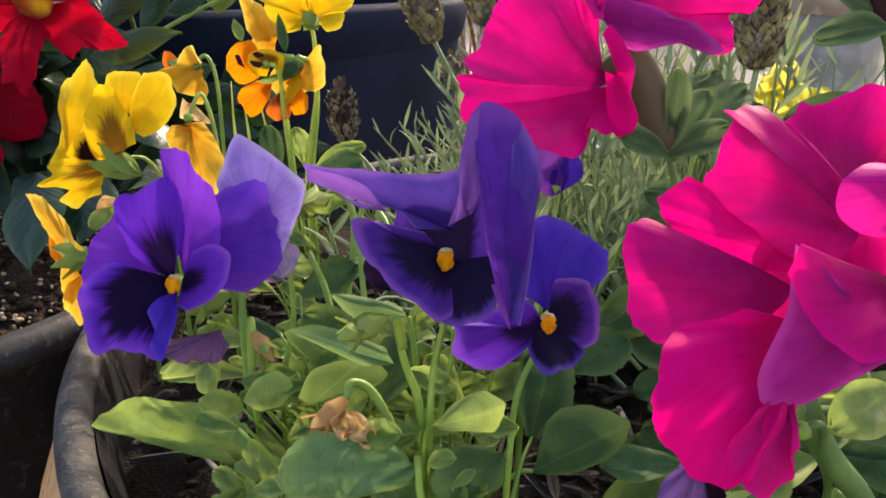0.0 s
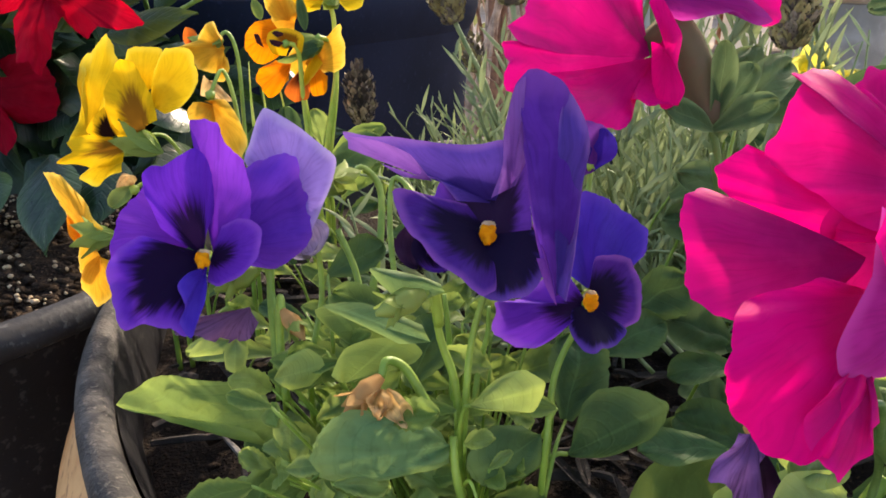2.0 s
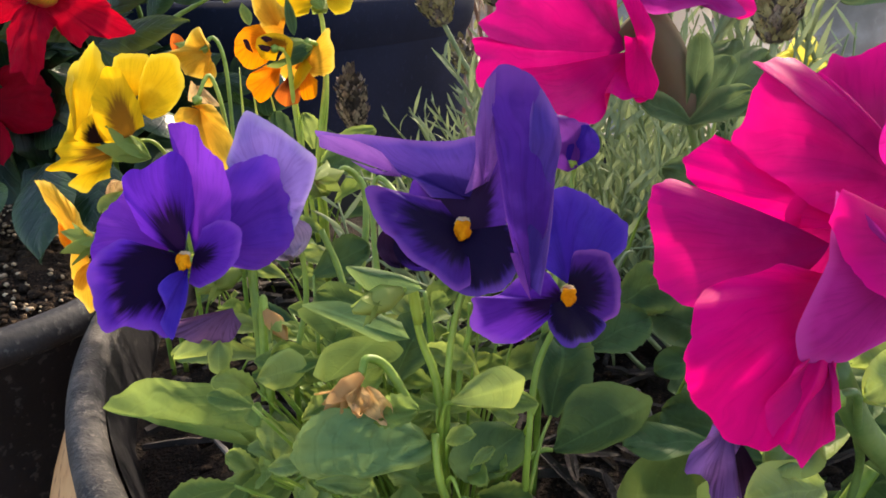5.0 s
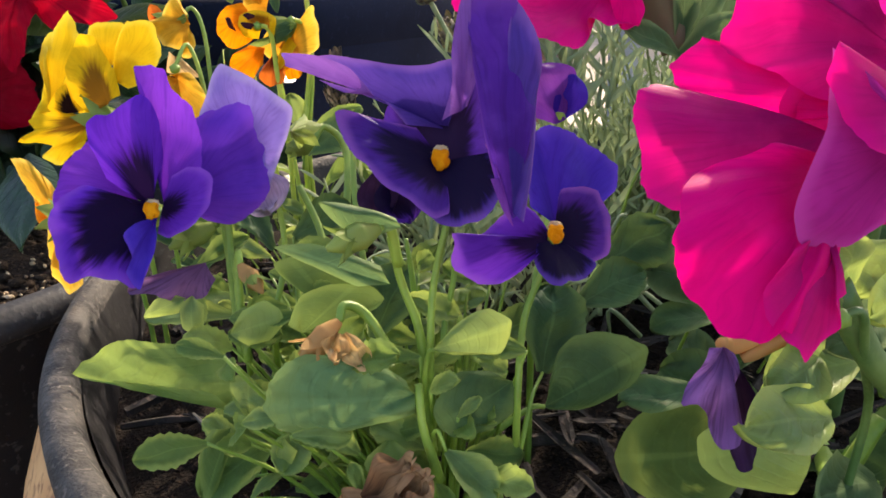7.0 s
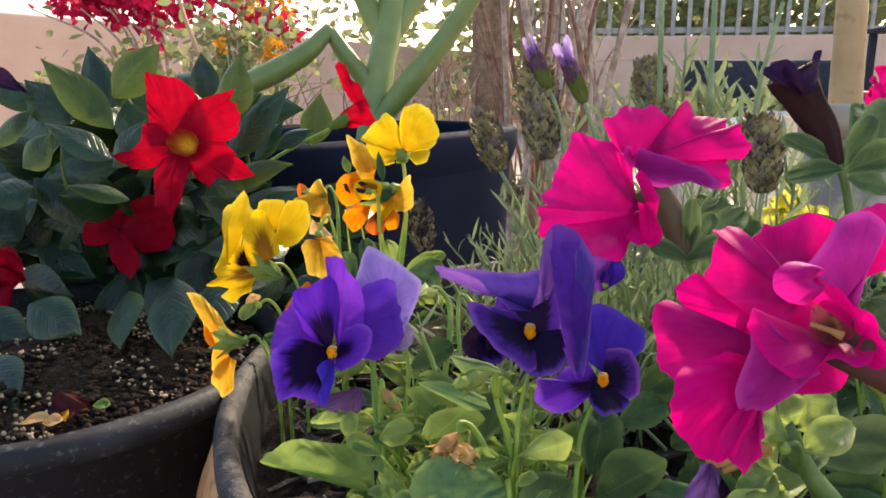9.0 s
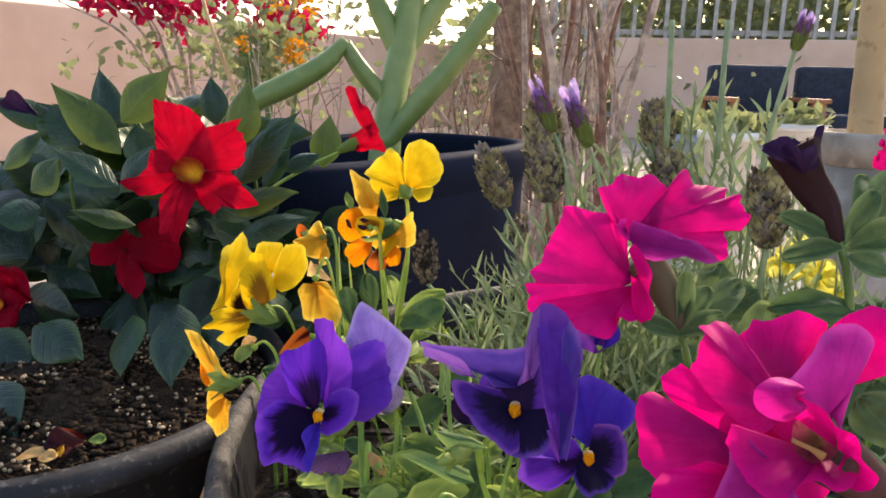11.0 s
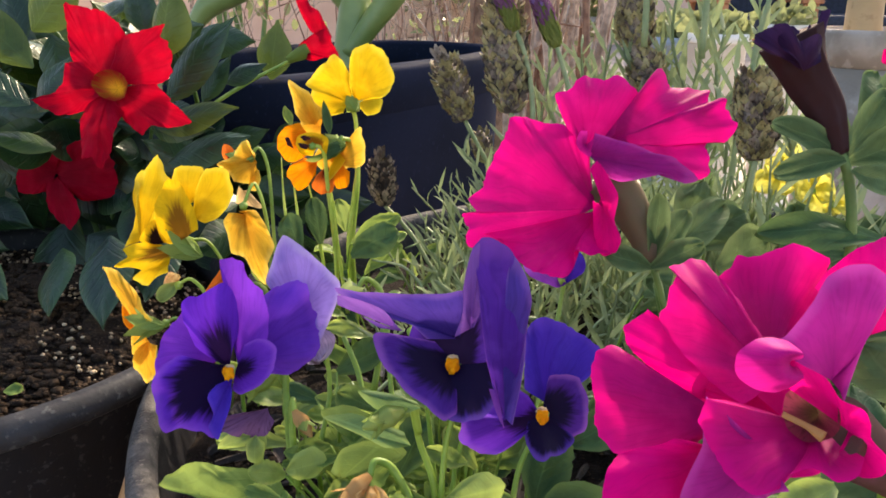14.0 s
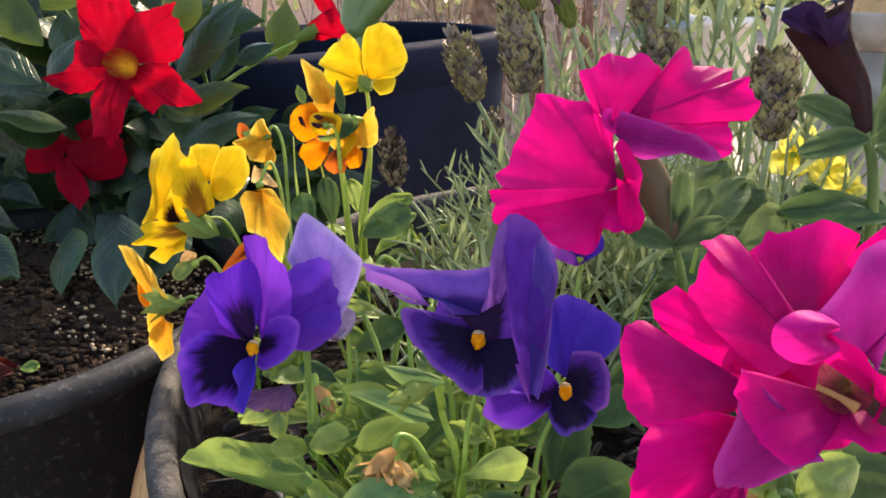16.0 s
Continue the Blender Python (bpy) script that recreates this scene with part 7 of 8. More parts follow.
# upright leafy shoots
for k, (bx, tx, n, s) in enumerate((((0.1037, 0.3439, 0.5232), (0.1097, 0.3586, 0.5767), 16, 0.026), ((0.1070, 0.3342, 0.5250), (0.0961, 0.3516, 0.5855), 12, 0.028), ((0.1275, 0.3317, 0.5291), (0.1320, 0.3450, 0.5777), 12, 0.024),
                                    ((0.1205, 0.3453, 0.5236), (0.1218, 0.3564, 0.5651), 12, 0.024), ((0.0891, 0.3526, 0.5212), (0.0982, 0.3655, 0.5670), 10, 0.024), ((0.0184, 0.3538, 0.4686), (-0.0044, 0.3611, 0.5026), 12, 0.020),
                                    ((0.0220, 0.3655, 0.4723), (0.0188, 0.3748, 0.5082), 12, 0.020), ((0.0339, 0.3407, 0.4928), (0.0370, 0.3515, 0.5324), 10, 0.022), ((0.0527, 0.3423, 0.4932), (0.0640, 0.3612, 0.5414), 10, 0.024),
                                    ((0.0133, 0.3421, 0.4651), (0.0044, 0.3472, 0.4867), 10, 0.016), ((0.1007, 0.2990, 0.5114), (0.1079, 0.3060, 0.5356), 12, 0.022), ((0.1435, 0.3094, 0.4990), (0.1480, 0.3178, 0.5293), 10, 0.02), ((0.0579, 0.3492, 0.5176), (0.0541, 0.3610, 0.5553), 12, 0.022), ((0.0679, 0.3500, 0.5178), (0.0697, 0.3635, 0.5602), 12, 0.022), ((0.0431, 0.3373, 0.5161), (0.0383, 0.3480, 0.5499), 12, 0.020), ((0.0778, 0.3409, 0.5198), (0.0731, 0.3517, 0.5536), 12, 0.022), ((0.0962, 0.3425, 0.5201), (0.0922, 0.3529, 0.5525), 12, 0.022), ((0.1151, 0.3085, 0.5040), (0.1183, 0.3205, 0.5479), 12, 0.024), ((0.1490, 0.3113, 0.5046), (0.1413, 0.3202, 0.5401), 12, 0.022))):
    heap("shoot", shoot_geo(bx, tx, n, s, k), LAV_LEAF, lav)
for k in range(10):
    lean = (k * 37) % 50 - 25
    heap("shoot", shoot_geo(V((0.0352, 0.3057, 0.4756)).lerp(V((0.0683, 0.3057, 0.4750)), k / 9), V((0.0374, 0.3331, 0.5072)).lerp(V((0.0721, 0.3331, 0.5066)), (k + lean / 40) / 9), 13, 0.021, 60 + k), LAV_LEAF, lav)
for p in ([(0.0799, 0.3476, 0.6220), (0.0799, 0.3429, 0.5967), (0.0809, 0.3406, 0.5563)], [(0.1089, 0.3500, 0.6225), (0.1079, 0.3452, 0.5972), (0.1080, 0.3412, 0.5511)]):
    tube("stem", p, [0.0014, 0.0015, 0.0016], STEM_GREY, lav, 7)
foliage = []
for i in range(280):
    b = V((rs.uniform(-0.02, 0.17), rs.uniform(0.26, 0.50), 0.398))
    h = rs.uniform(0.015, 0.075) * (1.0 if b.y > 0.3 else 0.7)
    t = b + V((rs.uniform(-0.035, 0.035), rs.uniform(-0.03, 0.02), h))
    foliage += shoot_geo(b, t, rs.randint(7, 12), rs.uniform(0.014, 0.026), i, 0.12)
for i in range(110):
    b = V((rs.uniform(0.075, 0.20), rs.uniform(0.27, 0.42), 0.40))
    t = b + V((rs.uniform(-0.03, 0.03), rs.uniform(-0.03, 0.02), rs.uniform(0.05, 0.125)))
    foliage += shoot_geo(b, t, rs.randint(9, 14), rs.uniform(0.016, 0.026), 500 + i, 0.13)
heap("low_foliage", foliage, LAV_LEAF, lav, "dense grey-green needle foliage")
curls = []
for i in range(120):
    b = V((rs.uniform(-0.04, 0.15), rs.uniform(0.22, 0.42), rs.uniform(0.395, 0.43)))
    d = V((rs.uniform(-1, 1), rs.uniform(-0.7, 0.7), rs.uniform(0.0, 0.9))) * 0.02
    curls.append(tube_geo([b, b + d + V((0, 0, 0.008)), b + d * 1.8 + V((rs.uniform(-0.01, 0.01), 0, -0.003))], [0.0009, 0.0008, 0.0005], 5, 4))
heap("stem_tangle", curls, STEM_GREY, lav, "tangle of pale curling stems")

# pale yellow pansies at the back of the planter
LEMB = (0.160, 0.340, 0.395)
lem = thing("pansy_plant", LEMB, "small pale lemon-yellow pansy at the back of the planter", "pansy")
for at, s, k in (((0.1457, 0.3256, 0.5010), 0.015, 0), ((0.1558, 0.3117, 0.4965), 0.013, 1), ((0.1696, 0.3190, 0.4885), 0.009, 2)):
    at = V(at)
    fl = flower(lem, at, "lemon-yellow pansy bloom", [at + V((0.002, 0.01, -0.02)), LEMB])
    for j in range(5):
        a = 6.283 * j / 5 + k
        d = V((math.cos(a), -0.2, math.sin(a)))
        blade("petal", at, at + d * s * (0.75, 0.95, 0.6, 0.9, 0.7)[j], s * 0.85, V((0.5 * k - 0.4, -0.8, 0.3)), LEMON, fl, 12, 10, cup=0.3, ruffle=0.12, crumple=0.3, seed=j + k)

for i in range(36):
    b = V((rs.uniform(0.10, 0.21), rs.uniform(0.25, 0.33), rs.uniform(0.41, 0.485)))
    a = rs.uniform(0, 6.283)
    e = b + V((math.cos(a), math.sin(a) * 0.6 - 0.3, rs.uniform(0.0, 0.5))).normalized() * rs.uniform(0.02, 0.032)
    leaf(lem, b, e, rs.uniform(0.009, 0.014), V((rs.uniform(-0.4, 0.4), -0.7, 0.6)), PET_LEAF, teeth=0.02, arch=0.08, cup=0.2, stalk=b - V((0.0, -0.004, 0.02)), seed=i)

# ---- mandevilla ----
NBASE = (-0.270, 0.380, 0.400)
mand = thing("mandevilla_plant", NBASE, "mandevilla with glossy dark leaves and scarlet star blooms", "mandevilla")


def star(at, tips, label, stem, throat=0.0075, face=V((0.15, -0.95, 0.2)), width=0.042, shape=("round", 0.62, 0.4)):
    at = V(at)
    fl = flower(mand, at - face.normalized() * 0.012, label, stem, STEM_DARK, 0.0018)
    for i, tx in enumerate(tips):
        blade("petal", at + (V(tx) - at).normalized() * throat * 0.35 - face.normalized() * 0.002, tx, width * (0.80, 1.02, 0.74, 0.80, 0.62)[i % 5], face, SCARLET, fl, 18, 14, arch=0.035, cup=(0.12, -0.1, 0.15, -0.15, 0.1)[i % 5], shape=("point", 0.62, 0.65) if i != 1 else shape, ruffle=0.06, waves=1.5, seed=i * 1.3, lean=(0.12, -0.05, 0.16, -0.10, 0.10)[i % 5])
    if throat:
        back = -face.normalized()
        x = back.orthogonal().normalized()
        y = back.cross(x)

        def fn(u, v):
            a = 2 * math.pi * v
            r = throat * (0.04 + 0.96 * u ** 0.8)
            return at - back * 0.0035 + back * (throat * 0.9 * (1 - u)) + (x * math.cos(a) + y * math.sin(a)) * r

        part("throat", grid_mesh("throat", 10, 24, fn), THROAT, fl, "orange-yellow throat")
    return fl


fl = flower(mand, (-0.2040, 0.4010, 0.5270), "open scarlet mandevilla bloom with orange throat", [(-0.2064, 0.4189, 0.5242), (-0.2145, 0.4562, 0.4980), (-0.2379, 0.4699, 0.4392)], STEM_DARK, 0.0018)
fan("petal", (-0.206, 0.391, 0.529), FACE, [(164, 13.5, 1.5), (147, 22.7, 4.0), (129, 34.8, 7.9), (117, 47.9, 12.2), (106, 42.5, 11.4), (88, 37.6, 11.2), (72, 33.2, 9.8), (65, 28.4, 8.5), (67, 15.5, 4.8)], SCARLET, fl, bulge=0.001, seed=1.0)
fan("petal", (-0.206, 0.39, 0.528), FACE, [(-128, 14.8, -0.5), (-142, 24.0, 1.5), (-149, 31.6, 3.0), (-158, 36.8, 5.0), (-167, 42.1, 7.9), (-171, 30.4, 6.6), (-182, 24.0, 5.8), (-209, 25.1, 7.2), (-225, 18.3, 5.3)], SCARLET, fl, bulge=0.002, seed=2.0)
fan("petal", (-0.204, 0.39, 0.528), FACE, [(7, 12.1, 1.7), (3, 27.0, 3.9), (-13, 38.0, 2.9), (-22, 49.7, 0.9), (-34, 39.9, -0.6), (-42, 32.2, -0.2), (-58, 29.9, -1.8), (-68, 21.4, -1.7), (-76, 12.6, -1.8)], SCARLET, fl, bulge=0.001, pleat=0.001, seed=3.0)
fan("petal", (-0.203, 0.39, 0.53), FACE, [(95, 11.5, 3.7), (73, 23.8, 10.5), (52, 33.9, 14.2), (40, 45.4, 16.3), (36, 39.4, 14.9), (24, 41.7, 13.6), (15, 40.4, 10.9), (1, 35.0, 6.7), (-3, 26.0, 5.9), (-3, 12.0, 4.1)], SCARLET, fl, bulge=0.002, seed=4.0)
fan("petal", (-0.206, 0.39, 0.527), FACE, [(-50, 14.0, -0.1), (-68, 21.3, 0.5), (-83, 32.4, 1.9), (-93, 45.2, 1.9), (-97, 39.9, 4.2), (-105, 41.6, 2.9), (-113, 33.3, 3.6), (-131, 22.9, 2.6), (-141, 12.8, 1.0)], SCARLET, fl, bulge=0.002, pleat=0.001, seed=5.0)
fan("throat", (-0.2, 0.388, 0.528), FACE, [(5, 9.0, 5.8), (-45, 8.5, 4.0), (-97, 7.9, 3.3), (-153, 10.1, 3.5), (-185, 13.1, 4.8), (-219, 11.5, 6.2), (-264, 9.1, 7.0), (-316, 8.4, 6.8), (-355, 9.0, 5.8)], THROAT, fl, frill=0.0, bulge=-0.001, label="orange-yellow throat")
fl = flower(mand, (-0.2740, 0.4470, 0.4630), "dark scarlet mandevilla bloom in the shade of leaves", [(-0.2794, 0.4533, 0.4584), (-0.2717, 0.4505, 0.4095)], STEM_DARK, 0.0018)
fan("petal", (-0.277, 0.44, 0.465), FACE, [(62, 12.6, 4.6), (125, 17.2, 8.0), (156, 20.9, 7.9), (185, 24.1, 4.6), (206, 27.9, 1.3), (223, 20.5, -0.3), (249, 11.1, -1.0)], SCARLET, fl, bulge=0.002, seed=1.0)
fan("petal", (-0.276, 0.44, 0.464), FACE, [(103, 8.9, 2.5), (67, 20.3, 4.5), (46, 34.3, 3.6), (27, 36.9, -0.7), (5, 38.1, -5.2), (-17, 35.5, -9.6), (-29, 29.8, -9.3), (-52, 19.5, -7.4), (-68, 8.0, -3.1)], SCARLET, fl, bulge=0.003, seed=2.0)
fan("petal", (-0.276, 0.439, 0.463), FACE, [(-136, 11.2, -2.1), (-111, 19.8, -2.3), (-88, 29.3, -2.4), (-73, 36.8, -1.5), (-58, 30.5, 0.1), (-48, 19.3, 0.6), (-42, 9.4, -0.4)], SCARLET, fl, bulge=0.002, pleat=0.0006, seed=3.0)
star((-0.3433, 0.3893, 0.4344), [(-0.3234, 0.3871, 0.4399), (-0.3324, 0.3913, 0.4581), (-0.3301, 0.3812, 0.4196), (-0.3546, 0.3923, 0.4490), (-0.3534, 0.3845, 0.4194)], "scarlet mandevilla bloom partly behind leaves", None, 0.005)
star((-0.3603, 0.5092, 0.4997), [(-0.3649, 0.5058, 0.5078), (-0.3532, 0.5075, 0.5107), (-0.3481, 0.5046, 0.4985), (-0.3582, 0.5014, 0.4895), (-0.3644, 0.5027, 0.4959)], "small scarlet bloom behind leaves", None, 0.0, width=0.014)
fl = flower(mand, (-0.1257, 0.5200, 0.5381), "half-open scarlet mandevilla trumpet seen from its side", [(-0.1402, 0.5134, 0.5295), (-0.1635, 0.4980, 0.5174), (-0.1881, 0.4756, 0.4990), (-0.2143, 0.4587, 0.4626)], STEM, 0.0022)
tube("calyx_tube", [(-0.1373, 0.5167, 0.5324), (-0.1290, 0.5187, 0.5364), (-0.1220, 0.5207, 0.5400)], [0.0026, 0.0045, 0.0060], PANSY_LEAF, fl, 14, 6, 0.1, "pale green calyx tube")
fan("petal", (-0.132, 0.523, 0.537), FACE, [(39, 12.9, 6.6), (36, 23.5, 11.1), (27, 27.9, 11.7), (7, 29.2, 10.1), (-13, 35.9, 6.4), (-10, 25.4, 5.7), (-25, 14.4, 1.8), (-42, 6.7, 0.3)], SCARLET, fl, bulge=0.004, pleat=0.0008, seed=1.0)
fan("petal", (-0.109, 0.518, 0.545), FACE, [(146, 12.1, 1.7), (134, 23.0, 4.6), (128, 32.2, 7.2), (123, 42.5, 10.4), (113, 38.4, 11.4), (115, 28.4, 8.5), (101, 20.2, 7.1), (90, 12.9, 5.3), (34, 6.0, 2.5)], SCARLET, fl, bulge=0.002, pleat=0.0012, seed=2.0)
blade("petal", (-0.3343, 0.4060, 0.5722), (-0.3120, 0.4029, 0.5620), 0.014, CAMSIDE, WINE, mand, ruffle=0.2, cup=0.5, shape=("point", 0.5, 0.5), label="withered wine-dark petal")


def mleaf(base, tip, w, mat=None, face=(0.0, -0.75, 0.65), **kw):
    mid = (V(base) + V(tip)) * 0.5
    # leaves in front of the shaded bloom are skipped to keep it in view
    if mid.y < 0.452 and -0.312 < mid.x < -0.222 and 0.425 < mid.z < 0.487:
        return None
    return blade("leaf", base, tip, w * 1.4, face, mat or MAND_LEAF, mand, 16, 10, shape=("acute", 0.80, 0.05), **{"arch": 0.05, "cup": -0.22, "crumple": 0.06, **kw})


ML = MAND_LIGHT
mleaf((-0.2506, 0.3931, 0.5385), (-0.2920, 0.3911, 0.5820), 0.0180, ML)
mleaf((-0.2673, 0.4160, 0.5514), (-0.2847, 0.4358, 0.5919), 0.0150)
mleaf((-0.2556, 0.4061, 0.5578), (-0.2222, 0.4096, 0.5920), 0.0200, ML, (0.2, -0.9, 0.3))
mleaf((-0.2894, 0.4115, 0.5408), (-0.3205, 0.4166, 0.5693), 0.0200)
mleaf((-0.2436, 0.3733, 0.5206), (-0.2810, 0.3662, 0.5437), 0.0150, face=(0, -0.6, 0.8))
mleaf((-0.3006, 0.3727, 0.5153), (-0.2809, 0.3777, 0.5364), 0.0200, ML)
mleaf((-0.2548, 0.3964, 0.5132), (-0.2310, 0.4014, 0.5443), 0.0180)
mleaf((-0.2576, 0.4280, 0.5546), (-0.2466, 0.4190, 0.5177), 0.0170)
mleaf((-0.3324, 0.3938, 0.5259), (-0.3070, 0.4025, 0.5513), 0.0140, ML)
mleaf((-0.1864, 0.4196, 0.5413), (-0.1771, 0.4272, 0.5865), 0.0210, ML, (-0.2, -0.9, 0.3), cup=-0.45)
mleaf((-0.1910, 0.4276, 0.5144), (-0.1454, 0.4397, 0.5660), 0.0200)
mleaf((-0.2102, 0.4523, 0.5543), (-0.2164, 0.4609, 0.5881), 0.0150)
mleaf((-0.2250, 0.4655, 0.5691), (-0.2523, 0.4844, 0.5699), 0.0120, ML)
mleaf((-0.2349, 0.4723, 0.5585), (-0.2242, 0.4782, 0.5776), 0.0130, ML)
mleaf((-0.1943, 0.4184, 0.5002), (-0.1411, 0.4158, 0.5139), 0.0170, ML, (0, -0.7, 0.7))
mleaf((-0.1877, 0.4135, 0.4800), (-0.1322, 0.4122, 0.4977), 0.0200, face=(0, -0.6, 0.8))
mleaf((-0.1781, 0.4537, 0.5110), (-0.1590, 0.4631, 0.5409), 0.0120)
mleaf((-0.1705, 0.4776, 0.5205), (-0.1416, 0.4832, 0.5333), 0.0120)
mleaf((-0.1537, 0.5298, 0.5170), (-0.1486, 0.5415, 0.5594), 0.0200, ML)
mleaf((-0.2432, 0.4444, 0.4563), (-0.2649, 0.4126, 0.4989), 0.0170, face=(0, -0.6, 0.8))
mleaf((-0.2387, 0.3822, 0.4941), (-0.2755, 0.3716, 0.5039), 0.0120, ML, (0, -0.5, 0.85))
mleaf((-0.2742, 0.3811, 0.5004), (-0.3128, 0.3492, 0.4699), 0.0300)
mleaf((-0.3184, 0.4081, 0.4978), (-0.3454, 0.3940, 0.4918), 0.0200)
mleaf((-0.2813, 0.3685, 0.4550), (-0.3231, 0.3572, 0.4638), 0.0180, face=(0, -0.5, 0.85))
mleaf((-0.3000, 0.3604, 0.4302), (-0.2556, 0.3397, 0.4177), 0.0220)
mleaf((-0.2954, 0.4304, 0.4577), (-0.3152, 0.3946, 0.4074), 0.0300)
mleaf((-0.2644, 0.4104, 0.4518), (-0.2639, 0.3816, 0.4215), 0.0220)
mleaf((-0.2762, 0.4460, 0.4329), (-0.2784, 0.3994, 0.3757), 0.0260)
mleaf((-0.2305, 0.4433, 0.4486), (-0.2092, 0.4302, 0.4319), 0.0260)
mleaf((-0.2620, 0.4477, 0.4548), (-0.2096, 0.4376, 0.4403), 0.0240)
mleaf((-0.2091, 0.3716, 0.4459), (-0.1903, 0.3173, 0.4119), 0.0230, face=(0.1, -0.95, 0.2))
mleaf((-0.2425, 0.3766, 0.4352), (-0.2275, 0.3302, 0.4128), 0.0200, face=(-0.1, -0.95, 0.2))
mleaf((-0.2578, 0.3695, 0.4520), (-0.2704, 0.3180, 0.4185), 0.0240, face=(0, -0.8, 0.6))
mleaf((-0.2732, 0.3568, 0.4477), (-0.3036, 0.3178, 0.4274), 0.0260, face=(0, -0.8, 0.6))
mleaf((-0.1823, 0.3834, 0.4434), (-0.1799, 0.3451, 0.4158), 0.0200, face=(0.1, -0.9, 0.4))
mleaf((-0.2896, 0.3055, 0.4158), (-0.2545, 0.2724, 0.3982), 0.0200, face=(0.3, -0.9, 0.2))
mleaf((-0.2536, 0.4254, 0.4271), (-0.2162, 0.4128, 0.4077), 0.0260)
mleaf((-0.3028, 0.3416, 0.3994), (-0.2813, 0.3134, 0.3655), 0.0220)
mleaf((-0.2579, 0.4726, 0.4886), (-0.2103, 0.4601, 0.4668), 0.0230)
mleaf((-0.2941, 0.4498, 0.4914), (-0.3243, 0.4559, 0.5228), 0.0200)
mleaf((-0.3292, 0.4856, 0.5578), (-0.3403, 0.4736, 0.5161), 0.0200, ML)
mleaf((-0.3439, 0.4263, 0.4568), (-0.3859, 0.4323, 0.4914), 0.0300)
mleaf((-0.3392, 0.3553, 0.4225), (-0.2891, 0.3445, 0.4065), 0.0250)
for a, b, c in (((-0.2551, 0.3983, 0.5203), (-0.2656, 0.4171, 0.5551), (-0.2711, 0.4276, 0.5767)), ((-0.1961, 0.4282, 0.4985), (-0.1920, 0.4285, 0.5373), (-0.1891, 0.4295, 0.5599)), ((-0.3044, 0.3809, 0.4696), (-0.3021, 0.3897, 0.5016), (-0.2947, 0.4089, 0.5327))):
    tube("stem", [V(NBASE) + V((0, 0.09, 0)), V(NBASE).lerp(V(a), 0.5) + V((0.01, 0.085, 0)), V(a) + V((0, 0.06, 0)), V(b) + V((0, 0.03, 0)), c], [0.0022, 0.0018, 0.0014, 0.0010], STEM_DARK, mand)
rm = random.Random(33)
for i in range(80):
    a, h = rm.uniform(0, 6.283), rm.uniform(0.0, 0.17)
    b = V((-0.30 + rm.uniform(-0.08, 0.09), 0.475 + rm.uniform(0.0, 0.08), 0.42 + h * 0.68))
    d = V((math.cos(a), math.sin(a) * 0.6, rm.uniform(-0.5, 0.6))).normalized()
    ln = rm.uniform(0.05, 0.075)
    # height picks the tone: low leaves carry the shade in their colour
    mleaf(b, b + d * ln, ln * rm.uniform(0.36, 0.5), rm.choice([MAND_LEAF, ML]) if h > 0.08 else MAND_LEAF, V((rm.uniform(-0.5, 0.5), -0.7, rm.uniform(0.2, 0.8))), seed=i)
for i in range(14):
    b = V((rm.uniform(-0.46, -0.33), rm.uniform(0.36, 0.50), rm.uniform(0.41, 0.49)))
    a = rm.uniform(0, 6.283)
    e = b + V((math.cos(a), math.sin(a) * 0.6, rm.uniform(-0.3, 0.6))).normalized() * rm.uniform(0.045, 0.07)
    mleaf(b, e, rm.uniform(0.018, 0.026), MAND_LEAF, V((rm.uniform(-0.5, 0.5), -0.7, rm.uniform(0.2, 0.8))), seed=i)
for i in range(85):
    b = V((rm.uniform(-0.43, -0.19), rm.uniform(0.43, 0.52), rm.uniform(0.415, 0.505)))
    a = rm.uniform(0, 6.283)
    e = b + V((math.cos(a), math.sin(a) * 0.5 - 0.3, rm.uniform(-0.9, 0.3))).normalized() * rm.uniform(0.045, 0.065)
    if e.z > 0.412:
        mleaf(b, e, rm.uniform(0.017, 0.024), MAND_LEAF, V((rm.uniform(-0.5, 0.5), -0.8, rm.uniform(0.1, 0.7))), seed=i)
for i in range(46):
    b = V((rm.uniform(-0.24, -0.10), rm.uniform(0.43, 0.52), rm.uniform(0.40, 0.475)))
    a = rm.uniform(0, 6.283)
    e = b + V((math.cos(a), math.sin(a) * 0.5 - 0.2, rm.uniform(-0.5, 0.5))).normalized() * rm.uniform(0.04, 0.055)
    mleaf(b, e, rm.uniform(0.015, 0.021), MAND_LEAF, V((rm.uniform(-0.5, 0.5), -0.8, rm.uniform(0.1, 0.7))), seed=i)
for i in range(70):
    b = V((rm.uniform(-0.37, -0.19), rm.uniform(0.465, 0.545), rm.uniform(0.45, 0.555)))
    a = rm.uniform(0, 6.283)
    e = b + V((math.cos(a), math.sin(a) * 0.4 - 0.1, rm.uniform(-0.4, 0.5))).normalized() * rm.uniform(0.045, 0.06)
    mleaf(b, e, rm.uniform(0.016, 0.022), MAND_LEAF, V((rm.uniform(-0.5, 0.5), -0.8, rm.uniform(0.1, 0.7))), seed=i)
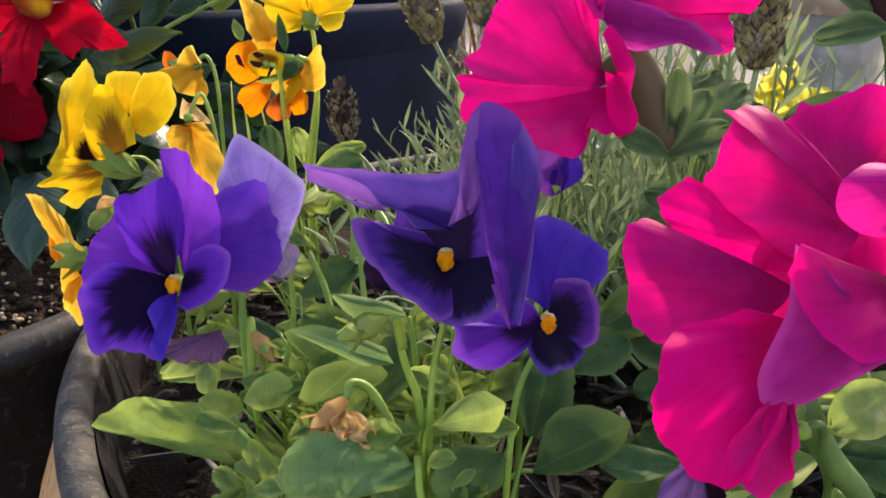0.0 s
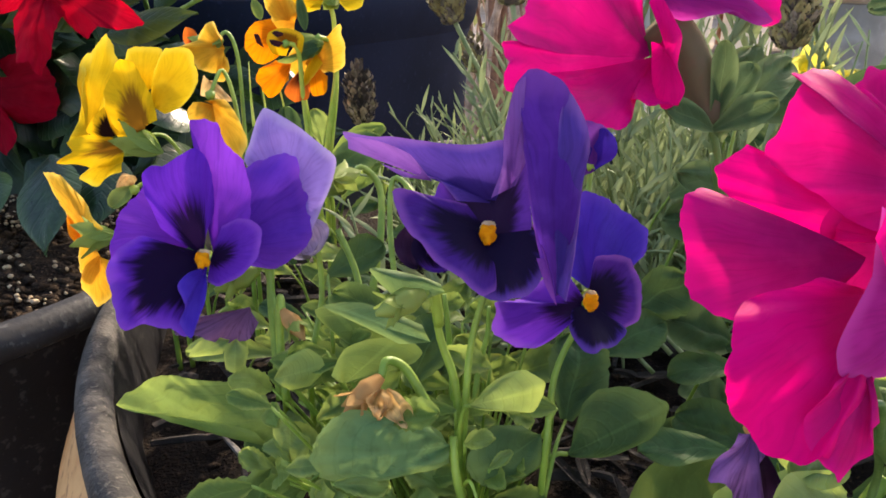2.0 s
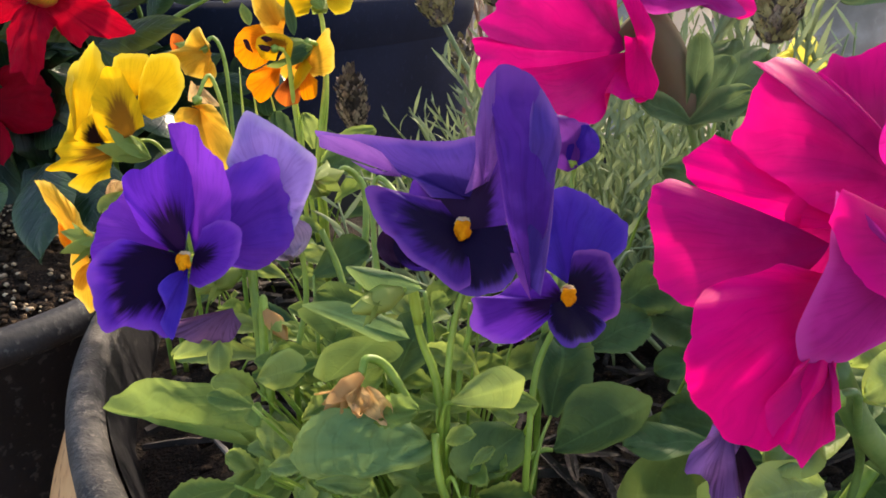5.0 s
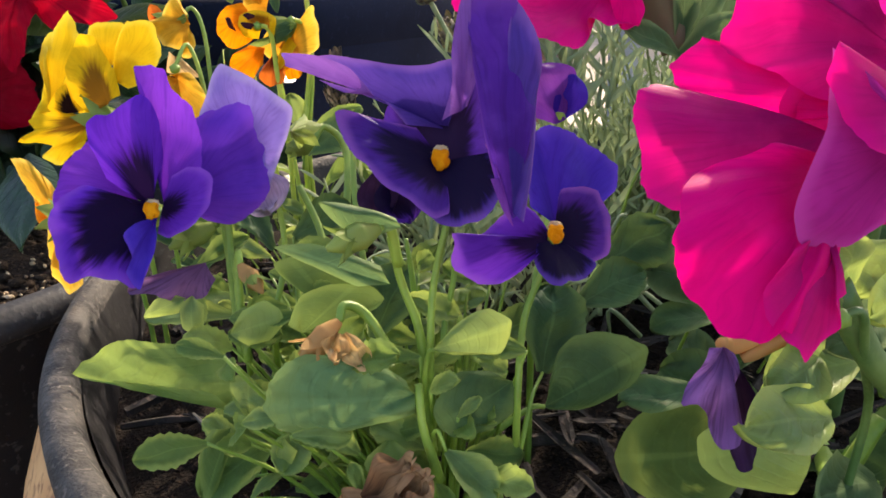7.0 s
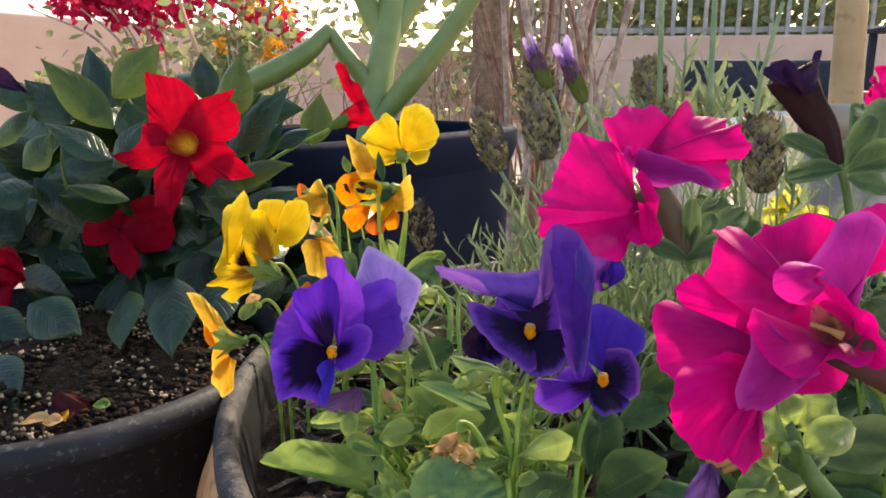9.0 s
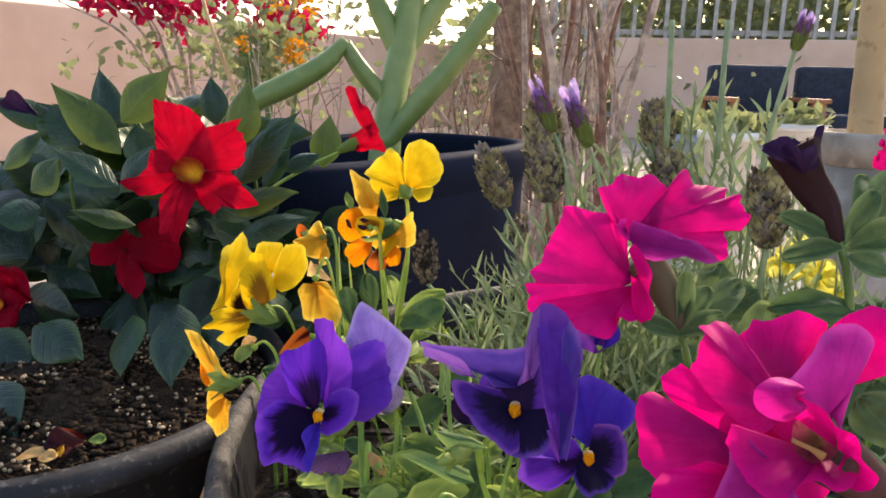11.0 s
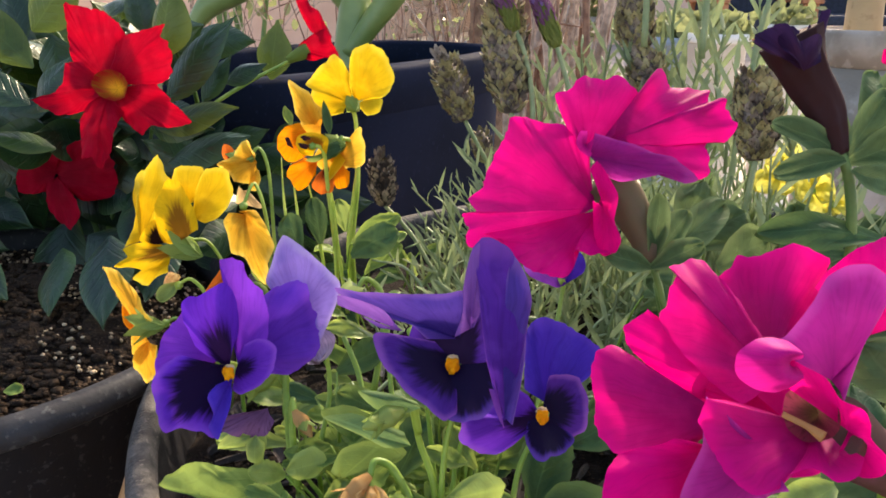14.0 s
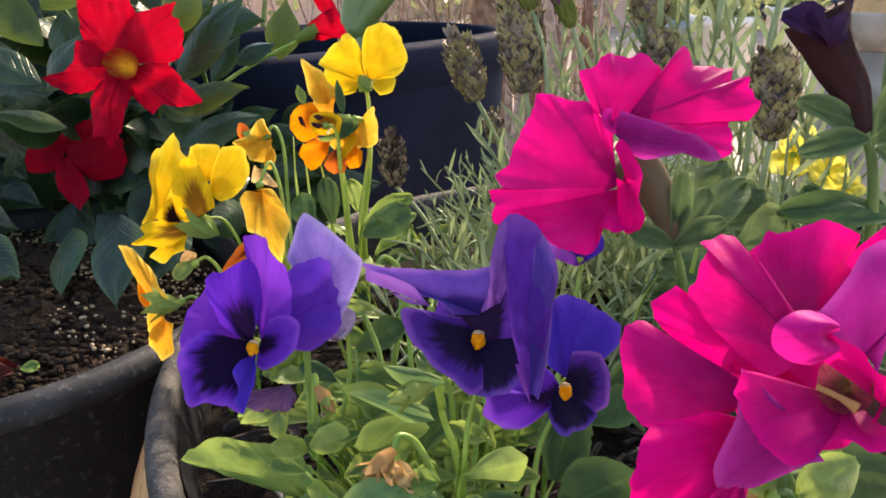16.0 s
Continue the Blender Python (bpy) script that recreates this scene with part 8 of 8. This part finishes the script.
# fallen bloom on the soil
fall = thing("fallen_bloom", (-0.2127, 0.2454, 0.4135), "withered red and yellow fallen bloom on the soil", "fallen flower")
blade("petal", (-0.2035, 0.2494, 0.4135), (-0.2160, 0.2395, 0.4135), 0.014, (0, -0.5, 0.8), WINE_BROWN, fall, 18, 14, ruffle=0.2, cup=0.5, crumple=0.5)
blade("petal", (-0.2121, 0.2444, 0.4135), (-0.2075, 0.2362, 0.4135), 0.007, (0, -0.7, 0.6), AMBER, fall, ruffle=0.2, cup=0.4)
blade("petal", (-0.2044, 0.2534, 0.4135), (-0.2207, 0.2491, 0.4135), 0.010, (0, -0.5, 0.8), RUST, fall, ruffle=0.2, cup=0.5)
for k, (a, b) in enumerate((((-0.2018, 0.2514, 0.4135), (-0.1949, 0.2545, 0.4135)), ((-0.2254, 0.2303, 0.4135), (-0.2148, 0.2397, 0.4135)), ((-0.2152, 0.2315, 0.4135), (-0.2083, 0.2360, 0.4135)))):
    lf = blade("dry_leaf", a, b, 0.007, (0, -0.4, 0.9), [PANSY_LEAF, TAN_DRY, TAN_DRY][k], None, ruffle=0.15, cup=0.3)
    tagged(lf, ["small green fallen leaf on the soil", "dry curled tan leaf on the soil", "dry curled tan leaf on the soil"][k], "leaf", "fallen leaves")

# ---- behind the planters ----
def tiny_leaves(n, centre, spread_v, size, seed):
    q = random.Random(seed)
    out = []
    for i in range(n):
        c = V(centre) + V((q.gauss(0, spread_v[0]), q.gauss(0, spread_v[1]), q.gauss(0, spread_v[2])))
        if c.z < 0.02:
            continue
        d = V((q.uniform(-1, 1), q.uniform(-1, 1), q.uniform(-0.6, 1))).normalized() * size * q.uniform(0.7, 1.3)
        out.append(blade_geo(3, 2, c, c + d, size * 0.55, V((q.uniform(-1, 1), -0.6, q.uniform(-0.2, 0.8))), shape=LEAFY, cup=0.3))
    return out


SBASE = (-0.152, 0.806, 0.450)
succ = thing("succulent_plant", SBASE, "thick-stemmed branching green succulent in the big tub", "succulent")
tube("trunk", [SBASE, (-0.1494, 0.8155, 0.4972), (-0.1417, 0.8361, 0.5724), (-0.1295, 0.8632, 0.6512), (-0.1212, 0.8903, 0.7309)], [0.022, 0.019, 0.017, 0.018, 0.016], SUCCULENT, succ, 16, 8, 0.05)
tube("branch", [(-0.1483, 0.8089, 0.5112), (-0.1041, 0.8168, 0.5671), (-0.0658, 0.8214, 0.6121), (-0.0227, 0.8312, 0.6750)], [0.010, 0.014, 0.013, 0.010], SUCCULENT, succ, 14, 8, 0.05)
tube("branch", [(-0.1987, 0.8260, 0.6290), (-0.1784, 0.8296, 0.5976), (-0.1592, 0.8350, 0.5733), (-0.1449, 0.8306, 0.5527)], [0.008, 0.011, 0.011, 0.010], SUCCULENT, succ, 14, 8, 0.05)
tube("branch", [(-0.1974, 0.8265, 0.6303), (-0.2213, 0.8069, 0.6029), (-0.2579, 0.7928, 0.5802), (-0.2878, 0.7810, 0.5641), (-0.3062, 0.7737, 0.5419)], [0.008, 0.012, 0.014, 0.013, 0.008], SUCCULENT, succ, 14, 8, 0.05)
tube("branch", [(-0.1346, 0.8523, 0.6118), (-0.1559, 0.8575, 0.6569), (-0.1776, 0.8589, 0.7073)], [0.012, 0.013, 0.010], SUCCULENT, succ, 14, 8, 0.05)
tube("branch", [(-0.1284, 0.8563, 0.6250), (-0.0984, 0.8764, 0.6720), (-0.0728, 0.8890, 0.7120)], [0.012, 0.013, 0.010], SUCCULENT, succ, 14, 8, 0.05)

rt = random.Random(44)
thicket = thing("dry_thicket", (-0.15, 1.95, 0.0), "thicket of dry brown stalks behind the tub", "thicket")
def stalk(slope, y, low, high, k, lean=0.05, mat=None):
    """One dry stalk, standing or hanging, with a side twig or two."""
    b = V((slope * y, y, low))
    h, d = high - low, rt.gauss(0, lean)
    p = [b, b + V((d * 0.3 + rt.gauss(0, 0.02), 0, h * 0.4)), b + V((d * 0.8 + rt.gauss(0, 0.02), rt.uniform(-0.05, 0.05), h * 0.75)), b + V((d * 1.4 + rt.gauss(0, 0.03), 0, h))]
    twigs = [tube_geo(p, [0.006 * k, 0.005 * k, 0.0035 * k, 0.0015], 6, 4, 0.2)]
    for m in range(rt.choice([0, 1, 1, 2])):
        q = p[rt.choice([1, 2])]
        twigs.append(tube_geo([q, q + V((rt.gauss(0, 0.04), 0, 0.05)), q + V((rt.gauss(0, 0.10), 0, rt.uniform(-0.02, 0.12)))], [0.003 * k, 0.002 * k, 0.001], 5, 3))
    heap("stalk", twigs, mat or rt.choice([TWIG, TWIG, TWIG_RED]), thicket)


for i in range(46):
    stalk(rt.uniform(0.025, 0.15), rt.uniform(1.5, 2.7), 0.0, rt.uniform(0.75, 1.3), rt.uniform(0.6, 2.2), 0.08)
for i in range(46):
    stalk(rt.uniform(-0.14, -0.025), rt.uniform(2.0, 2.9), 0.0, rt.uniform(0.50, 0.70), rt.uniform(0.4, 0.9))
for i in range(26):
    stalk(rt.uniform(-0.42, -0.14), rt.uniform(1.8, 2.8), 0.0, rt.uniform(0.52, 0.70), rt.uniform(0.4, 0.8))
for i in range(22):
    stalk(rt.uniform(-0.40, -0.03), rt.uniform(2.0, 2.6), rt.uniform(1.1, 1.35), rt.uniform(0.66, 0.85), rt.uniform(0.4, 0.7), 0.09, TWIG_RED)
tagged(heap("thicket_leaves", tiny_leaves(130, (0.05, 2.5, 0.52), (0.34, 0.2, 0.10), 0.034, 31), FAR_LEAF), "sparse green leaves among dry stalks", "foliage", kind="stuff")
tree = thing("tree_trunk", (0.0, 2.3, 0.0), "rough brown tree trunk behind the planters", "tree")
tube("trunk", [(0.0, 2.3, -0.01), (0.002, 2.3, 0.5), (0.008, 2.3, 1.0), (0.02, 2.3, 2.2)], [0.070, 0.058, 0.055, 0.05], BARK, tree, 18, 8, 0.25)
tube("limb", [(-0.01, 2.3, 1.5), (0.35, 2.2, 1.9), (0.5, 2.1, 2.4)], [0.03, 0.022, 0.012], BARK, tree, 10, 6, 0.25)
blades = []
for i in range(700):
    c = V((0.3 + rt.gauss(0, 0.5), 2.2 + rt.gauss(0, 0.35), 2.35 + rt.gauss(0, 0.25)))
    d = V((rt.uniform(-1, 1), rt.uniform(-1, 1), rt.uniform(-1, 0.4))).normalized() * rt.uniform(0.03, 0.06)
    blades.append(blade_geo(3, 2, c, c + d, 0.02, V((rt.uniform(-1, 1), -0.5, 0.6)), shape=LEAFY))
heap("crown", blades, FAR_LEAF, tree)


# flowering shrubs in front of the wall
SH = V((-1.8142, 4.1999, 0.8495))
shrub = thing("bougainvillea", (SH.x, SH.y, 0.0), "bougainvillea shrub with crimson bracts and arching bare canes", "shrub")
for k in range(11):
    a = rt.uniform(-0.7, 0.7)
    tube("cane", [(SH.x + k * 0.04 - 0.2, SH.y, 0.0), (SH.x + a * 0.35, SH.y - 0.05, 0.5), (SH.x + a * 0.7, SH.y - 0.1, SH.z * 0.95), (SH.x + a * 1.0 + rt.gauss(0, 0.1), SH.y - 0.2, SH.z + 0.12)], [0.014, 0.011, 0.008, 0.004], TWIG, shrub, 7, 5)
for at, n, sp in (((-2.2337, 4.2078, 0.9909), 90, 0.07), ((-2.0895, 4.2229, 1.0223), 110, 0.08), ((-1.8667, 4.1167, 0.9501), 120, 0.09), ((-1.9780, 4.2467, 1.1009), 120, 0.09), ((-1.6384, 4.0349, 0.9856), 60, 0.07), ((-2.4512, 4.3026, 1.0107), 50, 0.05), ((-1.2539, 3.9386, 0.9168), 80, 0.07), ((-1.1484, 3.9250, 0.8292), 80, 0.06), ((-1.4255, 4.0703, 1.0903), 90, 0.1)):
    tagged(heap("bract_cluster", tiny_leaves(n, at, (sp, sp, sp * 0.7), 0.075, n), CORAL, shrub, "cluster of crimson papery bracts"), kind="stuff")
tagged(heap("foliage", tiny_leaves(260, (SH.x + 0.2, SH.y, SH.z - 0.15), (0.45, 0.2, 0.10), 0.07, 2), FAR_LEAF, shrub), kind="stuff")
LN = V((-0.8807, 2.6726, 0.6674))
lantana = thing("orange_shrub", (LN.x, LN.y, 0.0), "leafy shrub with orange and coral blooms", "shrub")
for k in range(7):
    a = rt.uniform(-0.2, 0.2)
    tube("cane", [(LN.x, LN.y, 0.0), (LN.x + a * 0.5, LN.y, 0.3), (LN.x + a, LN.y, LN.z - 0.05), (LN.x + a * 1.2, LN.y, LN.z + 0.12)], [0.012, 0.010, 0.007, 0.003], STEM_DARK, lantana, 7, 5)
tagged(heap("foliage", tiny_leaves(360, (LN.x, LN.y, LN.z + 0.0), (0.12, 0.08, 0.10), 0.05, 3), FAR_LEAF, lantana), kind="stuff")
for at, n in (((-0.7450, 2.5315, 0.6904), 40), ((-0.7543, 2.5224, 0.6522), 36), ((-0.9403, 2.5234, 0.7037), 26), ((-0.7213, 2.6150, 0.8290), 30), ((-0.8308, 2.6110, 0.8387), 24)):
    tagged(heap("bloom_cluster", tiny_leaves(n, at, (0.022, 0.02, 0.018), 0.024, n), AMBER, lantana, "orange bloom cluster"), kind="stuff")
cane = [(-1.0353, 2.4096, 0.9075), (-0.9876, 2.3803, 0.7639), (-0.9403, 2.3983, 0.6030), (-0.8899, 2.4109, 0.4168)]
tube("cane", cane + [(V(cane[3]).x, V(cane[3]).y, 0.0)], [0.006, 0.007, 0.008, 0.008, 0.01], POLE, lantana, 7, 5)

# white paling fence with hedge behind
fence = thing("fence", (3.0, 8.5, 0.0), "weathered white paling fence in front of a hedge", "fence")
for k in range(30):
    x = 0.5 + k * 0.17
    part("paling", box_geo((x, 8.6 - 0.08 * (x - 0.5), 0.8), (0.045, 0.02, 1.6), None, 0.004), WHITE_PAINT, fence, smooth=False)
for z in (0.25, 1.15):
    part("rail", box_geo((3.0, 8.64 - 0.08 * 2.5, z), (5.2, 0.03, 0.06), Matrix.Rotation(-0.08, 4, "Z"), 0.004), WHITE_PAINT, fence, smooth=False)
tagged(heap("hedge", tiny_leaves(6800, (2.7, 9.4, 1.35), (1.9, 0.45, 0.85), 0.14, 6), FAR_LEAF), "loose sunlit green hedge behind the fence", "hedge", kind="stuff")
tagged(heap("far_trees", tiny_leaves(3800, (4.0, 12.5, 2.2), (3.2, 0.9, 1.1), 0.28, 8), FAR_LEAF), "backlit tree foliage beyond the hedge", "trees", kind="stuff")


def armchair(at, turn, label):
    ob = new("armchair")
    tagged(ob, label, "chair", "patio armchairs")
    pieces = [("seat_cushion", (0, 0, 0.36), (0.56, 0.56, 0.12), 0.03, CUSHION), ("back_cushion", (0, 0.25, 0.56), (0.56, 0.12, 0.36), 0.04, CUSHION), ("seat_frame", (0, 0, 0.27), (0.60, 0.60, 0.05), 0.008, TEAK)]
    pieces += [("leg", (sx * 0.29, sy * 0.27, 0.245), (0.045, 0.045, 0.49), 0.006, TEAK) for sx in (-1, 1) for sy in (-1, 1)]
    pieces += [("armrest", (sx * 0.30, 0.0, 0.505), (0.065, 0.62, 0.03), 0.008, TEAK) for sx in (-1, 1)]
    for nm, c, s, bv, mt in pieces:
        o = part(nm, box_geo(c, s, None, bv), mt, None)
        o.parent = ob
    ob.matrix_basis = pose(*at, 0, 0, turn)
    return ob


C1 = V((1.7189, 5.4994, 0.7055))
armchair((C1.x, C1.y - 0.25, 0.0), 6, "low teak armchair with black cushions on the patio")
C2 = V((2.3146, 5.5487, 0.7169))
armchair((C2.x, C2.y - 0.25, 0.0), -4, "low teak armchair with black cushions beside another")


def bucket(name, at, r, h, mat, label, category="bucket"):
    b = thing(name, at, label, category)
    lathe("body", at, [(0.005, 0.0), (r * 0.82, 0.0), (r * 0.84, 0.004), (r, h), (r + 0.006, h), (r + 0.006, h - 0.015), (r + 0.001, h - 0.018), (r - 0.003, h - 0.004), (r * 0.84, h * 0.2), (0.005, h * 0.2)], mat, b, 48, "", 0.004)
    return b


for at, r, mt, lb in ((V((0.3761, 1.5497, 0.4901)), 0.042, BLUE_BUCKET, "pale blue plastic pot on the patio"), (V((0.4054, 1.3493, 0.5085)), 0.050, WHITE_PLASTIC, "white plastic pot holding a low plant"), (V((0.6913, 1.7858, 0.5056)), 0.058, WHITE_PLASTIC, "white plastic pot with low greenery")):
    bucket("plant_pot", (at.x, at.y, 0.0), r, at.z, mt, lb, "pot")
    ob = heap("potted_foliage", tiny_leaves(110, (at.x, at.y, at.z + 0.01), (r * 0.5, r * 0.5, 0.012), 0.032, int(r * 1000)), FAR_LEAF)
    tagged(ob, "low green plant growing in a pot", "plant", kind="stuff")
CP = V((0.3566, 0.7035, 0.5527))
CP = (CP.x, CP.y, 0.0)
conc = thing("concrete_planter", CP, "stained round concrete planter with a bare trunk", "planter")
ch = 0.548
lathe("body", CP, [(0.005, 0.0), (0.042, 0.0), (0.043, 0.01), (0.0475, ch - 0.033), (0.005, ch - 0.033)], CONCRETE, conc, 64, "", 0.01)
lathe("rim", CP, [(0.045, ch - 0.034), (0.049, ch - 0.030), (0.051, ch - 0.004), (0.049, ch), (0.044, ch), (0.043, ch - 0.02), (0.005, ch - 0.022)], CONCRETE, conc, 64, "thick paler rim", 0.01)
bare = thing("bare_trunk", (CP[0] - 0.008, CP[1], ch - 0.02), "smooth peeled pale wooden trunk growing from a planter", "trunk")
tube("trunk", [(CP[0] - 0.008, CP[1], ch - 0.022), (CP[0] - 0.012, CP[1], ch + 0.06), (CP[0] - 0.016, CP[1], ch + 0.2), (CP[0] - 0.012, CP[1], ch + 0.5), (CP[0], CP[1], ch + 1.2)], [0.0165, 0.0145, 0.0145, 0.014, 0.011], POLE, bare, 18, 8, 0.08)
table = thing("garden_table", (3.6, 6.0, 0.0), "dark slatted garden table", "table")
for k in range(6):
    part("slat", box_geo((3.6, 5.75 + k * 0.1, 0.98), (1.2, 0.085, 0.03), None, 0.004), CUSHION, table, smooth=False)
for sx in (-1, 1):
    for sy in (-1, 1):
        part("leg", box_geo((3.6 + sx * 0.52, 6.0 + sy * 0.24, 0.4825), (0.05, 0.05, 0.965), None, 0.005), CUSHION, table, smooth=False)
pinkp = thing("pink_flowers", (2.95, 5.6, 0.0), "pink garden blooms among greenery beyond the chairs", "flowers")
tube("stem", [(2.95, 5.6, 0.0), (2.96, 5.6, 0.4), (2.97, 5.6, 0.86)], [0.006, 0.005, 0.003], STEM_DARK, pinkp)
tagged(heap("bloom_cluster", tiny_leaves(24, (2.98, 5.55, 0.90), (0.10, 0.05, 0.035), 0.08, 15), CORAL, pinkp, "coral-pink blooms"), kind="stuff")
